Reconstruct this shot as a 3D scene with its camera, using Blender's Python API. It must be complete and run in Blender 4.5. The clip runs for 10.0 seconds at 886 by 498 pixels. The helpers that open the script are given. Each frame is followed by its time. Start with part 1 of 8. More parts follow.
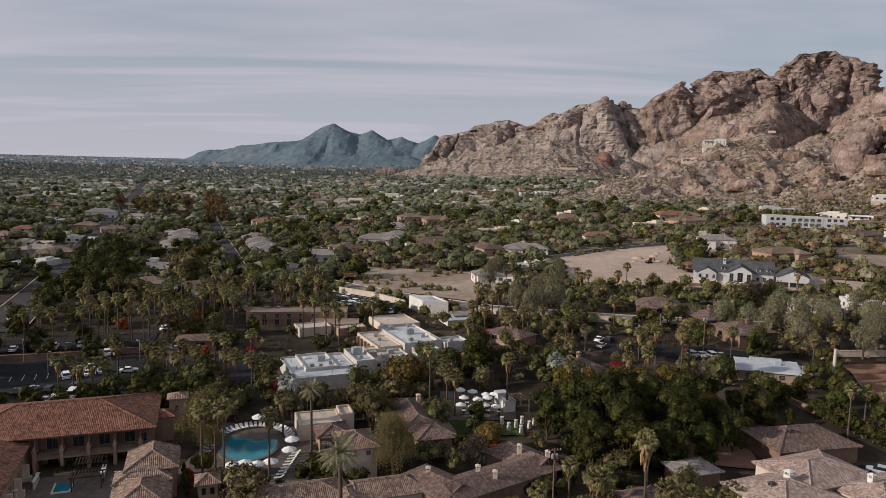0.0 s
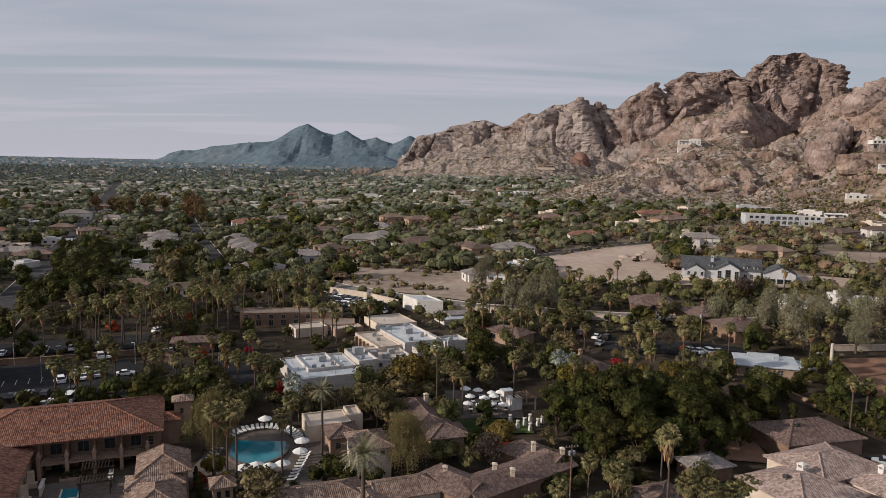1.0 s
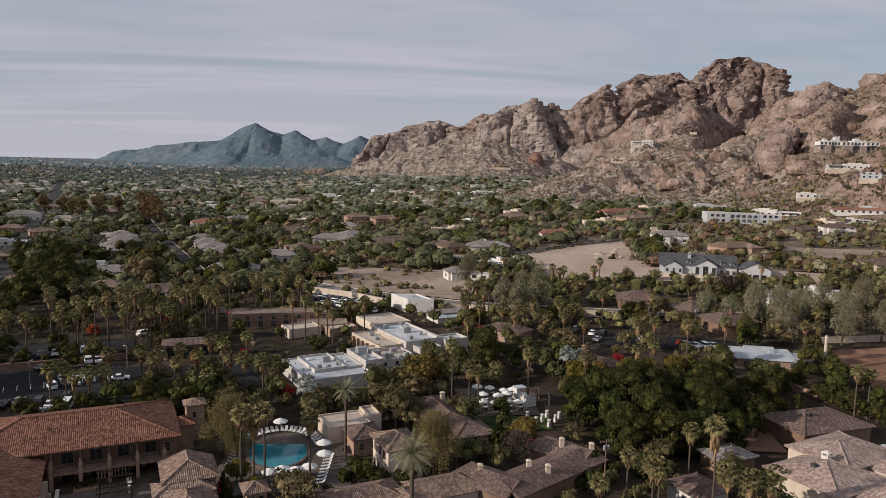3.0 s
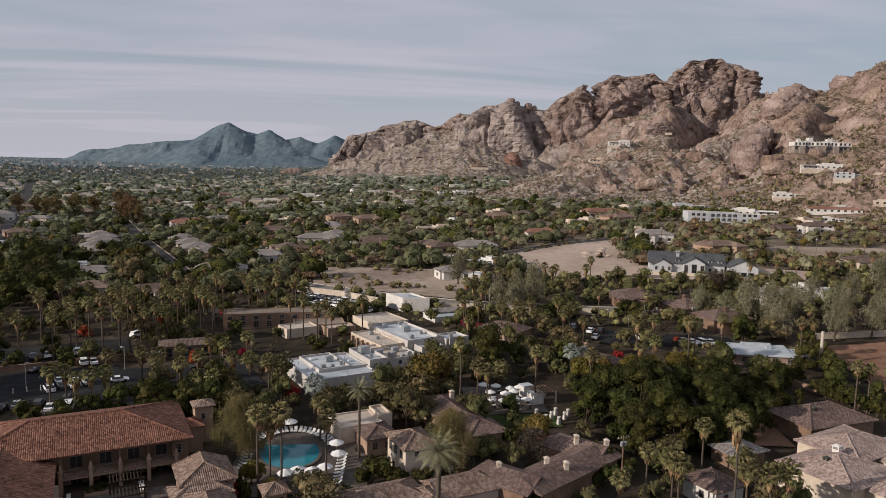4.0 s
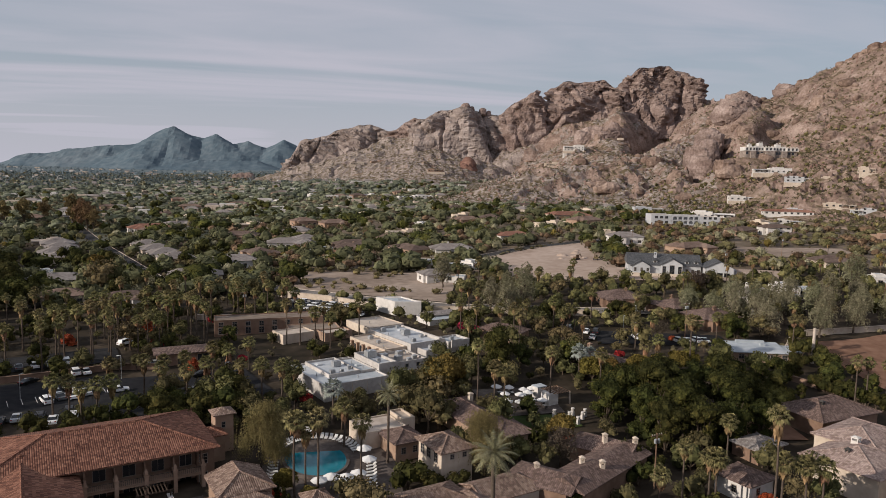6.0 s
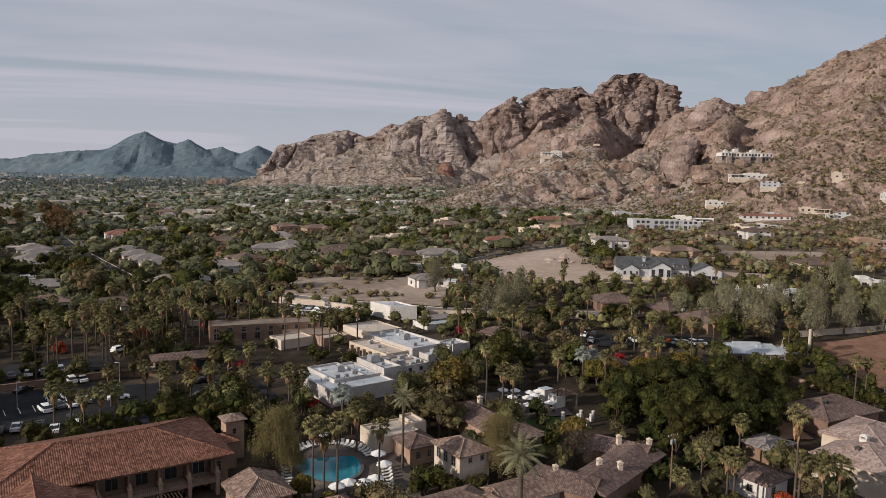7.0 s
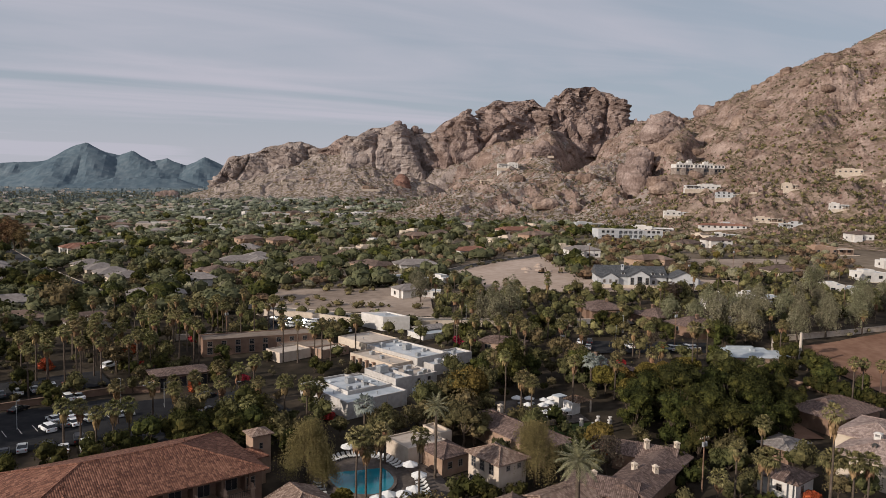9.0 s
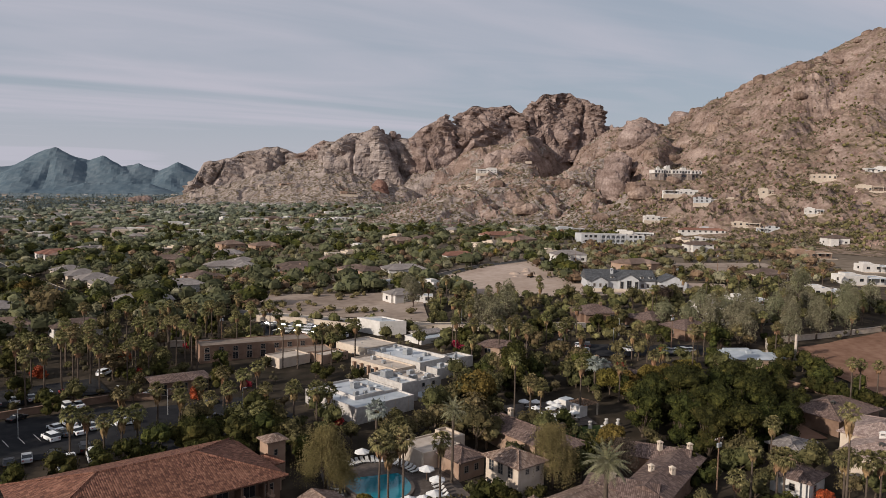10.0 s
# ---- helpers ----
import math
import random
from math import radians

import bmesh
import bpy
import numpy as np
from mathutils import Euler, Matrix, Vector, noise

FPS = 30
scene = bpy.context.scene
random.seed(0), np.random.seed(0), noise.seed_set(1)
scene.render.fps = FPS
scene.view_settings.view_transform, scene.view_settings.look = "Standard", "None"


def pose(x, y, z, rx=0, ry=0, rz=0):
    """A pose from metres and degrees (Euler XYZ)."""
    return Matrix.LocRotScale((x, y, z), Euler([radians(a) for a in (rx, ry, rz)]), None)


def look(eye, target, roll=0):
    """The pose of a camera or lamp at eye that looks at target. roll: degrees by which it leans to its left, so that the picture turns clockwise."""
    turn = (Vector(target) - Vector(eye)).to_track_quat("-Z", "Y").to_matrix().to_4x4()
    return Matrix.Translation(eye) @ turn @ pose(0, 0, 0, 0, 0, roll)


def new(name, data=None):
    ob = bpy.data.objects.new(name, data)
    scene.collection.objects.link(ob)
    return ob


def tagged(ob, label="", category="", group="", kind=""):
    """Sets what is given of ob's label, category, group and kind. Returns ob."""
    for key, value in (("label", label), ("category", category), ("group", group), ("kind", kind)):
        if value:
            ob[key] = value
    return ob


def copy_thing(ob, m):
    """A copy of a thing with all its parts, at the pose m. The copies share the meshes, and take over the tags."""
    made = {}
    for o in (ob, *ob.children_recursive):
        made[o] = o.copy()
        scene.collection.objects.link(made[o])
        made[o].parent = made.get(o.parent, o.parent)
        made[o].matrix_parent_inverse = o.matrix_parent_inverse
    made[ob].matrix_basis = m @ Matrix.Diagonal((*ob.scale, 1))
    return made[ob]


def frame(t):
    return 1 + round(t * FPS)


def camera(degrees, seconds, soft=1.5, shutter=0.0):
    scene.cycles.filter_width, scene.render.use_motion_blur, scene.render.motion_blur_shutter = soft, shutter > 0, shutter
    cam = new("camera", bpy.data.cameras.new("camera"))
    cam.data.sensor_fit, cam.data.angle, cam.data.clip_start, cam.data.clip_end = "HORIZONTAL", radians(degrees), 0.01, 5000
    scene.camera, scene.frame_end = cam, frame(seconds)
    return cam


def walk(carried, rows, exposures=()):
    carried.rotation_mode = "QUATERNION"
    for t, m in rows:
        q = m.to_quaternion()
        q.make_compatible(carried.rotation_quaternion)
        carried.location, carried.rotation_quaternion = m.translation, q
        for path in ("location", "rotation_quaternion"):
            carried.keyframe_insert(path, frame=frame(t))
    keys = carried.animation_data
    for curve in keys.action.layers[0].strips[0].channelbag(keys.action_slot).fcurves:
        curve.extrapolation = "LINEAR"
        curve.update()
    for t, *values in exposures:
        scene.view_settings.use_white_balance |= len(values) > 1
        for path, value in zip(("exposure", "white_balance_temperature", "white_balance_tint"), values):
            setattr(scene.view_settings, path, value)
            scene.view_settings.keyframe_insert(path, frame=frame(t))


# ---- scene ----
cam = camera(64.0, 10.0, soft=0.6)
PATH = [
    (0, (3.41, 0.465, 57.177), (3.359, 2.45, 56.934), 1.2),
    (0.5, (-0.259, 0.847, 56.736), (-0.273, 2.833, 56.495), 1.1),
    (1, (-3.957, 1.092, 56.416), (-3.935, 3.077, 56.176), 1.1),
    (1.5, (-7.706, 1.448, 56.136), (-7.647, 3.433, 55.897), 1.2),
    (2, (-11.418, 2.035, 55.804), (-11.322, 4.019, 55.566), 1.2),
    (2.5, (-15.149, 2.713, 55.471), (-15.017, 4.694, 55.234), 1.3),
    (3.8, (-24.58, 4.566, 54.432), (-24.358, 6.54, 54.198), 1.2),
    (4, (-26.214, 4.778, 54.35), (-25.976, 6.75, 54.116), 1.3),
    (4.5, (-29.986, 5.472, 54.051), (-29.712, 7.44, 53.819), 1.3),
    (5, (-33.68, 6.334, 53.754), (-33.37, 8.297, 53.524), 1.3),
    (5.5, (-37.384, 7.167, 53.446), (-37.039, 9.124, 53.221), 1.3),
    (5.7, (-38.805, 7.496, 53.349), (-38.446, 9.451, 53.127), 1.3),
    (7, (-48.167, 10.186, 52.271), (-47.716, 12.125, 52.072), 1.3),
    (7.5, (-51.794, 11.278, 52.003), (-51.307, 13.209, 51.812), 1.3),
    (8, (-55.445, 12.327, 51.681), (-54.924, 14.25, 51.5), 1.2),
    (8.5, (-59.067, 13.521, 51.356), (-58.511, 15.435, 51.185), 1.2),
    (9, (-62.635, 14.819, 50.991), (-62.046, 16.723, 50.829), 1.2),
    (9.5, (-66.246, 16.084, 50.74), (-65.623, 17.978, 50.586), 1.2),
    (10, (-69.768, 17.516, 50.383), (-69.111, 19.399, 50.238), 1.2),
]
walk(cam, [(t, look(eye, target, roll)) for t, eye, target, roll in PATH])

# ---- light: afternoon sun from the west, thin streaky cloud ----
SUN_TO = Vector((-0.90, -0.24, 0.36)).normalized()
sun = new("sun", bpy.data.lights.new("sun", "SUN"))
sun.data.energy, sun.data.angle, sun.data.color = 4.6, radians(0.8), (1.0, 0.90, 0.79)
sun.matrix_world = look(SUN_TO * 100, (0, 0, 0))
world = bpy.data.worlds.new("world")
scene.world = world
world.use_nodes = True
wn, wl = world.node_tree.nodes, world.node_tree.links
sky = wn.new("ShaderNodeTexSky")
sky.sky_type, sky.sun_disc = "NISHITA", False
sky.sun_elevation, sky.sun_rotation = math.asin(SUN_TO.z), math.atan2(SUN_TO.x, SUN_TO.y)
sky.air_density, sky.dust_density, sky.ozone_density = 1.0, 1.0, 1.5


def wire(links, *pairs):
    for a, b in pairs:
        links.new(a, b)


def wnode(kind, **values):
    n = wn.new(kind)
    for k, v in values.items():
        n.inputs[k].default_value = v
    return n


def wmath(op, a, b=None):
    n = wn.new("ShaderNodeMath")
    n.operation = op
    for i, v in enumerate((a, b)):
        if v is None:
            continue
        if isinstance(v, (int, float)):
            n.inputs[i].default_value = v
        else:
            wl.new(v, n.inputs[i])
    return n.outputs[0]


coords = wn.new("ShaderNodeTexCoord")
parts_of = wn.new("ShaderNodeSeparateXYZ")
wl.new(coords.outputs["Generated"], parts_of.inputs[0])
rise = wmath("ADD", wmath("MAXIMUM", parts_of.outputs[2], 0.0), 0.06)
flat_x, flat_y = wmath("DIVIDE", parts_of.outputs[0], rise), wmath("DIVIDE", parts_of.outputs[1], rise)
sheet = wn.new("ShaderNodeCombineXYZ")
wire(wl, (wmath("ADD", wmath("MULTIPLY", flat_x, 0.40), wmath("MULTIPLY", flat_y, 0.16)), sheet.inputs[0]), (wmath("ADD", wmath("MULTIPLY", flat_y, 1.35), wmath("MULTIPLY", flat_x, -0.12)), sheet.inputs[1]))
streaks = wnode("ShaderNodeTexNoise", Scale=0.34, Detail=4.0, Roughness=0.45, Distortion=0.9)
wl.new(sheet.outputs[0], streaks.inputs["Vector"])
veil = wn.new("ShaderNodeValToRGB")
veil.color_ramp.elements[0].position, veil.color_ramp.elements[0].color = 0.43, (0, 0, 0, 1)
veil.color_ramp.elements[1].position, veil.color_ramp.elements[1].color = 0.56, (1, 1, 1, 1)
wisps = wnode("ShaderNodeTexNoise", Scale=0.85, Detail=6.0, Roughness=0.55, Distortion=1.6)
wl.new(sheet.outputs[0], wisps.inputs["Vector"])
wl.new(wmath("ADD", wmath("MULTIPLY", streaks.outputs["Fac"], 0.80), wmath("MULTIPLY", wisps.outputs["Fac"], 0.20)), veil.inputs[0])
low = wmath("SUBTRACT", 1.0, wmath("MULTIPLY", wmath("MAXIMUM", parts_of.outputs[2], 0.0), 7.0))
cover = wmath("MAXIMUM", wmath("ADD", wmath("MULTIPLY", veil.outputs[0], 0.86), 0.06), wmath("MULTIPLY", wmath("MAXIMUM", low, 0.0), 0.85))
mix = wn.new("ShaderNodeMixRGB")
mix.inputs[2].default_value = (4.95, 4.87, 5.6, 1)
haze = wn.new("ShaderNodeMixRGB")
haze.inputs[0].default_value, haze.inputs[2].default_value = 0.8, (3.5, 3.9, 4.55, 1)
wire(wl, (sky.outputs[0], haze.inputs[1]), (cover, mix.inputs[0]), (haze.outputs[0], mix.inputs[1]))
back = wn["Background"]
back.inputs[1].default_value = 0.102
wl.new(mix.outputs[0], back.inputs[0])
scene.view_settings.exposure = 0.0


# ---- materials ----
def material(name, colours, scale=1.0, rough=0.85, metal=0.0, bump=0.0, bump_scale=None, island=0.0, each=0.0, detail=5.0, spots=None, sheen=0.0):
    """Colour varied by noise at two scales between the given colours, fine relief, and a shift for each piece or leaf."""
    m = bpy.data.materials.new(name)
    m.use_nodes = True
    n, l = m.node_tree.nodes, m.node_tree.links
    p = n["Principled BSDF"]
    p.inputs["Roughness"].default_value, p.inputs["Metallic"].default_value = rough, metal
    p.inputs["Specular IOR Level"].default_value = 0.25 if rough < 0.84 else 0.06
    where = n.new("ShaderNodeTexCoord").outputs["Object"]
    if each:
        where = n.new("ShaderNodeNewGeometry").outputs["Position"]
    big, fine = n.new("ShaderNodeTexNoise"), n.new("ShaderNodeTexNoise")
    big.inputs["Scale"].default_value, big.inputs["Detail"].default_value = 0.23 / scale, detail
    fine.inputs["Scale"].default_value, fine.inputs["Detail"].default_value = 2.1 / scale, 4.0
    l.new(where, big.inputs["Vector"]), l.new(where, fine.inputs["Vector"])
    blend = n.new("ShaderNodeMath")
    blend.operation, blend.inputs[1].default_value = "MULTIPLY_ADD", 0.45
    l.new(fine.outputs["Fac"], blend.inputs[0])
    half = n.new("ShaderNodeMath")
    half.operation, half.inputs[1].default_value = "MULTIPLY", 0.55
    l.new(big.outputs["Fac"], half.inputs[0]), l.new(half.outputs[0], blend.inputs[2])
    ramp = n.new("ShaderNodeValToRGB")
    while len(ramp.color_ramp.elements) < len(colours):
        ramp.color_ramp.elements.new(0.5)
    for i, c in enumerate(colours):
        e = ramp.color_ramp.elements[i]
        e.position, e.color = 0.36 + 0.28 * i / max(len(colours) - 1, 1), (*c, 1)
    l.new(blend.outputs[0], ramp.inputs[0])
    out = ramp.outputs[0]
    if spots:
        cell = n.new("ShaderNodeTexVoronoi")
        cell.inputs["Scale"].default_value = spots[0]
        l.new(where, cell.inputs["Vector"])
        near = n.new("ShaderNodeMath")
        near.operation, near.inputs[1].default_value = "LESS_THAN", spots[1]
        l.new(cell.outputs["Distance"], near.inputs[0])
        mx = n.new("ShaderNodeMixRGB")
        mx.inputs[2].default_value = (*spots[2], 1)
        l.new(near.outputs[0], mx.inputs[0]), l.new(out, mx.inputs[1])
        out = mx.outputs[0]
    if island or each:
        hsv = n.new("ShaderNodeHueSaturation")
        source = n.new("ShaderNodeNewGeometry").outputs["Random Per Island"] if island else n.new("ShaderNodeObjectInfo").outputs["Random"]
        span = island or each
        val = n.new("ShaderNodeMapRange")
        val.inputs["To Min"].default_value, val.inputs["To Max"].default_value = 1 - span, 1 + span
        hue = n.new("ShaderNodeMapRange")
        hue.inputs["To Min"].default_value, hue.inputs["To Max"].default_value = 0.5 - 0.06 * span, 0.5 + 0.06 * span
        l.new(source, val.inputs[0]), l.new(val.outputs[0], hsv.inputs["Value"])
        if island:
            l.new(n.new("ShaderNodeObjectInfo").outputs["Random"], hue.inputs[0])
        else:
            l.new(source, hue.inputs[0])
        l.new(hue.outputs[0], hsv.inputs["Hue"]), l.new(out, hsv.inputs["Color"])
        out = hsv.outputs[0]
    l.new(out, p.inputs["Base Color"])
    if bump:
        b, t = n.new("ShaderNodeBump"), n.new("ShaderNodeTexNoise")
        t.inputs["Scale"].default_value, t.inputs["Detail"].default_value = bump_scale or 3.0 / scale, 6.0
        b.inputs["Strength"].default_value, b.inputs["Distance"].default_value = 0.8, bump
        l.new(where, t.inputs["Vector"]), l.new(t.outputs["Fac"], b.inputs["Height"]), l.new(b.outputs[0], p.inputs["Normal"])
    return m


def rock_material(name="mountain_rock", tones=((0.125, 0.088, 0.072), (0.215, 0.160, 0.136), (0.325, 0.257, 0.225)), soil=1.0, gravels=((0.142, 0.100, 0.076), (0.312, 0.232, 0.180))):
    """Red-tan rock on steep faces, paler gravel with dry scrub on flatter ground, banded by height."""
    m = material(name, list(tones), 6.0, 0.95, bump=5.0, bump_scale=0.13)
    n, l = m.node_tree.nodes, m.node_tree.links
    p = n["Principled BSDF"]
    rock = p.inputs["Base Color"].links[0].from_socket
    where = n.new("ShaderNodeTexCoord").outputs["Object"]
    bands, sq = n.new("ShaderNodeTexNoise"), n.new("ShaderNodeMapping")
    sq.inputs["Scale"].default_value, sq.inputs["Rotation"].default_value = (0.016, 0.016, 0.11), (0.35, 0.22, 0)
    bands.inputs["Scale"].default_value, bands.inputs["Detail"].default_value = 1.0, 6.0
    l.new(where, sq.inputs[0]), l.new(sq.outputs[0], bands.inputs["Vector"])
    dark = n.new("ShaderNodeValToRGB")
    dark.color_ramp.elements[0].position, dark.color_ramp.elements[0].color = 0.36, (0.78, 0.73, 0.71, 1)
    dark.color_ramp.elements[1].position, dark.color_ramp.elements[1].color = 0.62, (1.14, 1.12, 1.10, 1)
    l.new(bands.outputs["Fac"], dark.inputs[0])
    mul = n.new("ShaderNodeMixRGB")
    mul.blend_type, mul.inputs[0].default_value = "MULTIPLY", 1.0
    l.new(rock, mul.inputs[1]), l.new(dark.outputs[0], mul.inputs[2])
    gravel, scrub = n.new("ShaderNodeTexNoise"), n.new("ShaderNodeTexNoise")
    gravel.inputs["Scale"].default_value, scrub.inputs["Scale"].default_value = 0.09, 0.2
    gravel.inputs["Detail"].default_value = scrub.inputs["Detail"].default_value = 6.0
    l.new(where, gravel.inputs["Vector"]), l.new(where, scrub.inputs["Vector"])
    gr = n.new("ShaderNodeValToRGB")
    gr.color_ramp.elements[0].position, gr.color_ramp.elements[0].color = 0.36, (*gravels[0], 1)
    gr.color_ramp.elements[1].position, gr.color_ramp.elements[1].color = 0.64, (*gravels[1], 1)
    l.new(gravel.outputs["Fac"], gr.inputs[0])
    sc = n.new("ShaderNodeValToRGB")
    sc.color_ramp.elements[0].position, sc.color_ramp.elements[1].position = 0.475, 0.56
    l.new(scrub.outputs["Fac"], sc.inputs[0])
    green = n.new("ShaderNodeMixRGB")
    green.inputs[2].default_value = (0.112, 0.086, 0.052, 1)
    l.new(sc.outputs[0], green.inputs[0]), l.new(gr.outputs[0], green.inputs[1])
    up, steep = n.new("ShaderNodeSeparateXYZ"), n.new("ShaderNodeMapRange")
    l.new(n.new("ShaderNodeNewGeometry").outputs["True Normal"], up.inputs[0])
    steep.inputs["From Min"].default_value, steep.inputs["From Max"].default_value = 0.66, 0.84
    steep.inputs["To Max"].default_value = soil
    l.new(up.outputs[2], steep.inputs[0])
    mx = n.new("ShaderNodeMixRGB")
    l.new(steep.outputs[0], mx.inputs[0]), l.new(mul.outputs[0], mx.inputs[1]), l.new(green.outputs[0], mx.inputs[2])
    l.new(mx.outputs[0], p.inputs["Base Color"])
    return m


MOUNTAIN = rock_material()
TALUS = rock_material("pale_talus", ((0.17, 0.138, 0.124), (0.26, 0.218, 0.198), (0.35, 0.30, 0.28)), 1.0, ((0.175, 0.140, 0.120), (0.34, 0.288, 0.258)))
# Haze in front of the far hills is put into this blue-grey.
FAR_ROCK_HAZED = material("far_hill_rock", [(0.075, 0.108, 0.135), (0.108, 0.143, 0.168), (0.148, 0.180, 0.202)], 60.0, 1.0)
# Grey-green of the plain, shifted towards blue by painted haze.
PLAIN_HAZED = material("vegetated_plain", [(0.062, 0.078, 0.074), (0.09, 0.105, 0.098), (0.12, 0.134, 0.125)], 60.0, 0.97)
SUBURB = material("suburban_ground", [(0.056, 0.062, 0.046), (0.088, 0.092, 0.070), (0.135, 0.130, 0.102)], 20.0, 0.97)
# Farthest ground: distance haze painted in as a paler blue.
HORIZON_HAZED = material("horizon_plain", [(0.105, 0.135, 0.147), (0.135, 0.166, 0.176), (0.165, 0.197, 0.205)], 90.0, 0.97)
ROCK_GREY = rock_material("grey_cliff_rock", [(0.180, 0.150, 0.138), (0.268, 0.228, 0.212), (0.355, 0.310, 0.294)], 0.4)
ROCK_RED = rock_material("red_cliff_rock", [(0.138, 0.102, 0.090), (0.232, 0.178, 0.160), (0.335, 0.272, 0.248)], 0.3)
ROCK_RUST = rock_material("rust_red_rock", [(0.105, 0.060, 0.049), (0.175, 0.102, 0.082), (0.25, 0.158, 0.13)], 0.0)
DESERT_SOIL = material("desert_soil", [(0.11, 0.086, 0.064), (0.16, 0.126, 0.095), (0.235, 0.187, 0.143)], 14.0, 0.97, bump=0.05)
MOUNTAIN_ROCK = rock_material("slope_ledge_rock", [(0.11, 0.078, 0.062), (0.20, 0.145, 0.118), (0.31, 0.238, 0.20)], 0.0)
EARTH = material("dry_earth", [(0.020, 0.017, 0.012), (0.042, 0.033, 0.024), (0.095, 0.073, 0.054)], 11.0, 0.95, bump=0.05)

# ---- ground relief: a gently rising fan, the rocky ridge and the far hills ----
LATTICE = np.random.RandomState(7).rand(256, 256)


def soft_noise(x, y, size, shift=0.0):
    """Smooth value noise between -1 and 1 with features of that size in metres."""
    u, v = np.asarray(x, float) / size + 37.3 + shift, np.asarray(y, float) / size + 11.7 - shift
    i, j = np.floor(u).astype(int), np.floor(v).astype(int)
    a, b = u - i, v - j
    a, b = a * a * (3 - 2 * a), b * b * (3 - 2 * b)
    g = lambda p, q: LATTICE[p % 256, q % 256]
    return 2 * ((g(i, j) * (1 - a) + g(i + 1, j) * a) * (1 - b) + (g(i, j + 1) * (1 - a) + g(i + 1, j + 1) * a) * b) - 1


def layered(x, y, size, octaves=4, shift=0.0):
    return sum(soft_noise(x, y, size / 2 ** k, shift + 5.1 * k) / 2 ** k for k in range(octaves))


def creased(x, y, size, octaves=4, shift=0.0):
    """Sharp crests and gullies, 0 to about 1."""
    return sum((1 - np.abs(soft_noise(x, y, size / 2 ** k, shift + 3.7 * k))) / 2 ** k for k in range(octaves)) / 2


def billowed(x, y, size, octaves=3, shift=0.0):
    """Rounded bulges parted by sharp clefts, 0 to about 1."""
    return sum(np.abs(soft_noise(x, y, size / 2 ** k, shift + 4.3 * k)) / 2 ** k for k in range(octaves)) / 1.2


def crest(x, y, line, flat, slope, ease=0.0):
    """Height of a ridge: its top follows line, (x, y, z) points, is flat for so many metres to each side and then falls with that slope."""
    best = np.full(np.shape(x), -1e3)
    for (x0, y0, z0), (x1, y1, z1) in zip(line, line[1:]):
        dx, dy = x1 - x0, y1 - y0
        s = np.clip(((x - x0) * dx + (y - y0) * dy) / (dx * dx + dy * dy), 0, 1)
        d = np.hypot(x - x0 - s * dx, y - y0 - s * dy)
        h = np.maximum(d - flat, 0)
        best = np.maximum(best, z0 + s * (z1 - z0) - slope * h - 0.02 * np.minimum(d, flat) ** 2 / max(flat, 1) + ease * np.minimum(h, 200) ** 2)
    return best


def smooth_max(a, b, k):
    h = np.clip(0.5 + 0.5 * (a - b) / k, 0, 1)
    return b * (1 - h) + a * h + k * h * (1 - h)


def base_ground(x, y):
    near = np.clip(5 + 0.06 * x, -6, 15) * (1 - np.exp(-np.maximum(y - 165, 0) / 110)) * np.exp(-np.maximum(y - 600, 0) / 1500)
    near = near - 0.06 * np.clip(165 - y, 0, 60)
    fan = np.clip((y - 880) / 560, 0, 1)
    return near + 0.009 * np.maximum(np.hypot(x, y) - 420, 0) + 19 * fan * fan * (3 - 2 * fan) * np.exp(-((x - 150) / 480) ** 2)


SLOPES = [  # gravelly slopes: crest line, flat top, fall
    ([(-120, 1690, 38), (-60, 1662, 52), (30, 1650, 74), (100, 1640, 108), (160, 1625, 131), (225, 1588, 137), (258, 1540, 108)], 12, 0.43),
    ([(250, 1505, 94), (300, 1488, 88), (345, 1488, 92), (380, 1488, 104)], 10, 0.52),
    ([(380, 1488, 106), (440, 1478, 124), (478, 1476, 152), (560, 1468, 172), (640, 1460, 180), (700, 1450, 184), (800, 1450, 202), (860, 1480, 212)], 12, 0.6),
    ([(690, 1505, 200), (530, 1340, 134), (420, 1090, 95), (370, 885, 78), (275, 885, 66), (205, 945, 36)], 18, 0.46),
    ([(850, 1480, 205), (640, 1060, 176), (545, 915, 160), (446, 826, 98), (420, 780, 78), (395, 735, 52)], 8, 0.62),
    ([(600, 1010, 168), (690, 1130, 200), (774, 1110, 219), (770, 925, 244), (840, 892, 284), (960, 860, 350), (1150, 850, 430)], 8, 0.62),
    ([(770, 925, 215), (605, 705, 122), (505, 668, 70), (430, 655, 52)], 16, 0.42),
    ([(630, 1472, 206), (604, 1425, 192), (580, 1370, 168), (556, 1322, 138), (540, 1296, 116)], 5, 0.9),
    ([(720, 800, 180), (592, 636, 91), (495, 560, 56)], 20, 0.36),
]
GULLIES = [  # ravines cut into the slopes: line, depth, half width
    ([(496, 905), (470, 858), (448, 812), (426, 760)], 64, 27),
    ([(735, 1440), (672, 1380), (630, 1310), (590, 1230), (510, 1090)], 60, 38),
    ([(612, 930), (568, 862), (540, 800)], 20, 18),
    ([(700, 1010), (650, 930), (610, 860)], 16, 18),
    ([(452, 1450), (400, 1425), (345, 1370), (300, 1320)], 34, 30),
    ([(860, 850), (740, 760), (640, 690)], 20, 22),
    ([(1000, 800), (860, 720), (740, 640)], 22, 24),
]
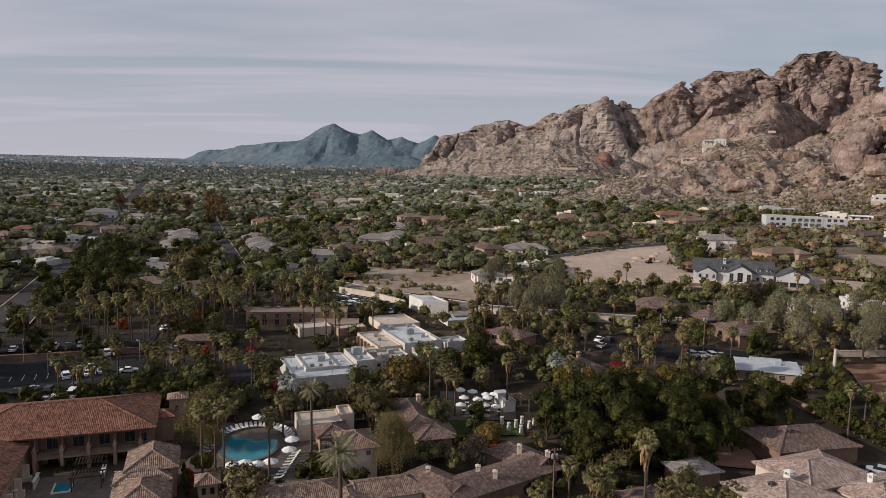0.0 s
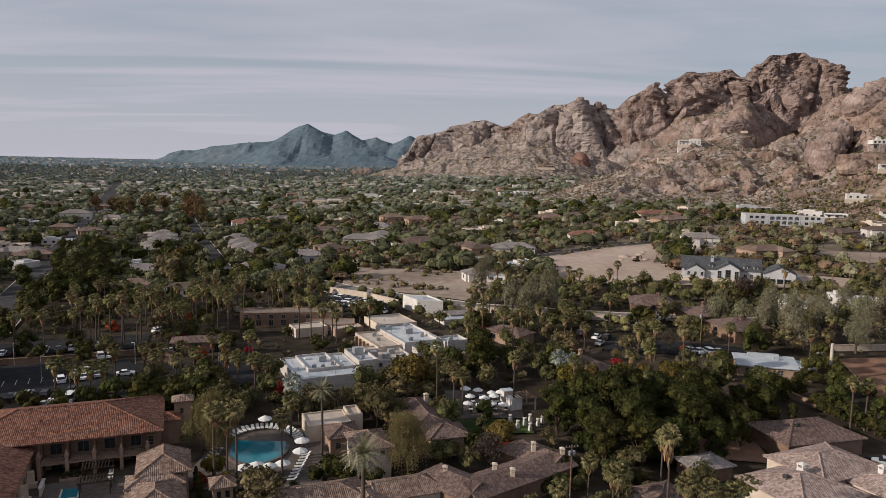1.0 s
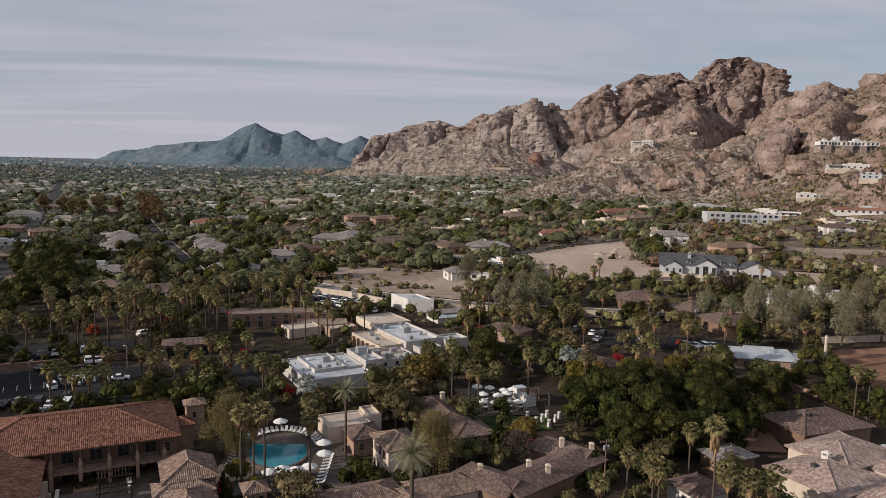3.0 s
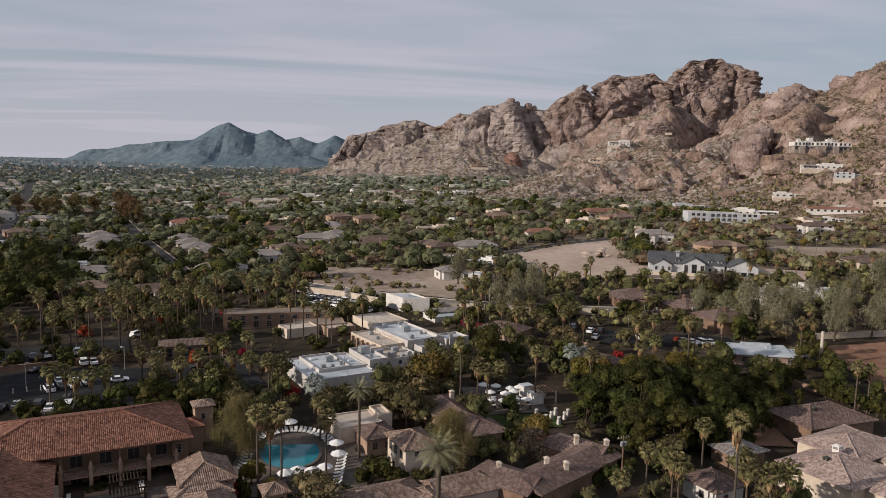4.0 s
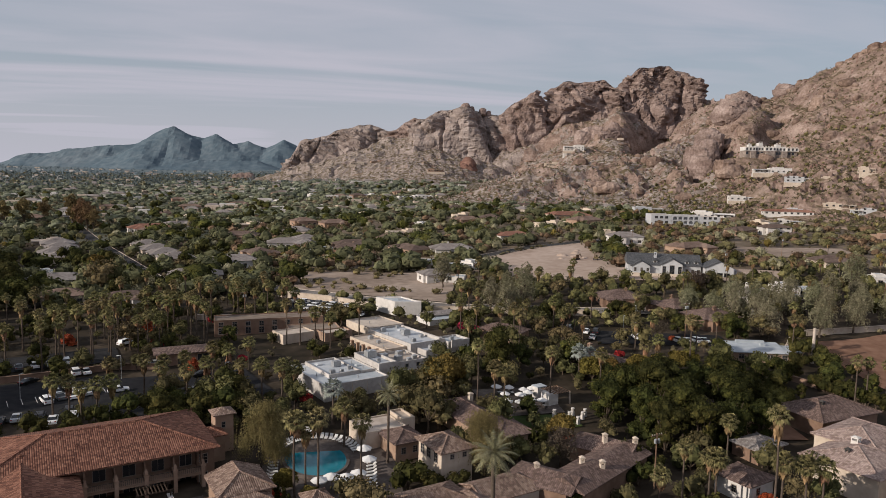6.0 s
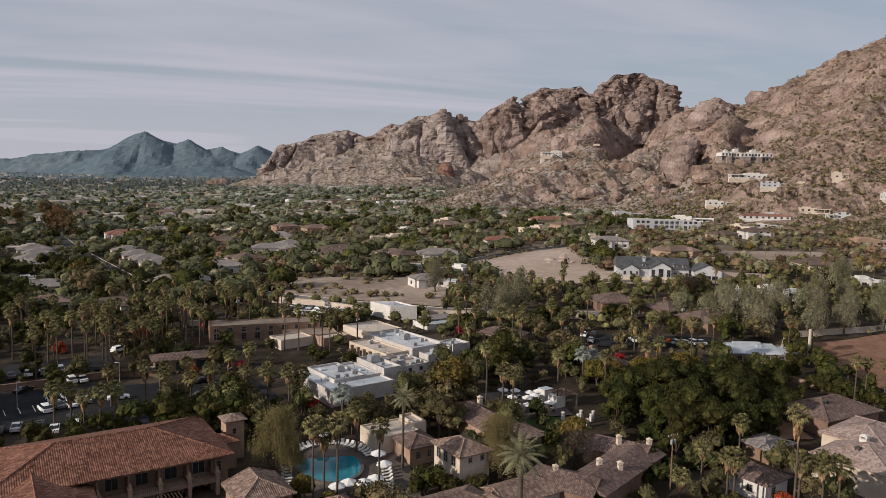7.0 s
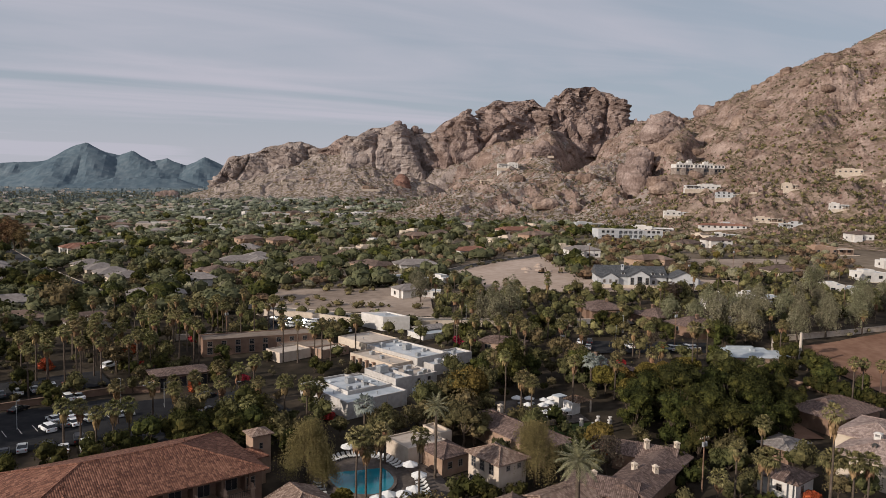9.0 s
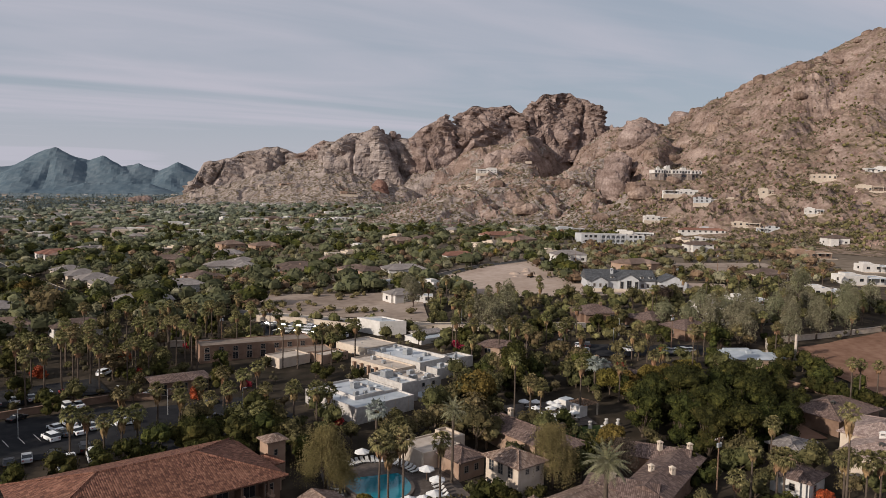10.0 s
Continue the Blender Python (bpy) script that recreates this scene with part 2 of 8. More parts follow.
FAR_HILLS = [
    ([(-1680, 4180, 45), (-1480, 4200, 118), (-1270, 4200, 140), (-1070, 4200, 168), (-915, 4200, 198), (-835, 4200, 246), (-765, 4210, 276), (-690, 4200, 234), (-605, 4200, 214), (-535, 4200, 242), (-440, 4200, 188), (-355, 4200, 210), (-272, 4200, 160), (-160, 4200, 226), (-60, 4210, 190), (300, 4250, 130)], 4, 0.55),
    ([(-900, 4000, 90), (-600, 3950, 110), (-300, 3900, 95)], 10, 0.35),
]


def relief(x, y):
    """Ground height, and how far the slopes stand above the plain."""
    x, y = np.asarray(x, float), np.asarray(y, float)
    z = base_ground(x, y)
    wx, wy = x + 20 * layered(x, y, 110, 3), y + 20 * layered(x, y, 110, 3, 9.0)
    hill = np.full(x.shape, -1e3)
    for line, flat, slope in SLOPES:
        hill = smooth_max(hill, crest(wx, wy, line, flat, slope, 0.0004), 8.0)
    on = np.clip((hill - z) / 25, 0, 1)
    for line, depth, half in GULLIES:
        away = -crest(wx, wy, [(u, v, 0.0) for u, v in line], 0.0, 1.0)
        hill = hill - on * depth * np.exp(-(away / half) ** 2)
    hill = hill + on * (22 * (creased(x, y, 150, 5) - 0.78) + 17.0 * (creased(x, y, 44, 4, 2.0) - 0.85) + 2.0 * (billowed(x, y, 14, 2, 2.0) - 0.4) - 6 * np.exp(-(soft_noise(x, y, 90, 6.0) / 0.10) ** 2))
    # short ledges where beds of rock break through the gravel
    bed = layered(x, y, 46, 4, 12.0) + 0.02 * hill
    hill = hill + on * np.clip((1450 - y) / 250, 0.15, 1) * 7.0 * np.clip(layered(x, y, 95, 3, 15.0) + 0.25, 0, 1) * (np.clip(3.2 * (bed - np.floor(bed)) - 1.1, 0, 1) - 0.5)
    hill = hill + on * 5.5 * (creased(x, y, 21, 3, 8.0) - 0.75)
    # levelled bench of the mansion
    bench = crest(x + 0.3 * (wx - x), y + 0.3 * (wy - y), [(452, 748, 77.5), (508, 736, 77.5)], 17, 0.9) + 3.0 * (creased(x, y, 30, 3, 4.0) - 0.8)
    hill = smooth_max(hill, bench, 5.0)
    house_pad = np.hypot((x - 479) / 36, (y - 740) / 15)
    hill = np.where(hill > 77.5, hill + (77.5 - hill) * np.clip(1.6 - house_pad, 0, 1), hill)
    return smooth_max(z, hill, 6.0), hill - z


def far_relief(x, y):
    z = base_ground(x, y)
    top = np.full(np.shape(x), -1e3)
    for line, flat, slope in FAR_HILLS:
        far = crest(x + 10 * layered(x, y, 120, 3), y, line, flat, slope)
        top = np.maximum(top, far + np.clip((far - z) / 60, 0, 1) * (26 + 34 * np.clip((246 - far) / 90, 0, 1)) * (creased(x, y, 230, 5, 2.0) - 0.88))
    return top, z


def grid_mesh(name, xs, ys, heights, keep=None, mat=None):
    """A sheet over the lines xs and ys, of those cells that keep names."""
    gx, gy = np.meshgrid(xs, ys)
    z = heights(gx, gy)
    w = len(xs)
    i, j = np.meshgrid(np.arange(len(xs) - 1), np.arange(len(ys) - 1))
    a = (j * w + i).ravel()
    faces = np.stack([a, a + 1, a + 1 + w, a + w], 1)
    if keep is not None:
        faces = faces[keep(gx, gy).ravel()[faces].any(1)]
    used = np.unique(faces)
    index = np.zeros(gx.size, int)
    index[used] = np.arange(len(used))
    verts = np.stack([gx.ravel(), gy.ravel(), z.ravel()], 1)[used]
    me = bpy.data.meshes.new(name)
    me.from_pydata(verts.tolist(), [], index[faces].tolist())
    me.materials.append(mat)
    me.update()
    return new(name, me)


def spaced(start, end, first, growth):
    out, step = [start], first
    while abs(out[-1]) < abs(end):
        out.append(out[-1] + step)
        step *= growth
    return np.array(out)


# ---- the large forms ----
side = spaced(300.0, 5200, 12, 1.10)
gx = np.concatenate([-side[::-1], np.arange(-288, 300, 12.0), side])
gy = np.concatenate([-spaced(60.0, 900, 20, 1.2)[::-1], np.arange(-40, 640, 12.0), spaced(640.0, 5000, 14, 1.05)])
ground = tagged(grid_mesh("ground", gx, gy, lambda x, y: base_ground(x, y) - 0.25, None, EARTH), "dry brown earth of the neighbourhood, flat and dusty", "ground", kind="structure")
for f in ground.data.polygons:
    f.use_smooth = True
mountain = tagged(grid_mesh("mountain", np.arange(-260, 1560, 4.2), np.arange(300, 1930, 4.2), lambda x, y: relief(x, y)[0], lambda x, y: relief(x, y)[1] > -6, MOUNTAIN), "rugged red-brown desert mountain with bare cliffs and scrubby slopes", "mountain", kind="structure")
far_hills = tagged(grid_mesh("far_hills", np.arange(-1900, 700, 14.0), np.arange(3500, 4600, 14.0), lambda x, y: far_relief(x, y)[0], lambda x, y: far_relief(x, y)[0] > far_relief(x, y)[1] - 4, FAR_ROCK_HAZED), "hazy blue-grey desert hills on the horizon", "hills", kind="structure")
ground.data.materials.append(PLAIN_HAZED)
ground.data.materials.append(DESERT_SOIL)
ground.data.materials.append(HORIZON_HAZED)
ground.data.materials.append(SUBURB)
# From 1620 m on, the ground takes the two haze-tinted colours.
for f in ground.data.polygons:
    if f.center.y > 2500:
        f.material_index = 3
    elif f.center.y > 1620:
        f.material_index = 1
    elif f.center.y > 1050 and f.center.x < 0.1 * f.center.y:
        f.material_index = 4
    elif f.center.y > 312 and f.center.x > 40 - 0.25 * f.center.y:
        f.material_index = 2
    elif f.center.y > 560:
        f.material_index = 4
mountain.data.materials.append(TALUS)
for f in mountain.data.polygons:
    if f.center.y > 1400 and f.center.x < 0.30 * (f.center.y - 140) + 25 * math.sin(f.center.y / 23):
        f.material_index = 1
    elif f.normal.z > 0.70 and f.center.x < 0.56 * f.center.y and noise.noise(f.center / 55) > -0.25 + 0.004 * (f.center.z - 90):
        f.material_index = 1  # loose gravel lies where the slope is gentle
for o in (far_hills, mountain):
    for f in o.data.polygons:
        f.use_smooth = False


# ---- rounded rock masses of the crest, bedded on a slant ----
LATTICE3 = np.random.RandomState(3).rand(32, 32, 32)


def solid_noise(p, size, shift=0.0):
    q = p / size + 13.7 + shift
    i = np.floor(q).astype(int)
    a = q - i
    a = a * a * (3 - 2 * a)
    out = 0
    for dx in (0, 1):
        for dy in (0, 1):
            for dz in (0, 1):
                w = (a[:, 0] if dx else 1 - a[:, 0]) * (a[:, 1] if dy else 1 - a[:, 1]) * (a[:, 2] if dz else 1 - a[:, 2])
                out = out + w * LATTICE3[(i[:, 0] + dx) % 32, (i[:, 1] + dy) % 32, (i[:, 2] + dz) % 32]
    return 2 * out - 1


def outcrop(x, y, z, rx, ry, rz, mat=None, rough=1.0, cols=40, rows=22, scale=None, heap=None):
    """One rounded rock mass, its skin broken by clefts and slanting beds."""
    th, ph = np.meshgrid(np.linspace(0, 2 * np.pi, cols, endpoint=False), np.linspace(-1.2, np.pi / 2, rows))
    d = np.stack([np.cos(th) * np.cos(ph), np.sin(th) * np.cos(ph), np.sin(ph)], -1).reshape(-1, 3)
    blunt = np.sign(d) * np.abs(d) ** (0.95 if scale else 0.78)
    p = np.array([x, y, z]) + blunt * (rx, ry, rz)
    size = scale or (rx + ry + rz) / 3
    upper = np.clip((p[:, 2] - z) / rz * 1.3 - 0.15, 0.25, 1)
    lean = np.stack([p[:, 0] + 0.5 * p[:, 2], p[:, 1], p[:, 2] * 0.55 - 0.2 * p[:, 0]], 1)
    lump = np.abs(solid_noise(lean, 38)) + 0.5 * np.abs(solid_noise(lean, 17, 2.0)) + 0.3 * np.abs(solid_noise(p, 7, 5.0))
    cleft = np.exp(-(solid_noise(lean, 48, 9.0) / 0.07) ** 2)
    bed = (p[:, 2] + 0.34 * p[:, 0] - 0.1 * p[:, 1] + 6 * solid_noise(p, 44, 4.0)) / 13.0
    tread = bed - np.floor(bed)
    ledge = np.clip(tread * 1.5, 0, 1) ** 2 - np.clip((tread - 0.86) * 7, 0, 1)
    move = rough * size * ((0.15 if scale else 0.24) * (lump - 0.62) * (0.4 + 0.6 * upper) - 0.08 * cleft + (0.15 if scale else 0.14) * upper * (ledge - 0.3))
    if scale:
        hollow = np.exp(-(solid_noise(lean, 70, 7.0) / 0.12) ** 2)
        move = move + 15 * (np.abs(solid_noise(lean, 95, 6.0)) - 0.35) - 6 * hollow * upper
    p = p + d * move[:, None]
    f = [(j * cols + i, j * cols + (i + 1) % cols, (j + 1) * cols + (i + 1) % cols, (j + 1) * cols + i) for j in range(rows - 1) for i in range(cols)]
    if heap is not None:
        heap.append((p, np.array(f)))
        return None
    me = bpy.data.meshes.new("outcrop")
    me.from_pydata(p.tolist(), [], f)
    me.materials.append(mat or ROCK_GREY)
    me.update()
    ob = new("outcrop", me)
    ob.parent = mountain
    return ob


def massif(line, flat, lean, mat, knobby=1.0, slabby=1.0):
    """A wall of bare rock along a crest line of (x, y, top, foot): steep sides, a rounded top, bulges parted by leaning clefts, and slanting beds near the crest."""
    pts = np.array(line, float)
    run = np.concatenate([[0], np.cumsum(np.hypot(*np.diff(pts[:, :2], axis=0).T))])
    along = np.linspace(0, run[-1], max(int(run[-1] / 3.2), 6))
    mid = np.stack([np.interp(along, run, pts[:, k]) for k in range(4)], 1)
    way = np.gradient(mid[:, :2], axis=0)
    way /= np.linalg.norm(way, axis=1)[:, None]
    right = np.stack([way[:, 1], -way[:, 0]], 1)
    bow = np.linspace(0, np.pi, 14)[1:-1]
    end = lambda k, s: [(mid[k], right[k] * s * np.cos(a) + way[k] * s * np.sin(a)) for a in bow]
    ring = list(zip(mid, right)) + end(-1, 1) + list(zip(mid[::-1], -right[::-1])) + end(0, -1)
    core, out = np.array([c for c, _ in ring]), np.array([o for _, o in ring])
    rows = 44
    t = np.linspace(0, 1, rows)[:, None]
    foot, top = core[:, 3] - 50, core[:, 2]
    shoulder = np.clip((t - 0.72) / 0.28, 0, 1)
    z = foot + (top - foot) * (t - 0.05 * shoulder * (1 - shoulder))
    r = (flat + (1 - t) * lean * (top - foot)) * np.sqrt(np.maximum(1 - shoulder ** 2.4, 0))
    p = np.stack([core[:, 0] + out[:, 0] * r, core[:, 1] + out[:, 1] * r, z], -1).reshape(-1, 3)
    n = np.broadcast_to(out, (rows, len(core), 2)).reshape(-1, 2)
    upper = np.clip(np.broadcast_to(t, (rows, len(core))).reshape(-1) * 1.6 - 0.5, 0.12, 1)
    tip = np.sqrt(np.maximum(1 - np.broadcast_to(shoulder, (rows, len(core))).reshape(-1) ** 4, 0))
    skew = np.stack([p[:, 0] + 0.45 * p[:, 2], p[:, 1], 0.6 * p[:, 2] - 0.2 * p[:, 0]], 1)
    fold = 17 * solid_noise(p * (1, 1, 0.5), 64, 1.0)
    bulge = 24 * slabby * (np.abs(solid_noise(skew, 40, 6.0)) - 0.38) + 12 * knobby * (np.abs(solid_noise(skew, 18, 2.0)) - 0.38)
    grain = 4.0 * (np.abs(solid_noise(p, 8, 5.0)) - 0.38) + 1.1 * solid_noise(p, 4, 8.0)
    joint = np.exp(-(solid_noise(p * (1, 1, 0.22), 60, 9.0) / 0.06) ** 2)
    bed = (p[:, 2] + 0.30 * p[:, 0] + 6 * solid_noise(p, 50, 4.0)) / 12.0
    tread = bed - np.floor(bed)
    ledge = np.clip(tread * 1.4, 0, 1) ** 2 - np.clip((tread - 0.84) * 6, 0, 1)
    move = (fold + bulge + grain - 11 * joint + 9.0 * knobby * upper * (ledge - 0.3)) * (0.25 + 0.75 * tip)
    p[:, :2] += n * move[:, None]
    p[:, 2] += upper * (5.5 * solid_noise(p * (1, 1, 0), 26, 3.0) + 2.5 * solid_noise(p * (1, 1, 0), 11, 7.0))
    w = len(core)
    f = [(j * w + i, j * w + (i + 1) % w, (j + 1) * w + (i + 1) % w, (j + 1) * w + i) for j in range(rows - 1) for i in range(w)]
    me = bpy.data.meshes.new("cliff")
    me.from_pydata(p.tolist(), [], f)
    me.materials.append(mat)
    me.update()
    ob = new("cliff", me)
    ob.parent = mountain
    return ob


massif([(-76, 1700, 78, 50), (-54, 1700, 114, 54), (-8, 1703, 128, 58), (34, 1700, 140, 82), (74, 1695, 154, 92), (108, 1692, 158, 108), (136, 1685, 147, 118), (160, 1675, 138, 128)], 16, 0.42, ROCK_GREY, 0.9, 1.1)
massif([(160, 1652, 146, 126), (186, 1648, 166, 132), (206, 1644, 174, 136), (228, 1636, 166, 136)], 12, 0.4, ROCK_RED, 1.1)
massif([(216, 1562, 168, 122), (238, 1550, 182, 112), (262, 1540, 188, 94), (300, 1532, 192, 88), (322, 1536, 186, 88), (344, 1540, 186, 92), (374, 1542, 180, 102)], 22, 0.24, ROCK_GREY, 0.7, 1.2)
massif([(386, 1530, 188, 106), (410, 1524, 210, 116), (440, 1512, 228, 124), (450, 1508, 235, 132)], 15, 0.22, ROCK_RED, 1.0)
massif([(496, 1528, 240, 158), (516, 1522, 252, 168), (556, 1518, 252, 172), (606, 1512, 261, 176), (626, 1508, 250, 178)], 18, 0.30, ROCK_RED, 1.2)
massif([(664, 1500, 276, 178), (682, 1498, 292, 182), (712, 1498, 296, 184), (750, 1496, 300, 188), (766, 1496, 289, 190), (796, 1492, 286, 198), (808, 1490, 276, 208)], 24, 0.10, ROCK_RED, 1.1)
for row in ((298, 1530, 192, 9, 8, 9), (312, 1532, 188, 6, 6, 7), (338, 1538, 184, 9, 8, 8), (352, 1540, 182, 6, 6, 6)):
    outcrop(*row, ROCK_RED, 1.2, 24, 14)
for row in ((150, 1492, 26, 50, 26, 26), (205, 1448, 26, 52, 26, 32), (256, 1424, 28, 44, 30, 40), (284, 1434, 32, 28, 34, 52)):
    outcrop(*row, ROCK_RUST, 1.0, 60, 26, 22)
for row in ((-204, 1866, 22, 20, 20, 16), (-184, 1863, 20, 18, 18, 17), (-152, 1860, 14, 26, 16, 12)):
    outcrop(*row, ROCK_RED)
for row in ((846, 1480, 190, 34, 38, 30), (900, 1455, 194, 44, 38, 28), (432, 800, 60, 15, 24, 20), (448, 832, 76, 16, 24, 22), (478, 866, 96, 17, 22, 20), (540, 1322, 128, 36, 22, 22), (505, 1342, 118, 26, 20, 24), (545, 918, 142, 26, 26, 18), (586, 968, 150, 30, 28, 16), (770, 1105, 200, 30, 24, 13), (690, 1120, 182, 30, 24, 14)):
    outcrop(*row, ROCK_RED, 1.7, 34, 18)

ledges = random.Random(17)
ledge_heap = []
crest_line = ((470, 850), (545, 915), (600, 1010), (690, 1130), (774, 1110), (770, 925), (840, 892), (960, 860))
for (ax, ay), (bx, by) in zip(crest_line, crest_line[1:]):
    for _ in range(9):
        k, r = ledges.random(), ledges.uniform(4, 9)
        x, y = ax + (bx - ax) * k + ledges.uniform(-14, 14), ay + (by - ay) * k + ledges.uniform(-24, 8)
        outcrop(x, y, float(relief(np.array([x]), np.array([y]))[0][0]) - r * 0.2, r * ledges.uniform(0.8, 1.5), r, r * ledges.uniform(0.6, 1.0), None, 1.7, 14, 8, heap=ledge_heap)
for _ in range(300):
    y = ledges.uniform(640, 1450)
    x = ledges.uniform(0.28 * y, 0.95 * y)
    z, over = relief(np.array([x]), np.array([y]))
    if over[0] > 12:
        r = ledges.uniform(3, 6) if ledges.random() < 0.7 else ledges.uniform(6, 12)
        outcrop(x, y, float(z[0]) - r * 0.25, r * ledges.uniform(0.8, 1.6), r, r * ledges.uniform(0.6, 1.0), None, 1.7, 14, 8, heap=ledge_heap)

shift, all_v, all_f = 0, [], []
for v, f in ledge_heap:
    all_v.append(v), all_f.append(f + shift)
    shift += len(v)
me = bpy.data.meshes.new("rock_ledges")
me.from_pydata(np.concatenate(all_v).tolist(), [], np.concatenate(all_f).tolist())
me.materials.append(MOUNTAIN_ROCK)
tagged(new("rock_ledges", me), "small reddish ledges breaking out of the mountain slopes", "rocks", kind="stuff")

# ---- building kit ----
GRID = 20.3


class Geo:
    """Faces gathered into one mesh, with metre-sized UVs that run along and up each face."""

    def __init__(self):
        self.v, self.f = [], []

    def face(self, *points):
        k = len(self.v)
        self.v += [tuple(p) for p in points]
        self.f.append(tuple(range(k, k + len(points))))
        return self

    def box(self, x0, x1, y0, y1, z0, z1, taper=0.0):
        a = [(x0, y0, z0), (x1, y0, z0), (x1, y1, z0), (x0, y1, z0)]
        b = [(x0 + taper, y0 + taper, z1), (x1 - taper, y0 + taper, z1), (x1 - taper, y1 - taper, z1), (x0 + taper, y1 - taper, z1)]
        self.face(*a[::-1]).face(*b)
        for i in range(4):
            self.face(a[i], a[(i + 1) % 4], b[(i + 1) % 4], b[i])
        return self

    def tube(self, points, radii, sides=8, cap=True):
        k = len(self.v)
        for (x, y, z), r in zip(points, radii):
            self.v += [(x + r * math.cos(2 * math.pi * i / sides), y + r * math.sin(2 * math.pi * i / sides), z) for i in range(sides)]
        for j in range(len(points) - 1):
            for i in range(sides):
                a, b = k + j * sides + i, k + j * sides + (i + 1) % sides
                self.f.append((a, b, b + sides, a + sides))
        if cap:
            self.f.append(tuple(range(k + (len(points) - 1) * sides, k + len(points) * sides)))
        return self

    def beam(self, a, b, w):
        """A square bar from a to b."""
        a, b = Vector(a), Vector(b)
        d = (b - a).normalized()
        s = d.orthogonal().normalized() * w
        t = d.cross(s).normalized() * w
        ring = [s + t, t - s, -s - t, s - t]
        p, q = [a + r for r in ring], [b + r for r in ring]
        self.face(*p[::-1]).face(*q)
        for i in range(4):
            self.face(p[i], p[(i + 1) % 4], q[(i + 1) % 4], q[i])
        return self

    def mesh(self, name, mat, smooth=False):
        me = bpy.data.meshes.new(name)
        me.from_pydata(self.v, [], self.f)
        me.materials.append(mat)
        me.update()
        uv = me.uv_layers.new(name="uv")
        for p in me.polygons:
            along = Vector((0, 0, 1)).cross(p.normal)
            along = along.normalized() if along.length > 1e-4 else Vector((1, 0, 0))
            up = p.normal.cross(along)
            for li in p.loop_indices:
                co = me.vertices[me.loops[li].vertex_index].co
                uv.data[li].uv = (co.dot(along), co.dot(up))
            p.use_smooth = smooth
        return me


def part(name, geo, mat, parent, label="", smooth=False):
    ob = new(name, geo.mesh(name, mat, smooth) if isinstance(geo, Geo) else geo)
    ob.parent = parent
    return tagged(ob, label)


def height(x, y):
    return float(base_ground(x, y)) if y < 290 else float(relief(np.array([x]), np.array([y]))[0][0])


def thing(name, x, y, label, category, rot=GRID, group="", z=None):
    ob = new(name)
    ob.empty_display_size = 0.5
    ob.matrix_basis = pose(x, y, height(x, y) if z is None else z, 0, 0, rot)
    return tagged(ob, label, category, group)


def tile_material(name, low, mid, high):
    """Barrel roof tiles: ribs down the slope, courses across it, tile by tile shades."""
    m = bpy.data.materials.new(name)
    m.use_nodes = True
    n, l = m.node_tree.nodes, m.node_tree.links
    p = n["Principled BSDF"]
    p.inputs["Roughness"].default_value = 0.9
    p.inputs["Specular IOR Level"].default_value = 0.2
    uv = n.new("ShaderNodeTexCoord").outputs["UV"]
    cut = n.new("ShaderNodeSeparateXYZ")
    l.new(uv, cut.inputs[0])

    def op(kind, a, b=0.0):
        q = n.new("ShaderNodeMath")
        q.operation = kind
        for i, s in enumerate((a, b)):
            if isinstance(s, (int, float)):
                q.inputs[i].default_value = s
            else:
                l.new(s, q.inputs[i])
        return q.outputs[0]

    u, v = op("MULTIPLY", cut.outputs[0], 1 / 0.33), op("MULTIPLY", cut.outputs[1], 1 / 0.5)
    rib = op("ABSOLUTE", op("SINE", op("MULTIPLY", u, math.pi)))
    course = op("FRACT", v)
    cell = n.new("ShaderNodeCombineXYZ")
    l.new(op("FLOOR", u), cell.inputs[0]), l.new(op("FLOOR", v), cell.inputs[1])
    white = n.new("ShaderNodeTexWhiteNoise")
    l.new(cell.outputs[0], white.inputs["Vector"])
    stain = n.new("ShaderNodeTexNoise")
    stain.inputs["Scale"].default_value, stain.inputs["Detail"].default_value = 0.28, 6.0
    l.new(n.new("ShaderNodeTexCoord").outputs["Object"], stain.inputs["Vector"])
    ramp = n.new("ShaderNodeValToRGB")
    ramp.color_ramp.elements.new(0.5)
    for e, (pos, c) in zip(ramp.color_ramp.elements, ((0.25, low), (0.5, mid), (0.8, high))):
        e.position, e.color = pos, (*c, 1)
    l.new(op("ADD", op("MULTIPLY", white.outputs["Value"], 0.5), op("MULTIPLY", stain.outputs["Fac"], 0.5)), ramp.inputs[0])
    gap = n.new("ShaderNodeMixRGB")
    gap.blend_type = "MULTIPLY"
    gap.inputs[0].default_value = 1.0
    groove = n.new("ShaderNodeMapRange")
    groove.inputs["From Max"].default_value, groove.inputs["To Min"].default_value = 0.5, 0.58
    l.new(rib, groove.inputs[0])
    groove.inputs["To Max"].default_value = 1.14
    l.new(ramp.outputs[0], gap.inputs[1]), l.new(groove.outputs[0], gap.inputs[2])
    l.new(gap.outputs[0], p.inputs["Base Color"])
    b = n.new("ShaderNodeBump")
    b.inputs["Distance"].default_value, b.inputs["Strength"].default_value = 0.055, 1.0
    l.new(op("ADD", rib, op("MULTIPLY", course, 0.35)), b.inputs["Height"]), l.new(b.outputs[0], p.inputs["Normal"])
    return m


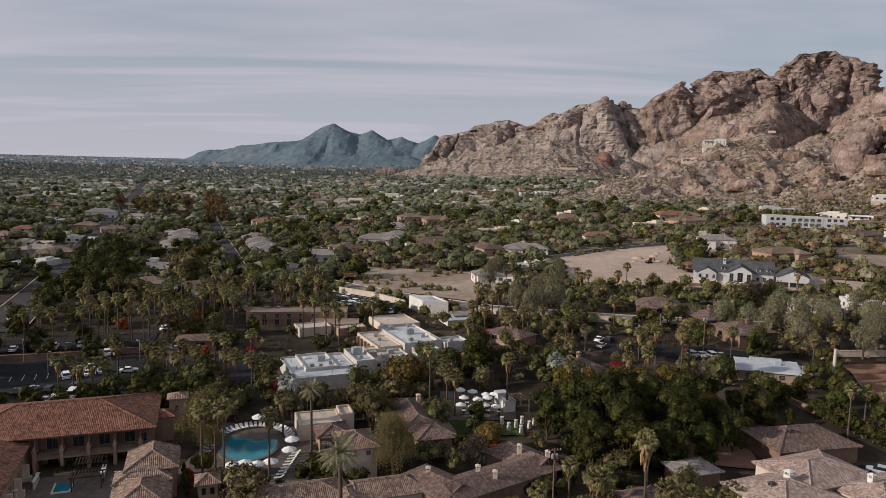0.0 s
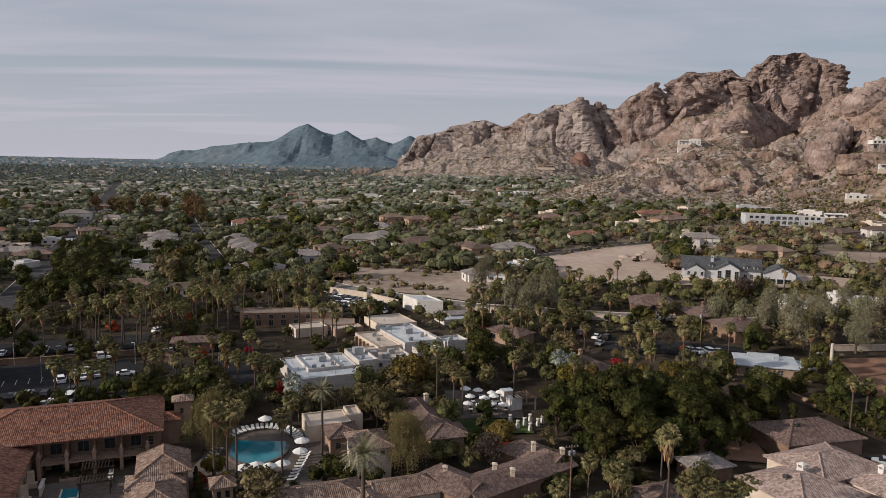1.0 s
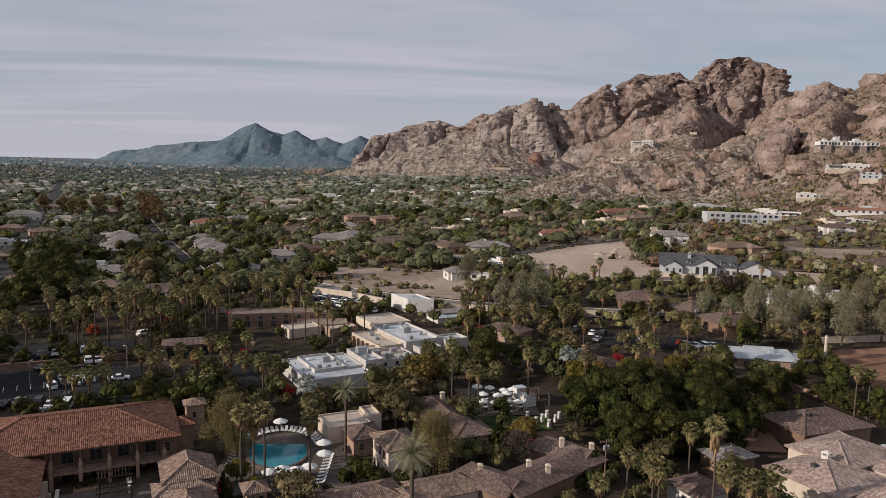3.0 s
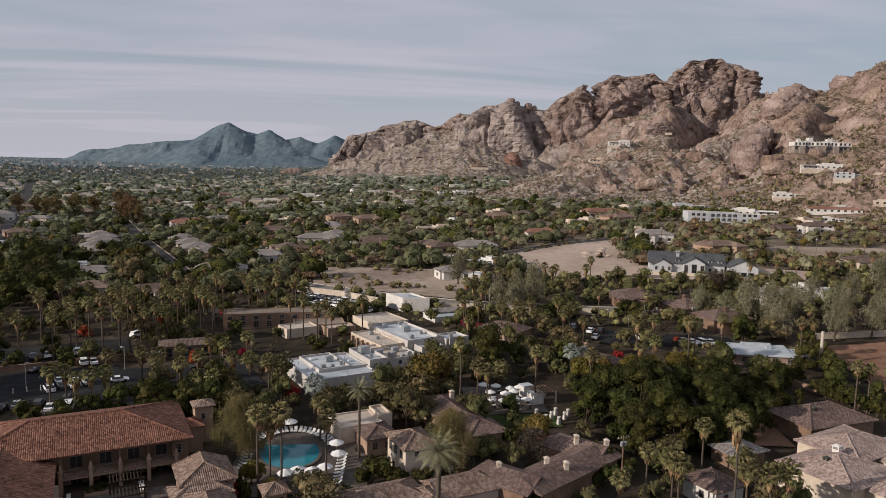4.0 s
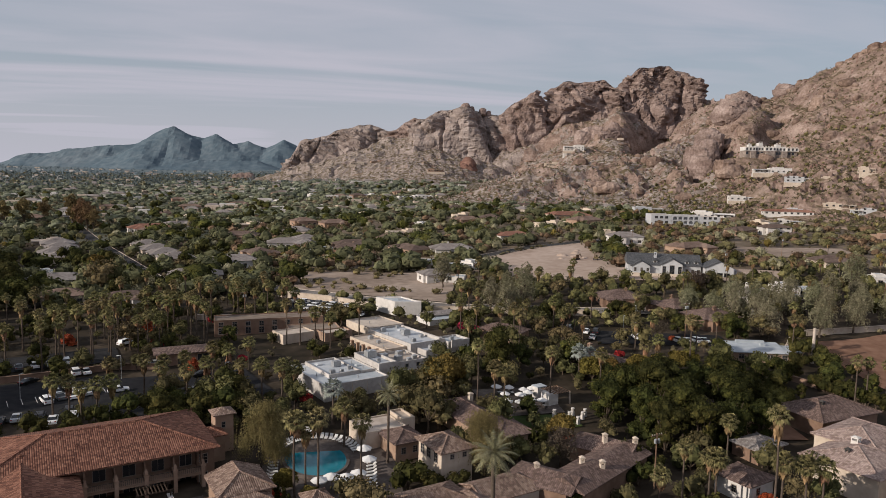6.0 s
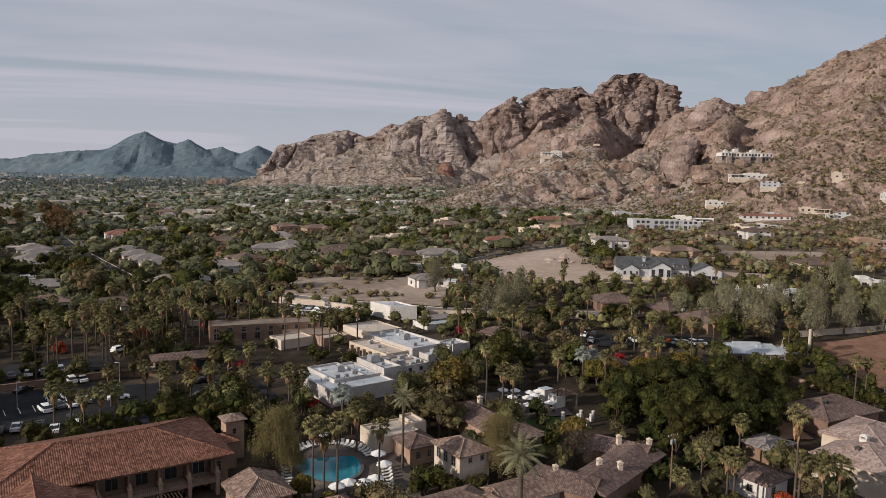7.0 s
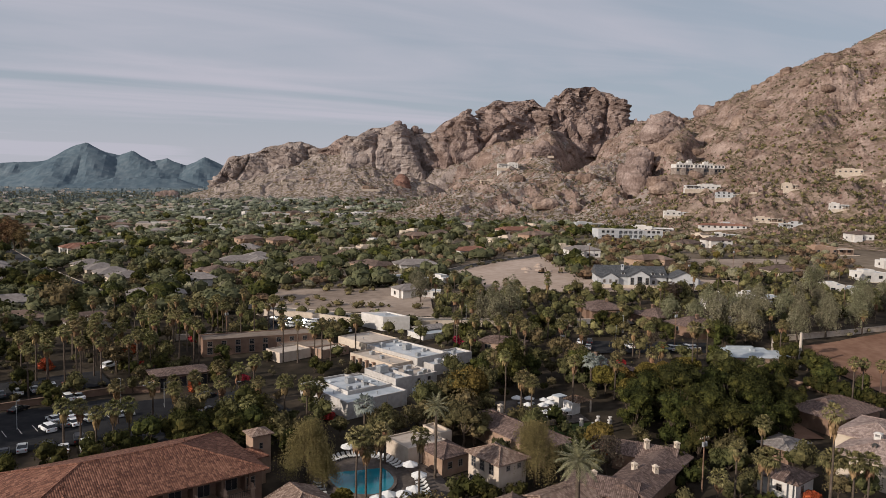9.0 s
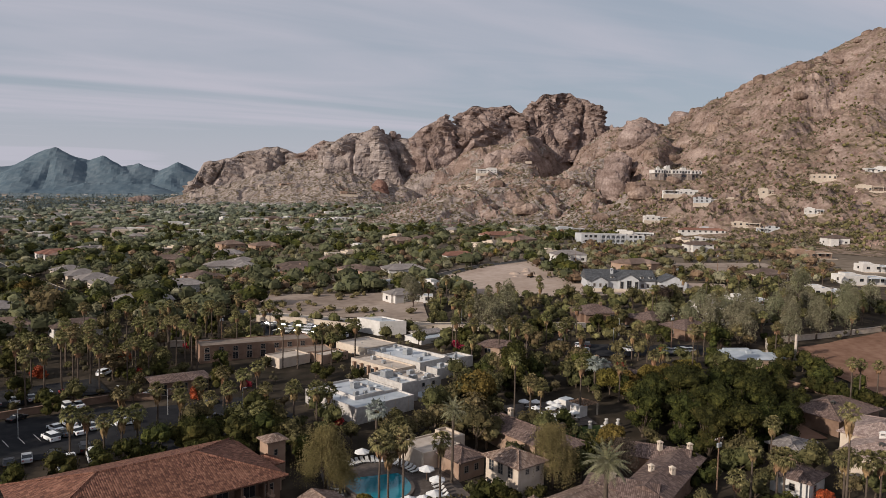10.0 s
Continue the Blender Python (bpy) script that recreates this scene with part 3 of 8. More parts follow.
TILE_RED = tile_material("clay_tile_red", (0.080, 0.034, 0.023), (0.150, 0.066, 0.044), (0.25, 0.125, 0.084))
TILE_TAN = tile_material("clay_tile_tan", (0.115, 0.075, 0.058), (0.19, 0.129, 0.10), (0.295, 0.22, 0.177))
# Lighter tile for the stepped roofs: their sunlit cream is put into the colour.
TILE_CREAM = tile_material("sun_bleached_tile", (0.18, 0.128, 0.110), (0.29, 0.214, 0.185), (0.41, 0.322, 0.284))
TILE_BROWN = tile_material("clay_tile_brown", (0.078, 0.052, 0.044), (0.125, 0.084, 0.071), (0.195, 0.14, 0.12))
TILE_GREY = tile_material("concrete_tile_grey", (0.15, 0.130, 0.12), (0.225, 0.20, 0.187), (0.30, 0.27, 0.255))
TILE_DARK = tile_material("dark_shingle", (0.045, 0.047, 0.050), (0.072, 0.074, 0.079), (0.105, 0.107, 0.113))
STUCCO_TAN = material("tan_stucco", [(0.245, 0.16, 0.115), (0.30, 0.205, 0.15), (0.35, 0.25, 0.19)], 3.0, 0.9, bump=0.01, bump_scale=9)
STUCCO_PALE = material("pale_stucco", [(0.40, 0.325, 0.26), (0.48, 0.40, 0.325), (0.55, 0.47, 0.39)], 3.0, 0.9, bump=0.01, bump_scale=9)
STUCCO_WHITE = material("white_stucco", [(0.46, 0.43, 0.40), (0.54, 0.51, 0.48), (0.62, 0.59, 0.565)], 3.0, 0.85, bump=0.01, bump_scale=9)
# Grey-white house walls; on the white hall this grey is painted-in bluish shade.
STUCCO_GREY = material("grey_white_stucco", [(0.33, 0.335, 0.35), (0.40, 0.405, 0.415), (0.47, 0.47, 0.48)], 3.0, 0.85, bump=0.01, bump_scale=9)
STUCCO_SPA = material("weathered_white_stucco", [(0.30, 0.275, 0.255), (0.40, 0.372, 0.348), (0.50, 0.47, 0.445)], 2.2, 0.88, bump=0.01, bump_scale=9)
ROOF_DULL = material("dull_flat_roof", [(0.16, 0.125, 0.10), (0.22, 0.175, 0.142), (0.28, 0.23, 0.19)], 4.0, 0.92)
TIMBER_DARK = material("dark_timber", [(0.03, 0.022, 0.017), (0.055, 0.04, 0.031), (0.085, 0.064, 0.05)], 1.0, 0.85)
STUCCO_BROWN = material("brown_stucco", [(0.15, 0.095, 0.068), (0.20, 0.13, 0.095), (0.25, 0.165, 0.122)], 3.0, 0.9, bump=0.01, bump_scale=9)
ROOF_WHITE = material("white_roof_coating", [(0.30, 0.335, 0.36), (0.40, 0.425, 0.45), (0.50, 0.51, 0.525)], 5.0, 0.7)
ROOF_TAN = material("tan_flat_roof", [(0.36, 0.30, 0.25), (0.46, 0.39, 0.33), (0.54, 0.47, 0.40)], 4.0, 0.9)
GLASS = material("dark_window_glass", [(0.012, 0.014, 0.017), (0.03, 0.034, 0.04)], 2.0, 0.12)
GLASS.node_tree.nodes["Principled BSDF"].inputs["Specular IOR Level"].default_value = 0.6
FRAME = material("window_frame_paint", [(0.20, 0.165, 0.14), (0.30, 0.26, 0.23)], 1.0, 0.6)
METAL = material("grey_metal", [(0.34, 0.35, 0.36), (0.46, 0.47, 0.48)], 1.0, 0.45, metal=0.6)
DARK_METAL = material("dark_metal", [(0.03, 0.028, 0.026), (0.06, 0.055, 0.05)], 1.0, 0.5)
TIMBER = material("weathered_timber", [(0.10, 0.06, 0.04), (0.18, 0.115, 0.08), (0.25, 0.17, 0.12)], 1.0, 0.85)
ASPHALT = material("worn_asphalt", [(0.015, 0.015, 0.017), (0.022, 0.022, 0.024), (0.034, 0.033, 0.033)], 4.0, 0.9, bump=0.01)
STREET = material("sun_bleached_street", [(0.036, 0.035, 0.036), (0.054, 0.052, 0.052), (0.078, 0.074, 0.072)], 5.0, 0.9)
CONCRETE = material("pale_concrete_road", [(0.13, 0.118, 0.108), (0.17, 0.155, 0.142), (0.215, 0.20, 0.183)], 5.0, 0.9)
SAND = material("bare_sand", [(0.29, 0.215, 0.17), (0.36, 0.28, 0.228), (0.43, 0.34, 0.285)], 7.0, 0.97, bump=0.05)
RED_SOIL = material("red_soil", [(0.15, 0.082, 0.054), (0.205, 0.117, 0.080), (0.26, 0.157, 0.110)], 6.0, 0.97, bump=0.05)
WASH = material("dry_wash", [(0.19, 0.145, 0.115), (0.275, 0.215, 0.172), (0.36, 0.29, 0.24)], 9.0, 0.97, bump=0.06)
PAVING = material("stone_paving", [(0.07, 0.058, 0.051), (0.105, 0.087, 0.077), (0.15, 0.126, 0.112)], 1.6, 0.85)
LAWN = material("lawn", [(0.03, 0.045, 0.016), (0.045, 0.065, 0.022), (0.065, 0.085, 0.03)], 3.0, 0.95, bump=0.03)


def window(parent, x, y, z, w, h, facing, kind="window", cross=(2, 3)):
    """A glazed opening with its frame and sill on a wall; open bays get the same dark pane for their inner shade.
    facing: degrees of the outward normal in the thing's own plan.
    """
    a = radians(facing)
    nrm, tan = Vector((math.cos(a), math.sin(a), 0)), Vector((-math.sin(a), math.cos(a), 0))
    c = Vector((x, y, z))
    up = Vector((0, 0, 1))

    def slab(g, s0, s1, t0, t1, d0, d1):
        pts = [c + tan * s + up * t + nrm * d for d in (d0, d1) for s, t in ((s0, t0), (s1, t0), (s1, t1), (s0, t1))]
        g.face(*pts[4:])
        for i in range(4):
            g.face(pts[i], pts[(i + 1) % 4], pts[4 + (i + 1) % 4], pts[4 + i])

    g = Geo()
    for s0, s1, t0, t1 in ((-w / 2 - 0.09, -w / 2, 0, h), (w / 2, w / 2 + 0.09, 0, h), (-w / 2 - 0.09, w / 2 + 0.09, h, h + 0.1), (-w / 2 - 0.14, w / 2 + 0.14, -0.1, 0)):
        slab(g, s0, s1, t0, t1, -0.02, 0.08)
    for i in range(1, cross[0]):
        slab(g, -w / 2 + w * i / cross[0] - 0.025, -w / 2 + w * i / cross[0] + 0.025, 0, h, 0.0, 0.05)
    for i in range(1, cross[1]):
        slab(g, -w / 2, w / 2, h * i / cross[1] - 0.025, h * i / cross[1] + 0.025, 0.0, 0.05)
    frame_ob = part(kind, g, FRAME, parent)
    g = Geo()
    slab(g, -w / 2, w / 2, 0, h, 0.0, 0.025)
    part("pane", g, GLASS, frame_ob, "dark glass pane")
    return frame_ob


def hip_roof(g, x0, x1, y0, y1, z, pitch, hips=(1, 1), over=0.6, thick=0.18, axis=None):
    """A pitched roof over a rectangle; hips: 1 for a sloped end, 0 for a gable. Returns the ridge height."""
    x0, x1, y0, y1 = x0 - over, x1 + over, y0 - over, y1 + over
    along_x = (x1 - x0 >= y1 - y0) if axis is None else axis == "x"
    half = (y1 - y0 if along_x else x1 - x0) / 2
    rise = half * math.tan(radians(pitch))
    if along_x:
        ym = (y0 + y1) / 2
        a, b = (x0 + min(half, (x1 - x0) / 2) * hips[0], ym, z + rise), (x1 - min(half, (x1 - x0) / 2) * hips[1], ym, z + rise)
        c = [(x0, y0, z), (x1, y0, z), (x1, y1, z), (x0, y1, z)]
        faces = [(c[0], c[1], b, a), (c[2], c[3], a, b), (c[3], c[0], a), (c[1], c[2], b)]
    else:
        xm = (x0 + x1) / 2
        a, b = (xm, y0 + min(half, (y1 - y0) / 2) * hips[0], z + rise), (xm, y1 - min(half, (y1 - y0) / 2) * hips[1], z + rise)
        c = [(x0, y0, z), (x1, y0, z), (x1, y1, z), (x0, y1, z)]
        faces = [(c[0], c[1], a), (c[1], c[2], b, a), (c[2], c[3], b), (c[3], c[0], a, b)]
    for f in faces:
        pts, seen = [], set()
        for p in f:
            if p not in seen:
                seen.add(p)
                pts.append(p)
        if len(pts) > 2:
            g.face(*pts)
    low = [(x, y, w - thick) for x, y, w in c]
    for i in range(4):
        g.face(low[i], low[(i + 1) % 4], c[(i + 1) % 4], c[i])
    g.face(*low[::-1])
    lines = [(a, b)] + [(c[i], a if (i in (0, 3) if along_x else i in (0, 1)) else b) for i in range(4)]
    g.caps = [(Vector(p), Vector(q)) for p, q in lines if (Vector(p) - Vector(q)).length > 0.5]
    return z + rise


def roof_part(parent, g, mat, caps=False):
    """The roof as a part, its ridge and hip caps as parts of it."""
    ob = part("roof", g, mat, parent)
    for p, q in g.caps if caps else ():
        part("ridge_cap", Geo().beam(p, q, 0.14), mat, ob)
    return ob


def wing(parent, x0, x1, y0, y1, eave, roof, wall, pitch=19, hips=(1, 1), axis=None, over=0.6, z0=-1.5, base=0.0, caps=False):
    """One block with walls and a tiled roof."""
    part("wall", Geo().box(x0, x1, y0, y1, z0, base + eave - 0.1), wall, parent)
    g = Geo()
    top = hip_roof(g, x0, x1, y0, y1, base + eave, pitch, hips, over, axis=axis)
    roof_part(parent, g, roof, caps)
    return top


def flat_block(parent, x0, x1, y0, y1, top, roof, wall, rim=0.55, z0=-1.5, lip=0.3):
    """One block with a flat roof behind a parapet."""
    g = Geo().box(x0, x1, y0, y1, z0, top - rim)
    for a, b, c, d in ((x0, x1, y0, y0 + lip), (x0, x1, y1 - lip, y1), (x0, x0 + lip, y0 + lip, y1 - lip), (x1 - lip, x1, y0 + lip, y1 - lip)):
        g.box(a, b, c, d, top - rim, top)
    part("wall", g, wall, parent)
    part("roof", Geo().box(x0 + lip, x1 - lip, y0 + lip, y1 - lip, top - rim, top - rim + 0.06), roof, parent)


def air_unit(parent, x, y, z, w=1.6, d=1.3, h=1.1):
    g = Geo().box(x - w / 2, x + w / 2, y - d / 2, y + d / 2, z + 0.12, z + h, 0.04)
    for i in range(4):
        g.box(x - w / 2 - 0.03, x + w / 2 + 0.03, y - d / 2 - 0.03, y + d / 2 + 0.03, z + 0.25 + i * 0.2, z + 0.31 + i * 0.2)
    g.tube([(x, y, z + h), (x, y, z + h + 0.12)], [0.42, 0.42], 10)
    for sx in (-1, 1):
        g.box(x + sx * w * 0.35 - 0.06, x + sx * w * 0.35 + 0.06, y - d / 2, y + d / 2, z - 0.02, z + 0.14)
    part("air_conditioner", g, METAL, parent, "boxy grey rooftop cooling unit")


def chimney(parent, x, y, z, h=1.6, wall=None, w=0.9):
    g = Geo().box(x - w / 2, x + w / 2, y - w / 2, y + w / 2, z, z + h * 0.7)
    for sx in (-1, 1):
        for sy in (-1, 1):
            g.box(x + sx * (w / 2 - 0.11) - 0.1, x + sx * (w / 2 - 0.11) + 0.1, y + sy * (w / 2 - 0.11) - 0.1, y + sy * (w / 2 - 0.11) + 0.1, z + h * 0.7, z + h)
    g.box(x - w / 2 - 0.1, x + w / 2 + 0.1, y - w / 2 - 0.1, y + w / 2 + 0.1, z + h, z + h + 0.14, 0.02)
    g.box(x - w / 2, x + w / 2, y - w / 2, y + w / 2, z + h + 0.14, z + h + 0.4, w * 0.4)
    part("chimney", g, wall or STUCCO_PALE, parent)


def patch(name, corners, mat, label, category, lift=0.03, cells=14):
    """A sheet of ground cover that follows the relief between four corners."""
    (ax, ay), (bx, by), (cx, cy), (dx, dy) = corners
    s = np.linspace(0, 1, cells + 1)
    u, v = np.meshgrid(s, s)
    x = (ax * (1 - u) + bx * u) * (1 - v) + (dx * (1 - u) + cx * u) * v
    y = (ay * (1 - u) + by * u) * (1 - v) + (dy * (1 - u) + cy * u) * v
    wob = 0.012 * math.hypot(cx - ax, cy - ay)
    edge = np.minimum.reduce([u, v, 1 - u, 1 - v]) < 0.01
    x = x + edge * wob * layered(x, y, 17, 2)
    y = y + edge * wob * layered(x, y, 17, 2, 3.0)
    z = base_ground(x, y) + lift
    w = cells + 1
    me = bpy.data.meshes.new(name)
    me.from_pydata(np.stack([x.ravel(), y.ravel(), z.ravel()], 1).tolist(), [], [(j * w + i, j * w + i + 1, j * w + i + 1 + w, j * w + i + w) for j in range(cells) for i in range(cells)])
    me.materials.append(mat)
    me.update()
    for p in me.polygons:
        p.use_smooth = True
    BLOCKED.append(corners)
    return tagged(new(name, me), label, category, kind="structure")


BLOCKED = []


def street(name, line, width, mat, label, lift=0.08, kerb=True):
    """A road ribbon along a line, with kerbs as real steps."""
    pts = []
    for (x0, y0), (x1, y1) in zip(line, line[1:]):
        n = max(2, int(math.hypot(x1 - x0, y1 - y0) / 12))
        pts += [(x0 + (x1 - x0) * i / n, y0 + (y1 - y0) * i / n) for i in range(n)]
    pts.append(line[-1])
    left, right = [], []
    for i, (x, y) in enumerate(pts):
        x0, y0 = pts[max(i - 1, 0)]
        x1, y1 = pts[min(i + 1, len(pts) - 1)]
        d = math.hypot(x1 - x0, y1 - y0)
        nx, ny = -(y1 - y0) / d, (x1 - x0) / d
        left.append((x + nx * width / 2, y + ny * width / 2))
        right.append((x - nx * width / 2, y - ny * width / 2))
    lift_at = lambda p, h: (p[0], p[1], float(base_ground(p[0], p[1])) + h)
    g = Geo()
    for i in range(len(pts) - 1):
        g.face(lift_at(right[i], lift), lift_at(right[i + 1], lift), lift_at(left[i + 1], lift), lift_at(left[i], lift))
        BLOCKED.append((right[i], right[i + 1], left[i + 1], left[i]))
    road_ob = tagged(new(name, g.mesh(name, mat)), label, "road", kind="structure")
    if kerb:
        k = Geo()
        for row, s in ((left, 1), (right, -1)):
            for i in range(len(pts) - 1):
                p, q = row[i], row[i + 1]
                d = math.hypot(q[0] - p[0], q[1] - p[1])
                nx, ny = -(q[1] - p[1]) / d * s * 0.35, (q[0] - p[0]) / d * s * 0.35
                p2, q2 = (p[0] + nx, p[1] + ny), (q[0] + nx, q[1] + ny)
                k.face(lift_at(p, lift), lift_at(q, lift), lift_at(q, lift + 0.16), lift_at(p, lift + 0.16))
                k.face(lift_at(p, lift + 0.16), lift_at(q, lift + 0.16), lift_at(q2, lift + 0.16), lift_at(p2, lift + 0.16))
        part("kerb", k, ROOF_TAN, road_ob)
    return road_ob


def inside(x, y, quad):
    return all((quad[(i + 1) % 4][0] - quad[i][0]) * (y - quad[i][1]) - (quad[(i + 1) % 4][1] - quad[i][1]) * (x - quad[i][0]) >= 0 for i in range(4)) or \
        all((quad[(i + 1) % 4][0] - quad[i][0]) * (y - quad[i][1]) - (quad[(i + 1) % 4][1] - quad[i][1]) * (x - quad[i][0]) <= 0 for i in range(4))


DISCS = []


def blocked(x, y, margin=0.0):
    return any(math.hypot(x - a, y - b) < r + margin for a, b, r in DISCS) or any(inside(x, y, q) for q in BLOCKED)


def blocked_many(xs, ys):
    hit = np.zeros(len(xs), bool)
    for q in BLOCKED:
        w = [(q[(i + 1) % 4][0] - q[i][0]) * (ys - q[i][1]) - (q[(i + 1) % 4][1] - q[i][1]) * (xs - q[i][0]) for i in range(4)]
        hit |= np.minimum.reduce(w) >= 0
        hit |= np.maximum.reduce(w) <= 0
    return hit


def turned(x, y, rot, u, v):
    a = radians(rot)
    return x + u * math.cos(a) - v * math.sin(a), y + u * math.sin(a) + v * math.cos(a)


def claim(x, y, rot, x0, x1, y0, y1, margin=1.5):
    BLOCKED.append([turned(x, y, rot, u, v) for u, v in ((x0 - margin, y0 - margin), (x1 + margin, y0 - margin), (x1 + margin, y1 + margin), (x0 - margin, y1 + margin))])

# ---- roads, lots and ground cover ----
street("road_west", [(-150, 225), (-162, 253), (-247, 462), (-372, 775), (-560, 1240), (-800, 1850)], 17, STREET, "wide sun-bleached asphalt road with pale kerbs")
street("road_lane", [(-112, 365), (-136, 425), (-218, 630), (-300, 835)], 9, STREET, "narrow grey residential street between hedges")
street("road_service", [(120, 232), (60, 245), (26, 257), (11, 263), (-18, 284), (-42, 306), (-66, 332)], 8, CONCRETE, "pale service road behind the resort wall")
street("road_school", [(40, 372), (58, 388), (90, 412), (130, 424), (190, 432)], 8, STREET, "curved grey street at the edge of the sand lot")
patch("sand_lot", [(48, 300), (100, 300), (118, 428), (56, 382)], SAND, "bare pale sand lot, raked and empty", "sand lot", 0.05)
patch("sand_lot_east", [(100, 300), (106, 330), (152, 394), (118, 428)], SAND, "bare pale sand at the lot's edge with spoil heaps", "sand lot", 0.055)
patch("sand_yard", [(98, 296), (160, 278), (176, 300), (104, 330)], SAND, "sandy forecourt of the gabled building", "sand lot", 0.04)
patch("dry_wash", [(-46, 312), (14, 269), (28, 334), (-46, 366)], WASH, "dry sandy wash with scattered brush", "wash", 0.04)
patch("red_lot", [(105, 150), (160, 158), (168, 206), (110, 197)], RED_SOIL, "bare reddish soil of a graded plot", "soil", 0.05)
patch("car_park_west", [(-128, 158), (-78, 168), (-88, 196), (-134, 186)], ASPHALT, "dark asphalt car park with white stall lines", "car park", 0.06)
patch("car_park_drive", [(-78, 160), (-48, 176), (-56, 196), (-88, 192)], ASPHALT, "dark asphalt hotel driveway", "driveway", 0.05)
patch("car_park_upper", [(-140, 196), (-90, 210), (-96, 226), (-146, 212)], ASPHALT, "dark asphalt strip with parked cars", "car park", 0.05)
patch("car_park_east", [(46, 206), (86, 197), (88, 208), (50, 220)], ASPHALT, "grey asphalt yard beside the sheds", "car park", 0.05)
patch("car_park_resort", [(-50, 262), (-20, 254), (-24, 280), (-46, 296)], ASPHALT, "asphalt yard packed with parked cars", "car park", 0.06)
patch("pool_terrace", [(-50, 122), (-24, 124), (-24, 148), (-48, 150)], PAVING, "stone-paved pool terrace", "terrace", 0.05)
patch("dining_terrace", [(0, 155), (17, 156), (17, 172), (-1, 172)], PAVING, "paved dining terrace under white umbrellas", "terrace", 0.05)
patch("courtyard", [(-80, 104), (-54, 110), (-58, 128), (-80, 122)], PAVING, "stone-paved hotel courtyard", "courtyard", 0.05)
patch("lawn", [(2, 148), (18, 148), (18, 155), (0, 155)], LAWN, "small mown dark green lawn", "lawn", 0.05)
patch("dry_lot_slope", [(166, 346), (226, 340), (230, 356), (170, 364)], WASH, "bare dry plot among brush", "wash", 0.03)
patch("dry_lot_hill", [(196, 360), (262, 352), (270, 372), (200, 384)], WASH, "tan dirt plot below the hill", "wash", 0.03)
patch("drive_east", [(82, 128), (104, 124), (108, 140), (84, 140)], ASPHALT, "dark asphalt driveway beside the tiled house", "driveway", 0.05)
patch("dirt_yard", [(48, 138), (64, 136), (66, 152), (50, 156)], RED_SOIL, "shaded dirt yard between hedges", "soil", 0.04)


def stripes(x, y, rot, count, step, length, host):
    for i in range(count):
        g = Geo()
        u = i * step
        pts = [turned(x, y, rot, u + a, b) for a, b in ((0, 0), (0.14, 0), (0.14, length), (0, length))]
        g.face(*[(px, py, float(base_ground(px, py)) + 0.085) for px, py in pts])
        part("stall_line", g, STUCCO_WHITE, host)


stripes(-120, 166, GRID + 4, 14, 2.8, 5, bpy.data.objects["car_park_west"])

# boundary walls
def garden_wall(name, line, h, mat, label, thick=0.25):
    g = Geo()
    for (x0, y0), (x1, y1) in zip(line, line[1:]):
        n = max(1, int(math.hypot(x1 - x0, y1 - y0) / 6))
        for i in range(n):
            a, b = (x0 + (x1 - x0) * i / n, y0 + (y1 - y0) * i / n), (x0 + (x1 - x0) * (i + 1) / n, y0 + (y1 - y0) * (i + 1) / n)
            d = math.hypot(b[0] - a[0], b[1] - a[1])
            nx, ny = -(b[1] - a[1]) / d * thick, (b[0] - a[0]) / d * thick
            za, zb = float(base_ground(*a)), float(base_ground(*b))
            for w, lo, hi in ((1.0, -0.4, h), (1.5, h, h + 0.1)):
                q = [(a[0] + nx * w, a[1] + ny * w), (a[0] - nx * w, a[1] - ny * w), (b[0] - nx * w, b[1] - ny * w), (b[0] + nx * w, b[1] + ny * w)]
                zz = (za, za, zb, zb)
                bot, top = [(*p, z + lo) for p, z in zip(q, zz)], [(*p, z + hi) for p, z in zip(q, zz)]
                g.face(*top[::-1])
                for k in range(4):
                    g.face(bot[k], top[k], top[(k + 1) % 4], bot[(k + 1) % 4])
    return tagged(new(name, g.mesh(name, mat)), label, "wall", kind="structure")


garden_wall("wall_service", [(-52, 300), (-32, 283), (-17.5, 266)], 2.2, STUCCO_PALE, "long plastered boundary wall along the service road")
garden_wall("wall_service_east", [(0.5, 256.5), (10, 255), (24, 250), (60, 238)], 1.8, STUCCO_PALE, "plastered boundary wall beside the service road")
garden_wall("wall_car_park", [(-134, 188), (-112, 194), (-90, 202), (-78, 200)], 1.3, STUCCO_BROWN, "low brown plastered car park wall")
garden_wall("wall_red_lot", [(99, 191), (112, 205), (140, 206), (168, 208)], 1.5, STUCCO_PALE, "pale block wall round the graded plot")
garden_wall("wall_east_low", [(84, 172), (92, 158), (104, 146), (120, 138)], 1.2, STUCCO_BROWN, "low stone edging along the red plot")
garden_wall("wall_grove", [(-78, 262), (-60, 258), (-40, 247)], 1.6, STUCCO_PALE, "white-capped garden wall among palms")
garden_wall("wall_villa", [(24, 112), (32, 106), (44, 102)], 1.6, STUCCO_PALE, "low plastered garden wall among palms")

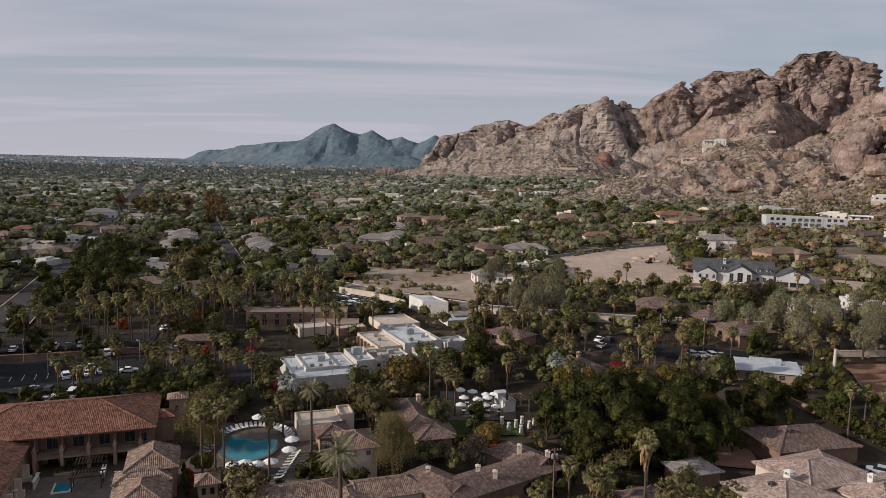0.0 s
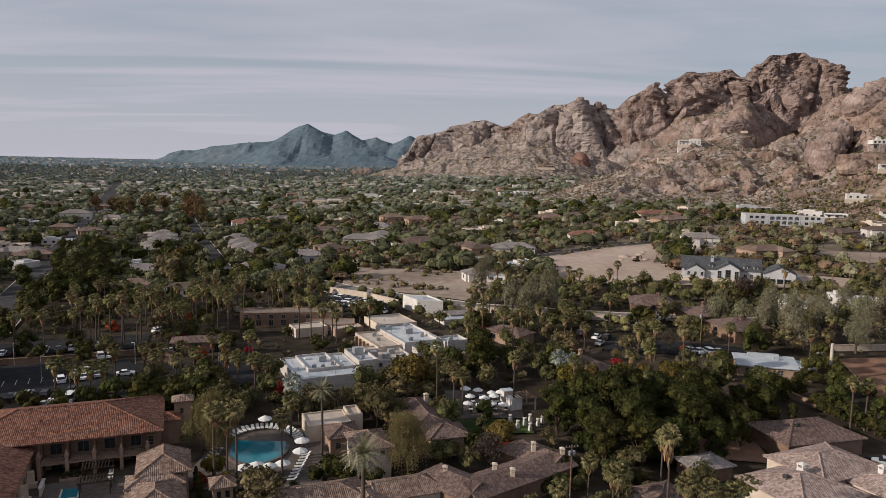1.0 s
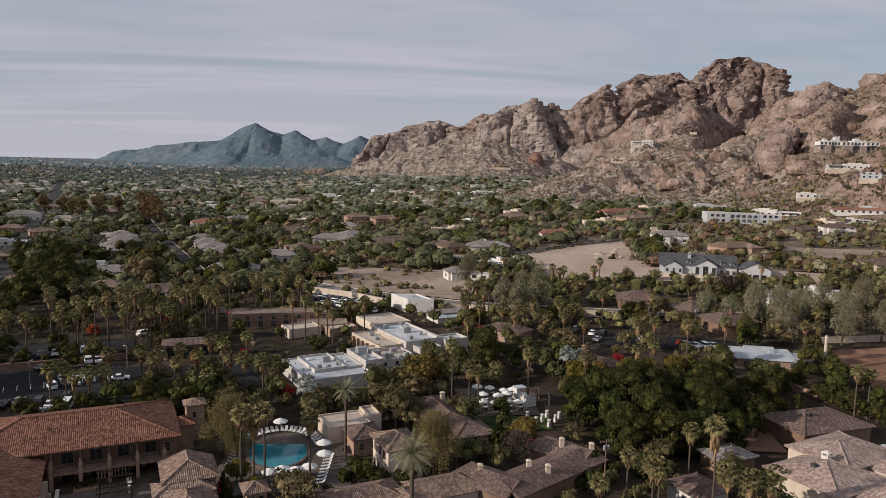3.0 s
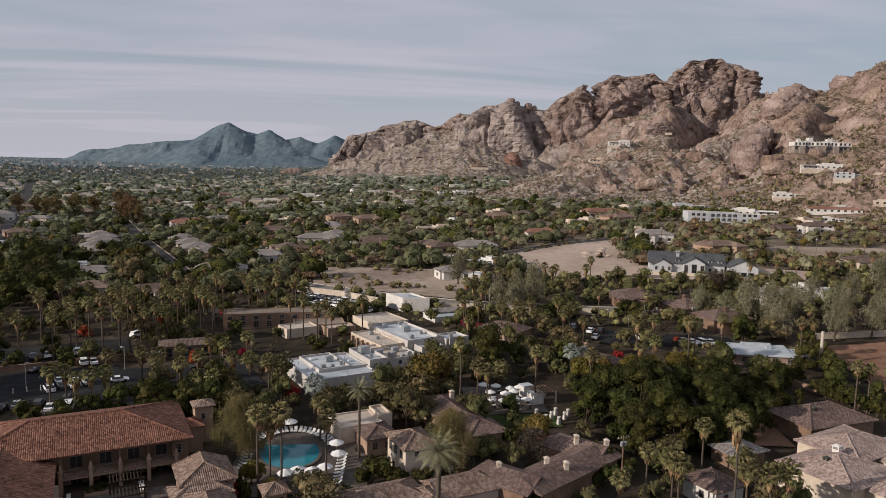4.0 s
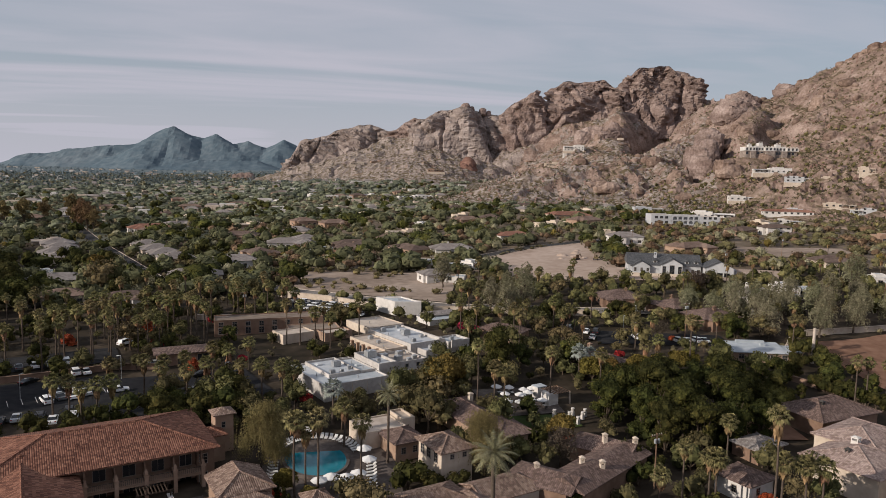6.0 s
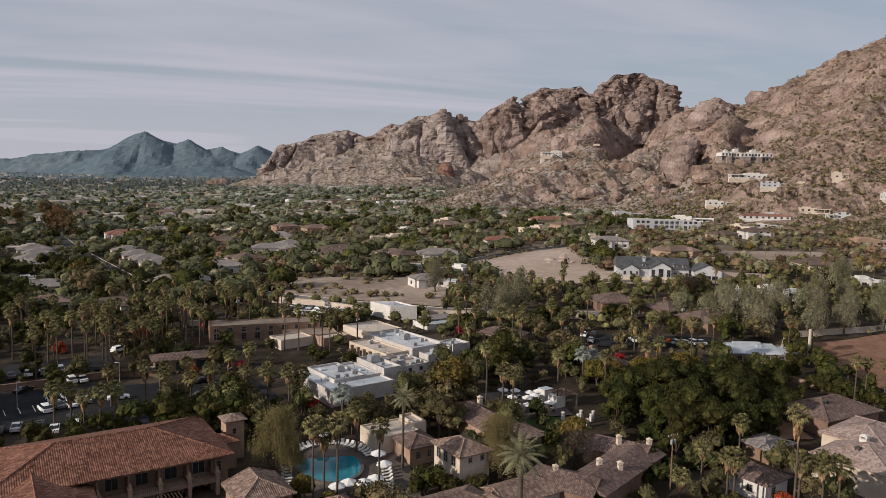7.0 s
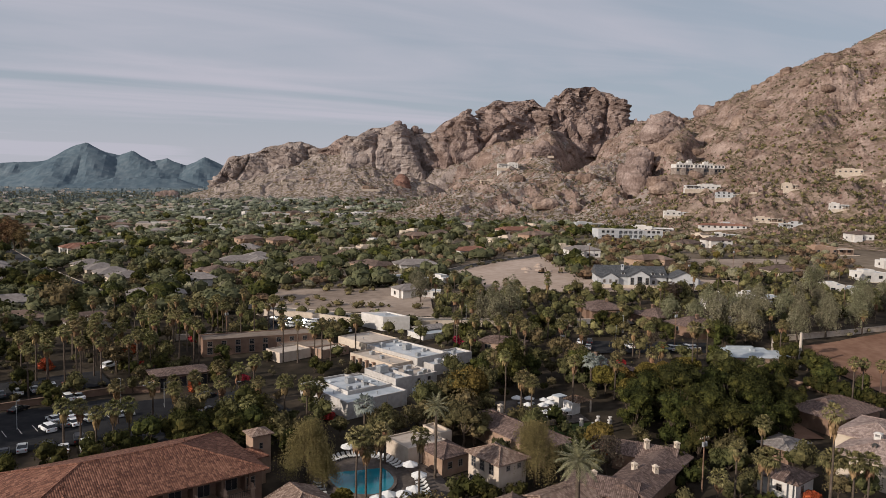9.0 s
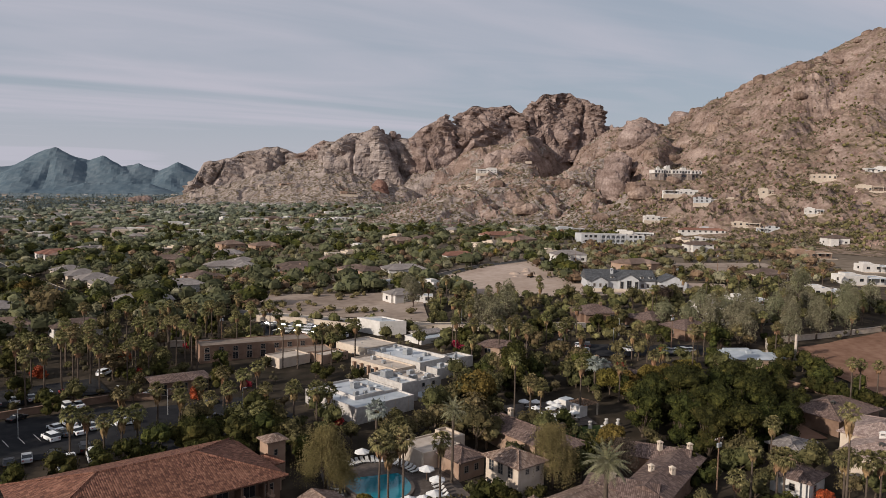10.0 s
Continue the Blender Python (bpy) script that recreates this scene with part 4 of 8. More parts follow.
# ---- the tiled hotel wing ----
def hotel():
    x, y = -55.6, 133.0
    h = thing("hotel", x, y, "two-storey tan stucco hotel wing with a red clay-tile hip roof", "hotel", GRID, z=0)
    claim(x, y, GRID, -38, 1, -2, 24)
    claim(x, y, GRID, -46, -24, -30, 0)
    eave, back = 4.3, 22.6
    # Main block in the browner stucco: shade under the eaves is put into colour.
    part("wall", Geo().box(-36.4, -0.7, 3.6, back - 1, -4, eave - 0.15).box(-3.6, -0.7, 1.6, 3.6, -4, eave - 0.15).box(-36.4, -21.0, 1.6, 3.6, -4, eave - 0.15), STUCCO_BROWN, h)
    part("eave_beam", Geo().box(-21.0, -3.6, 1.0, 1.6, eave - 0.75, eave - 0.15), STUCCO_BROWN, h)
    g = Geo()
    hip_roof(g, -37.2, -0.6, 0.6, back - 0.6, eave, 15.0, over=0.6)
    roof_part(h, g, TILE_RED, True)
    # lower wing towards the camera, on the west end
    part("wall", Geo().box(-37.4, -22.8, -26, 1.6, -4.6, 2.9), STUCCO_TAN, h)
    g = Geo()
    hip_roof(g, -37.4, -22.8, -26, 8.0, 3.1, 16.0, hips=(1, 0), over=0.8, axis="y")
    roof_part(h, g, TILE_RED, True)
    # north-east return with a small tiled bay
    part("wall", Geo().box(-0.7, 2.8, 8, 13, -3, 3.4), STUCCO_TAN, h)
    g = Geo()
    hip_roof(g, -1.5, 2.8, 8, 13, 3.4, 16, hips=(0, 1), over=0.4, axis="x")
    roof_part(h, g, TILE_RED, True)
    # balconies: piers, slab, railing, doors
    for i in range(5):
        u = -21.4 + i * 4.6
        pier = Geo().box(u - 0.3, u + 0.3, -0.4, 1.0, -4, 1.5).box(u - 0.42, u + 0.42, -0.5, 1.0, 1.5, 1.75).box(u - 0.26, u + 0.26, -0.3, 0.6, 1.75, 2.5, 0.1)
        part("party_wall", Geo().box(u - 0.15, u + 0.15, 1.0, 3.6, -4, eave - 0.2), STUCCO_BROWN, h)
        part("pier", pier, STUCCO_TAN, h)
        if i < 4:
            part("balcony", Geo().box(u + 0.3, u + 4.3, -0.2, 3.6, 0.25, 0.5).box(u + 0.3, u + 4.3, -0.2, 0.0, 0.0, 0.55), STUCCO_TAN, h)
            rail = Geo().box(u + 0.3, u + 4.3, -0.13, -0.07, 1.4, 1.47)
            for k in range(13):
                rail.box(u + 0.4 + k * 0.31, u + 0.44 + k * 0.31, -0.12, -0.08, 0.55, 1.4)
            part("railing", rail, DARK_METAL, h, "dark iron balcony railing")
            for z in (0.6, -2.7):
                window(h, u + 2.4, 3.6, z, 1.9, 2.1, -90, "balcony_door", (2, 1))
    for z in (1.2, -2.1):
        window(h, -2.6, 1.6, z, 1.3, 1.7, -90)
        for v in (4, 16, 19):
            window(h, -0.7, v, z, 1.2, 1.6, 0)
    for u, v, z in ((-30, 6.5, 5.9), (-22, 7, 6.0), (-15, 8, 6.2), (-9, 16, 5.8)):
        part("roof_vent", Geo().box(u - 0.35, u + 0.35, v - 0.3, v + 0.3, z - 0.5, z + 0.25, 0.05).tube([(u, v, z + 0.2), (u, v, z + 0.55)], [0.12, 0.12], 6), TILE_RED, h)
    for v in (-6, -12, -18):
        window(h, -22.8, v, -1.2, 1.4, 1.8, 0)
        part("buttress", Geo().box(-22.8, -21.6, v + 2.5, v + 3.1, -4.6, 0.6, 0.05).box(-22.8, -21.2, v + 2.4, v + 3.2, -4.6, -1.6), STUCCO_PALE, h)
    return h


hotel()
t = thing("hotel_tower", -56.8, 146.6, "slim square stucco tower with a small tiled cap", "tower", GRID)
claim(-56.8, 146.6, GRID, -2, 2, -2, 2)
wing(t, -1.7, 1.7, -1.7, 1.7, 7.2, TILE_TAN, STUCCO_TAN, 22, over=0.5, z0=-1)
window(t, -0.2, -1.7, 4.6, 0.6, 1.0, -90, cross=(1, 2))

# ---- small tiled villas of the resort ----
def villa(x, y, rot, blocks, label, roof, wall, chimneys=(), windows=(), name="villa", z=None, category="villa"):
    h = thing(name, x, y, label, category, rot, "resort villas", z)
    for x0, x1, y0, y1, eave, pitch, hips, axis in blocks:
        wing(h, x0, x1, y0, y1, eave, roof, wall, pitch, hips, axis, z0=-3, caps=True)
        claim(x, y, rot, x0, x1, y0, y1, 0.5)
    for c in chimneys:
        chimney(h, *c)
    for w in windows:
        window(h, *w)
    return h


villa(-51.5, 122.0, GRID, [(-4, 4, -4.5, 3.5, 5.6, 20, (1, 0), "y"), (-5.5, 3, -7.5, -3, 4.8, 18, (1, 1), "x")], "small tan villa with a two-tone clay-tile roof", TILE_TAN, STUCCO_TAN, windows=((-2, -7.5, 1.2, 1, 1.4, -90), (1, -7.5, 1.2, 1, 1.4, -90), (-5.5, -5, 1.4, 1, 1.4, 180)), z=-2.8)
villa(-49.0, 111.8, GRID, [(-4.2, 4.2, -6, 5, 4.8, 22, (1, 1), None)], "square tan villa with a pyramid clay-tile roof", TILE_TAN, STUCCO_TAN, windows=((-4.2, -2, 1.2, 1, 1.4, 180), (-4.2, 2, 1.2, 1, 1.4, 180)), z=-3.3)
villa(-39.2, 115.6, GRID, [(-1.6, 1.6, -1.6, 1.6, 5.4, 26, (1, 1), None)], "little stucco belvedere with arched openings and tile cap", TILE_TAN, STUCCO_TAN, windows=((-0.7, -1.6, 3.4, 0.7, 1.2, -90, "window", (1, 1)), (0.7, -1.6, 3.4, 0.7, 1.2, -90, "window", (1, 1)), (-1.6, 0, 3.4, 0.7, 1.2, 180, "window", (1, 1))), name="belvedere", z=-3.2, category="tower")
villa(-17.5, 125.4, GRID, [(0, 6.5, 0, 8.2, 6.3, 22, (1, 1), None)], "two-storey cream stucco casita with a grey-tan tile roof", TILE_TAN, STUCCO_PALE,
      windows=((0, 1.9, 4.0, 1.1, 1.9, 180), (0, 4.4, 4.0, 1.1, 1.9, 180), (0, 6.7, 4.0, 1.1, 1.9, 180), (0, 2.4, 0.9, 0.9, 1.3, 180), (0, 5.2, 0.1, 1.0, 2.1, 180, "door", (1, 2)), (0, 7.2, 0.1, 1.0, 2.1, 180, "door", (1, 2)), (2.2, 0, 4.8, 0.7, 0.8, -90), (4.8, 0, 4.8, 0.7, 0.8, -90)), name="casita", z=-2.2)
villa(-24.0, 136.5, GRID, [(0, 6, 0, 7, 3.2, 19, (1, 1), None)], "low terracotta-walled pavilion with a brown tile roof", TILE_BROWN, STUCCO_TAN, windows=((1.5, 0, 0.9, 0.9, 1.2, -90), (4, 0, 0.9, 0.9, 1.2, -90)), z=-1.4)
villa(-20.5, 114.5, GRID, [(-9, 5, -4, 4, 4.2, 19, (1, 1), "x"), (1, 9, -9, 2, 3.6, 18, (1, 1), "y"), (-11, -4, -9, 0, 3.6, 18, (1, 0), "y")], "rambling low villa with interlocking tan tile roofs", TILE_TAN, STUCCO_PALE, z=-3.0)
villa(-8.0, 118.5, GRID, [(-6, 6, -3.5, 3.5, 3.6, 20, (0, 1), "x")], "low villa with a ribbed tan tile roof", TILE_TAN, STUCCO_PALE, z=-2.9)
villa(-6.5, 150.0, 18, [(-4.2, 4.2, -10, 9, 3.4, 20, (1, 1), "y"), (-2, 6, -14, -7, 3.0, 20, (1, 1), "x")], "shaded villa with a weathered brown tile roof and chimney", TILE_BROWN, STUCCO_TAN, chimneys=((2.6, 4.5, 4.0, 1.8),), z=-0.9)


def ridge_villa(line, width, ridge, label, chimneys):
    (x0, y0), (x1, y1) = line[0], line[-1]
    h = thing("villa", (x0 + x1) / 2, (y0 + y1) / 2, label, "villa", 0, "resort villas", z=0)
    cx, cy = (x0 + x1) / 2, (y0 + y1) / 2
    for i, ((ax, ay), (bx, by)) in enumerate(zip(line, line[1:])):
        length, ang = math.hypot(bx - ax, by - ay), math.degrees(math.atan2(by - ay, bx - ax))
        g, w = Geo(), Geo()
        hip_roof(g, -1.5, length + 1.5, -width / 2, width / 2, 0, 20, (1 if i == 0 else 0, 1 if i == len(line) - 2 else 0), 0.6, axis="x")
        w.box(-1, length + 1, -width / 2, width / 2, -4.5, -0.1)
        rise = (width / 2 + 0.6) * math.tan(radians(20))
        for geo, nm, mt in ((g, "roof", TILE_BROWN), (w, "wall", STUCCO_BROWN)):
            ob = part(nm, geo, mt, h)
            ob.matrix_basis = pose(ax - cx, ay - cy, ridge - rise - 0.05 * i, 0, 0, ang)
        claim(ax, ay, ang, 0, length, -width / 2, width / 2, 0.3)
    for x, y, z in chimneys:
        chimney(h, x - cx, y - cy, z, 1.7, STUCCO_PALE, 0.8)
    return h


ridge_villa([(12.8, 135.5), (19.2, 129.4), (3.0, 117.2), (-3.5, 123.0)], 7.6, 2.7, "long shaded villa with a zigzag brown tile roof and lantern chimneys", ((15.5, 131, 2.0), (20.6, 128.6, 1.9), (10.4, 120.4, 1.4), (7.4, 122.4, 1.4), (-1.5, 121, 1.4)))

# house with the sunlit stepped roofs and its neighbours
villa(66.0, 122.0, 24, [(-14, 1, -8, 5.5, 4.2, 17, (1, 1), "x"), (-3, 13, -3, 9, 4.9, 17, (1, 1), "x"), (3, 18, -13, -2, 4.4, 17, (1, 1), "x"), (-10, 0, -16, -6, 3.7, 17, (1, 1), "y")], "rambling house with sunlit stepped cream and brown tile roofs", TILE_CREAM, STUCCO_PALE, chimneys=((-9.5, -0.5, 4.6, 1.5, DARK_METAL, 0.8), (-4.2, 0.6, 5.2, 1.7, STUCCO_WHITE, 1.3), (8.5, -5.5, 5.4, 1.5, STUCCO_WHITE, 1.0)), name="house", z=-2.3, category="house")
villa(74.5, 144.0, 14, [(-9, 9, -6, 6, 2.9, 21, (1, 1), "x")], "low house with a broad shaded brown hip roof", TILE_BROWN, STUCCO_BROWN, chimneys=((-3.5, -1.5, 3.9, 1.4, DARK_METAL, 0.8),), name="house", z=-0.9, category="house")
villa(36.5, 117.0, 22, [(-3.5, 3.5, -3, 4, 3.0, 20, (1, 1), "x")], "small white guest house with a red-brown tile roof", TILE_BROWN, STUCCO_WHITE, windows=((-3.5, 0, 0.8, 0.9, 1.2, 180), (-1, -3, 0.8, 0.9, 1.2, -90)), name="guest_house", z=-2.6, category="house")
villa(48.5, 131.0, 20, [(-4, 4, -3, 3, 2.2, 14, (1, 1), "x")], "grey-roofed shed in deep tree shade", TILE_GREY, STUCCO_BROWN, name="shed", z=-1.7, category="shed")

# ---- the white flat-roofed spa building ----
def vent_pipe(parent, x, y, z, h=0.7):
    part("vent_pipe", Geo().tube([(x, y, z), (x, y, z + h)], [0.11, 0.11], 7).tube([(x, y, z + h - 0.12), (x, y, z + h + 0.05)], [0.2, 0.16], 7), METAL, parent)


def skylight(parent, x, y, z, w=1.2):
    g = Geo().box(x - w / 2, x + w / 2, y - w / 2, y + w / 2, z, z + 0.25).box(x - w * 0.45, x + w * 0.45, y - w * 0.45, y + w * 0.45, z + 0.26, z + 0.42, w * 0.14)
    part("skylight", g, ROOF_WHITE, parent)


def spa():
    x, y, rot = -36.6, 168.2, 24.5
    h = thing("spa_building", x, y, "sprawling white flat-roofed spa building with parapets and cooling units", "building", rot, z=0)
    flat_block(h, 0, 16.9, 0, 20.4, 3.7, ROOF_WHITE, STUCCO_SPA, 0.4)
    flat_block(h, 4.0, 12.4, 5.9, 19.8, 4.25, ROOF_WHITE, STUCCO_SPA, 0.55, z0=3.2)
    flat_block(h, 12.5, 16.8, 5.9, 18.4, 4.0, ROOF_WHITE, STUCCO_SPA, 0.4, z0=3.2)
    flat_block(h, 17.0, 22.2, 4.6, 17.6, 5.4, ROOF_WHITE, STUCCO_SPA, 0.8)
    flat_block(h, 22.3, 34.2, 9.0, 19.6, 3.6, ROOF_TAN, STUCCO_SPA, 0.7)
    flat_block(h, 22.3, 31.0, 3.4, 8.9, 1.2, ROOF_WHITE, STUCCO_SPA, 0.4)
    flat_block(h, 24.0, 30.0, 19.7, 23.5, 3.9, ROOF_TAN, STUCCO_PALE, 0.4)
    claim(x, y, rot, 0, 34, 0, 23)
    for u, v, z, s in ((9.6, 13.4, 3.76, 2.0), (6.0, 8.2, 3.76, 1.2), (8.2, 7.6, 3.76, 0.9), (11.2, 9.4, 3.76, 0.9), (19.6, 13.6, 4.66, 2.6), (19.4, 9.0, 4.66, 1.0), (24.6, 15.4, 2.96, 2.2), (27.4, 12.4, 2.96, 1.9), (30.4, 16.8, 2.96, 1.8), (32.2, 12.0, 2.96, 1.4), (29.6, 10.6, 2.96, 1.2), (27.6, 6.0, 0.86, 1.8), (25.2, 5.2, 0.86, 1.3)):
        air_unit(h, u, v, z, s, s * 0.8, s * 0.72)
    for u, v, z in ((14.6, 8.5, 3.66), (14.2, 14, 3.66), (2.2, 9, 3.36), (2.0, 15, 3.36), (18.4, 7, 4.66), (20.8, 16, 4.66), (10, 2.6, 3.36), (33, 17.6, 2.96)):
        vent_pipe(h, u, v, z)
    skylight(h, 14.6, 11.3, 3.66), skylight(h, 6.4, 16.6, 3.76, 1.6)
    part("duct", Geo().box(5.0, 11.6, 6.4, 6.9, 3.8, 4.1).box(22.6, 33.6, 9.4, 9.9, 2.95, 3.4), METAL, h)
    for u in (3, 7, 11, 15):
        part("downspout", Geo().box(u, u + 0.12, -0.1, 0.0, -1, 3.2), STUCCO_PALE, h)
    for u in (24.5, 28, 31.5):
        window(h, u, 9.0, 1.9, 0.9, 0.9, -90, cross=(1, 1))
    return h


spa()


def clubhouse():
    x, y, rot = -22.3, 219.6, 27
    h = thing("clubhouse", x, y, "white and tan clubhouse with a broad flat roof and arched arcade", "building", rot, z=0)
    flat_block(h, 0, 12.0, -22.4, 0, 5.2, ROOF_WHITE, STUCCO_SPA, 0.6)
    flat_block(h, -7.4, -0.1, -20.5, -1.7, 4.2, ROOF_TAN, STUCCO_PALE, 0.45)
    flat_block(h, 12.1, 20.0, -24.0, -17.5, 4.6, ROOF_WHITE, STUCCO_SPA, 0.6)
    flat_block(h, -10.5, -1, 7.6, 13.0, 3.6, ROOF_TAN, STUCCO_TAN, 0.4)
    flat_block(h, -22, -11.5, 12.4, 20, 3.6, ROOF_TAN, STUCCO_PALE, 0.4)
    flat_block(h, 2.0, 9.0, -27.0, -22.5, 4.0, ROOF_WHITE, STUCCO_SPA, 0.5)
    claim(x, y, rot, -8, 20, -27, 0)
    claim(x, y, rot, -22, -1, 8, 20)
    for u, v, z, s in ((3.0, -3.5, 4.66, 1.6), (6.4, -10.6, 4.66, 2.3), (8.6, -15.5, 4.66, 1.2), (9.6, -1.6, 4.66, 1.0), (3.4, -18.8, 4.66, 1.3), (15.5, -21, 4.06, 1.2), (-4, -12, 3.8, 1.1), (-3.2, -6.5, 3.8, 1.4), (5.5, -24.8, 3.56, 1.6)):
        air_unit(h, u, v, z, s, s * 0.8, s * 0.72)
    for u, v, z in ((2, -8, 4.66), (9, -7, 4.66), (5, -14, 4.66), (10.5, -19.5, 4.66), (-5.5, -17, 3.8), (17.5, -19.2, 4.06)):
        vent_pipe(h, u, v, z)
    skylight(h, 8.4, -5, 4.66, 1.5)
    part("stair_parapet", Geo().box(10.2, 10.5, -22.1, -14, 4.7, 5.6).box(12.4, 16, -25.2, -24.9, 3, 5.2), STUCCO_SPA, h)
    for i in range(6):
        v = -19.2 + i * 3.1
        g = Geo().box(-8.2, -7.4, v - 0.3, v + 0.3, -1, 3.2).box(-8.3, -7.3, v - 0.4, v + 0.4, 3.2, 3.5)
        part("pier", g, STUCCO_TAN, h)
        if i < 5:
            # Dark pane stands in for the shade behind the open arch.
            window(h, -7.4, v + 1.55, 0.2, 1.7, 2.5, 180, "arcade_opening", (1, 1))
    return h


clubhouse()
b = thing("squash_court", -10.1, 253.2, "tall windowless white box with a bare flat roof", "building", -4, z=0)
slant = Geo()
base_q = [(0, 0), (9.4, 0), (3.0, 10.5), (-6.4, 10.0)]
inner_q = [(0.5, 0.35), (8.8, 0.35), (2.8, 10.1), (-5.8, 9.7)]
for i in range(4):
    p, q, r, s = base_q[i], base_q[(i + 1) % 4], inner_q[(i + 1) % 4], inner_q[i]
    slant.face((*p, -1), (*q, -1), (*q, 7.2), (*p, 7.2)).face((*p, 7.2), (*q, 7.2), (*r, 7.2), (*s, 7.2)).face((*s, 7.2), (*r, 7.2), (*r, 6.7), (*s, 6.7))
part("wall", slant, STUCCO_WHITE, b)
part("roof", Geo().face(*[(*p, 6.72) for p in inner_q]), ROOF_WHITE, b)
claim(-10.1, 253.2, -4, -6, 9.4, 0, 11)
part("roof_hatch", Geo().box(1.5, 3.5, 5, 6.2, 6.7, 7.4, 0.1), METAL, b)
b = thing("annex", -22.3, 219.6, "low tan flat-roofed annex behind the clubhouse", "building", 27, z=0)
flat_block(b, 4, 17, 5.5, 20, 4.0, ROOF_TAN, STUCCO_PALE, 0.35)
vent_pipe(b, 8, 12, 3.7), vent_pipe(b, 13, 16, 3.7)
claim(-22.3, 219.6, 27, 4, 17, 5, 20)
b = thing("service_house", -0.5, 235.5, "white house with flat and low pitched roofs", "building", 22, z=0)
flat_block(b, 0, 12, 0, 9, 4.0, ROOF_WHITE, STUCCO_WHITE, 0.4)
wing(b, 5, 14, 6, 12, 4.2, TILE_GREY, STUCCO_WHITE, 14, (0, 0), "x", z0=-1)
claim(-0.5, 235.5, 22, 0, 14, 0, 12)
b = thing("guest_wing", -57, 236, "two-storey tan guest wing with recessed windows among palms", "building", 8, z=0)
flat_block(b, -12, 22, 0, 9, 5.4, ROOF_DULL, STUCCO_BROWN, 0.35)
flat_block(b, 10, 26, -9, -0.1, 3.2, ROOF_DULL, STUCCO_TAN, 0.35)
claim(-57, 236, 8, -12, 26, -9, 9)
for i in range(8):
    window(b, -10 + i * 4.1, 0, 3.4, 1.3, 1.3, -90)
    if i < 5:
        window(b, -10 + i * 4.1, 0, 1.0, 1.5, 1.9, -90)
b = thing("gatehouse", -74, 207, "low brown-roofed carport at the drive", "carport", 14, z=0)
wing(b, -6.5, 6.5, -3, 4, 3.3, TILE_BROWN, STUCCO_BROWN, 10, (1, 1), "x", 0.9, z0=-0.5)
claim(-74, 207, 14, -7, 7, -4, 5)
# Carport bays are open; a dark pane imitates the shade inside.
for u in (-5, 0, 5):
    window(b, u, -3, 0.0, 2.6, 2.5, -90, "opening", (1, 1))
b = thing("garden_pavilion", -25.5, 148.5, "flat cream pavilion roof with a plastered parapet", "building", GRID, z=-1.0)
flat_block(b, -6, 3, -5, 3, 3.2, ROOF_TAN, STUCCO_PALE, 0.35)
flat_block(b, 3.1, 6, -3, 3, 3.9, ROOF_TAN, STUCCO_PALE, 0.5)
claim(-25.5, 148.5, GRID, -6, 6, -5, 3)
b = thing("bar_kiosk", 15.2, 161.5, "white plastered terrace bar with a slatted shade roof", "kiosk", GRID)
part("wall", Geo().box(-1.4, 1.4, -1.4, 1.4, -0.4, 2.7), STUCCO_WHITE, b)
part("wall", Geo().box(-1.2, 1.2, 3, 5, -0.4, 3.0), STUCCO_WHITE, b)
part("roof", Geo().box(-1.4, 1.4, 2.8, 5.2, 3.0, 3.2), ROOF_WHITE, b)
for i in range(7):
    part("slat", Geo().box(-0.2 + i * 0.75, 0.0 + i * 0.75, -2.2, 3, 2.75, 2.9), TIMBER, b)
for u, v in ((4.6, -1.8), (4.6, 2.6)):
    part("post", Geo().box(u - 0.15, u + 0.15, v - 0.15, v + 0.15, -0.3, 2.75), STUCCO_PALE, b)
b = thing("workshop_shed", 88, 186.5, "long low shed with a glaring white metal roof", "shed", -14)
part("wall", Geo().box(-9.5, 9, -3.5, 5, -1, 2.5), STUCCO_TAN, b)
part("roof", Geo().face((-10, -4, 2.6), (6, -4, 2.5), (6, 5.5, 3.5), (-10, 5.5, 3.6)).face((-10, -4, 2.4), (-10, -4, 2.6), (-10, 5.5, 3.6), (-10, 5.5, 3.4)).face((-10, -4, 2.4), (6, -4, 2.3), (6, -4, 2.5), (-10, -4, 2.6)).box(6, 10, -3, 5, 2.5, 2.75), ROOF_WHITE, b)
part("ridge_box", Geo().box(-6, 2, 4, 5.2, 3.4, 4.1).box(0, 1.4, 1.5, 2.7, 3.0, 3.9), ROOF_WHITE, b)
for u in (-7, -3, 1, 5):
    window(b, u, -3.5, 0.6, 1.4, 1.2, -90)
claim(88, 186.5, -14, -10, 10, -4, 6)

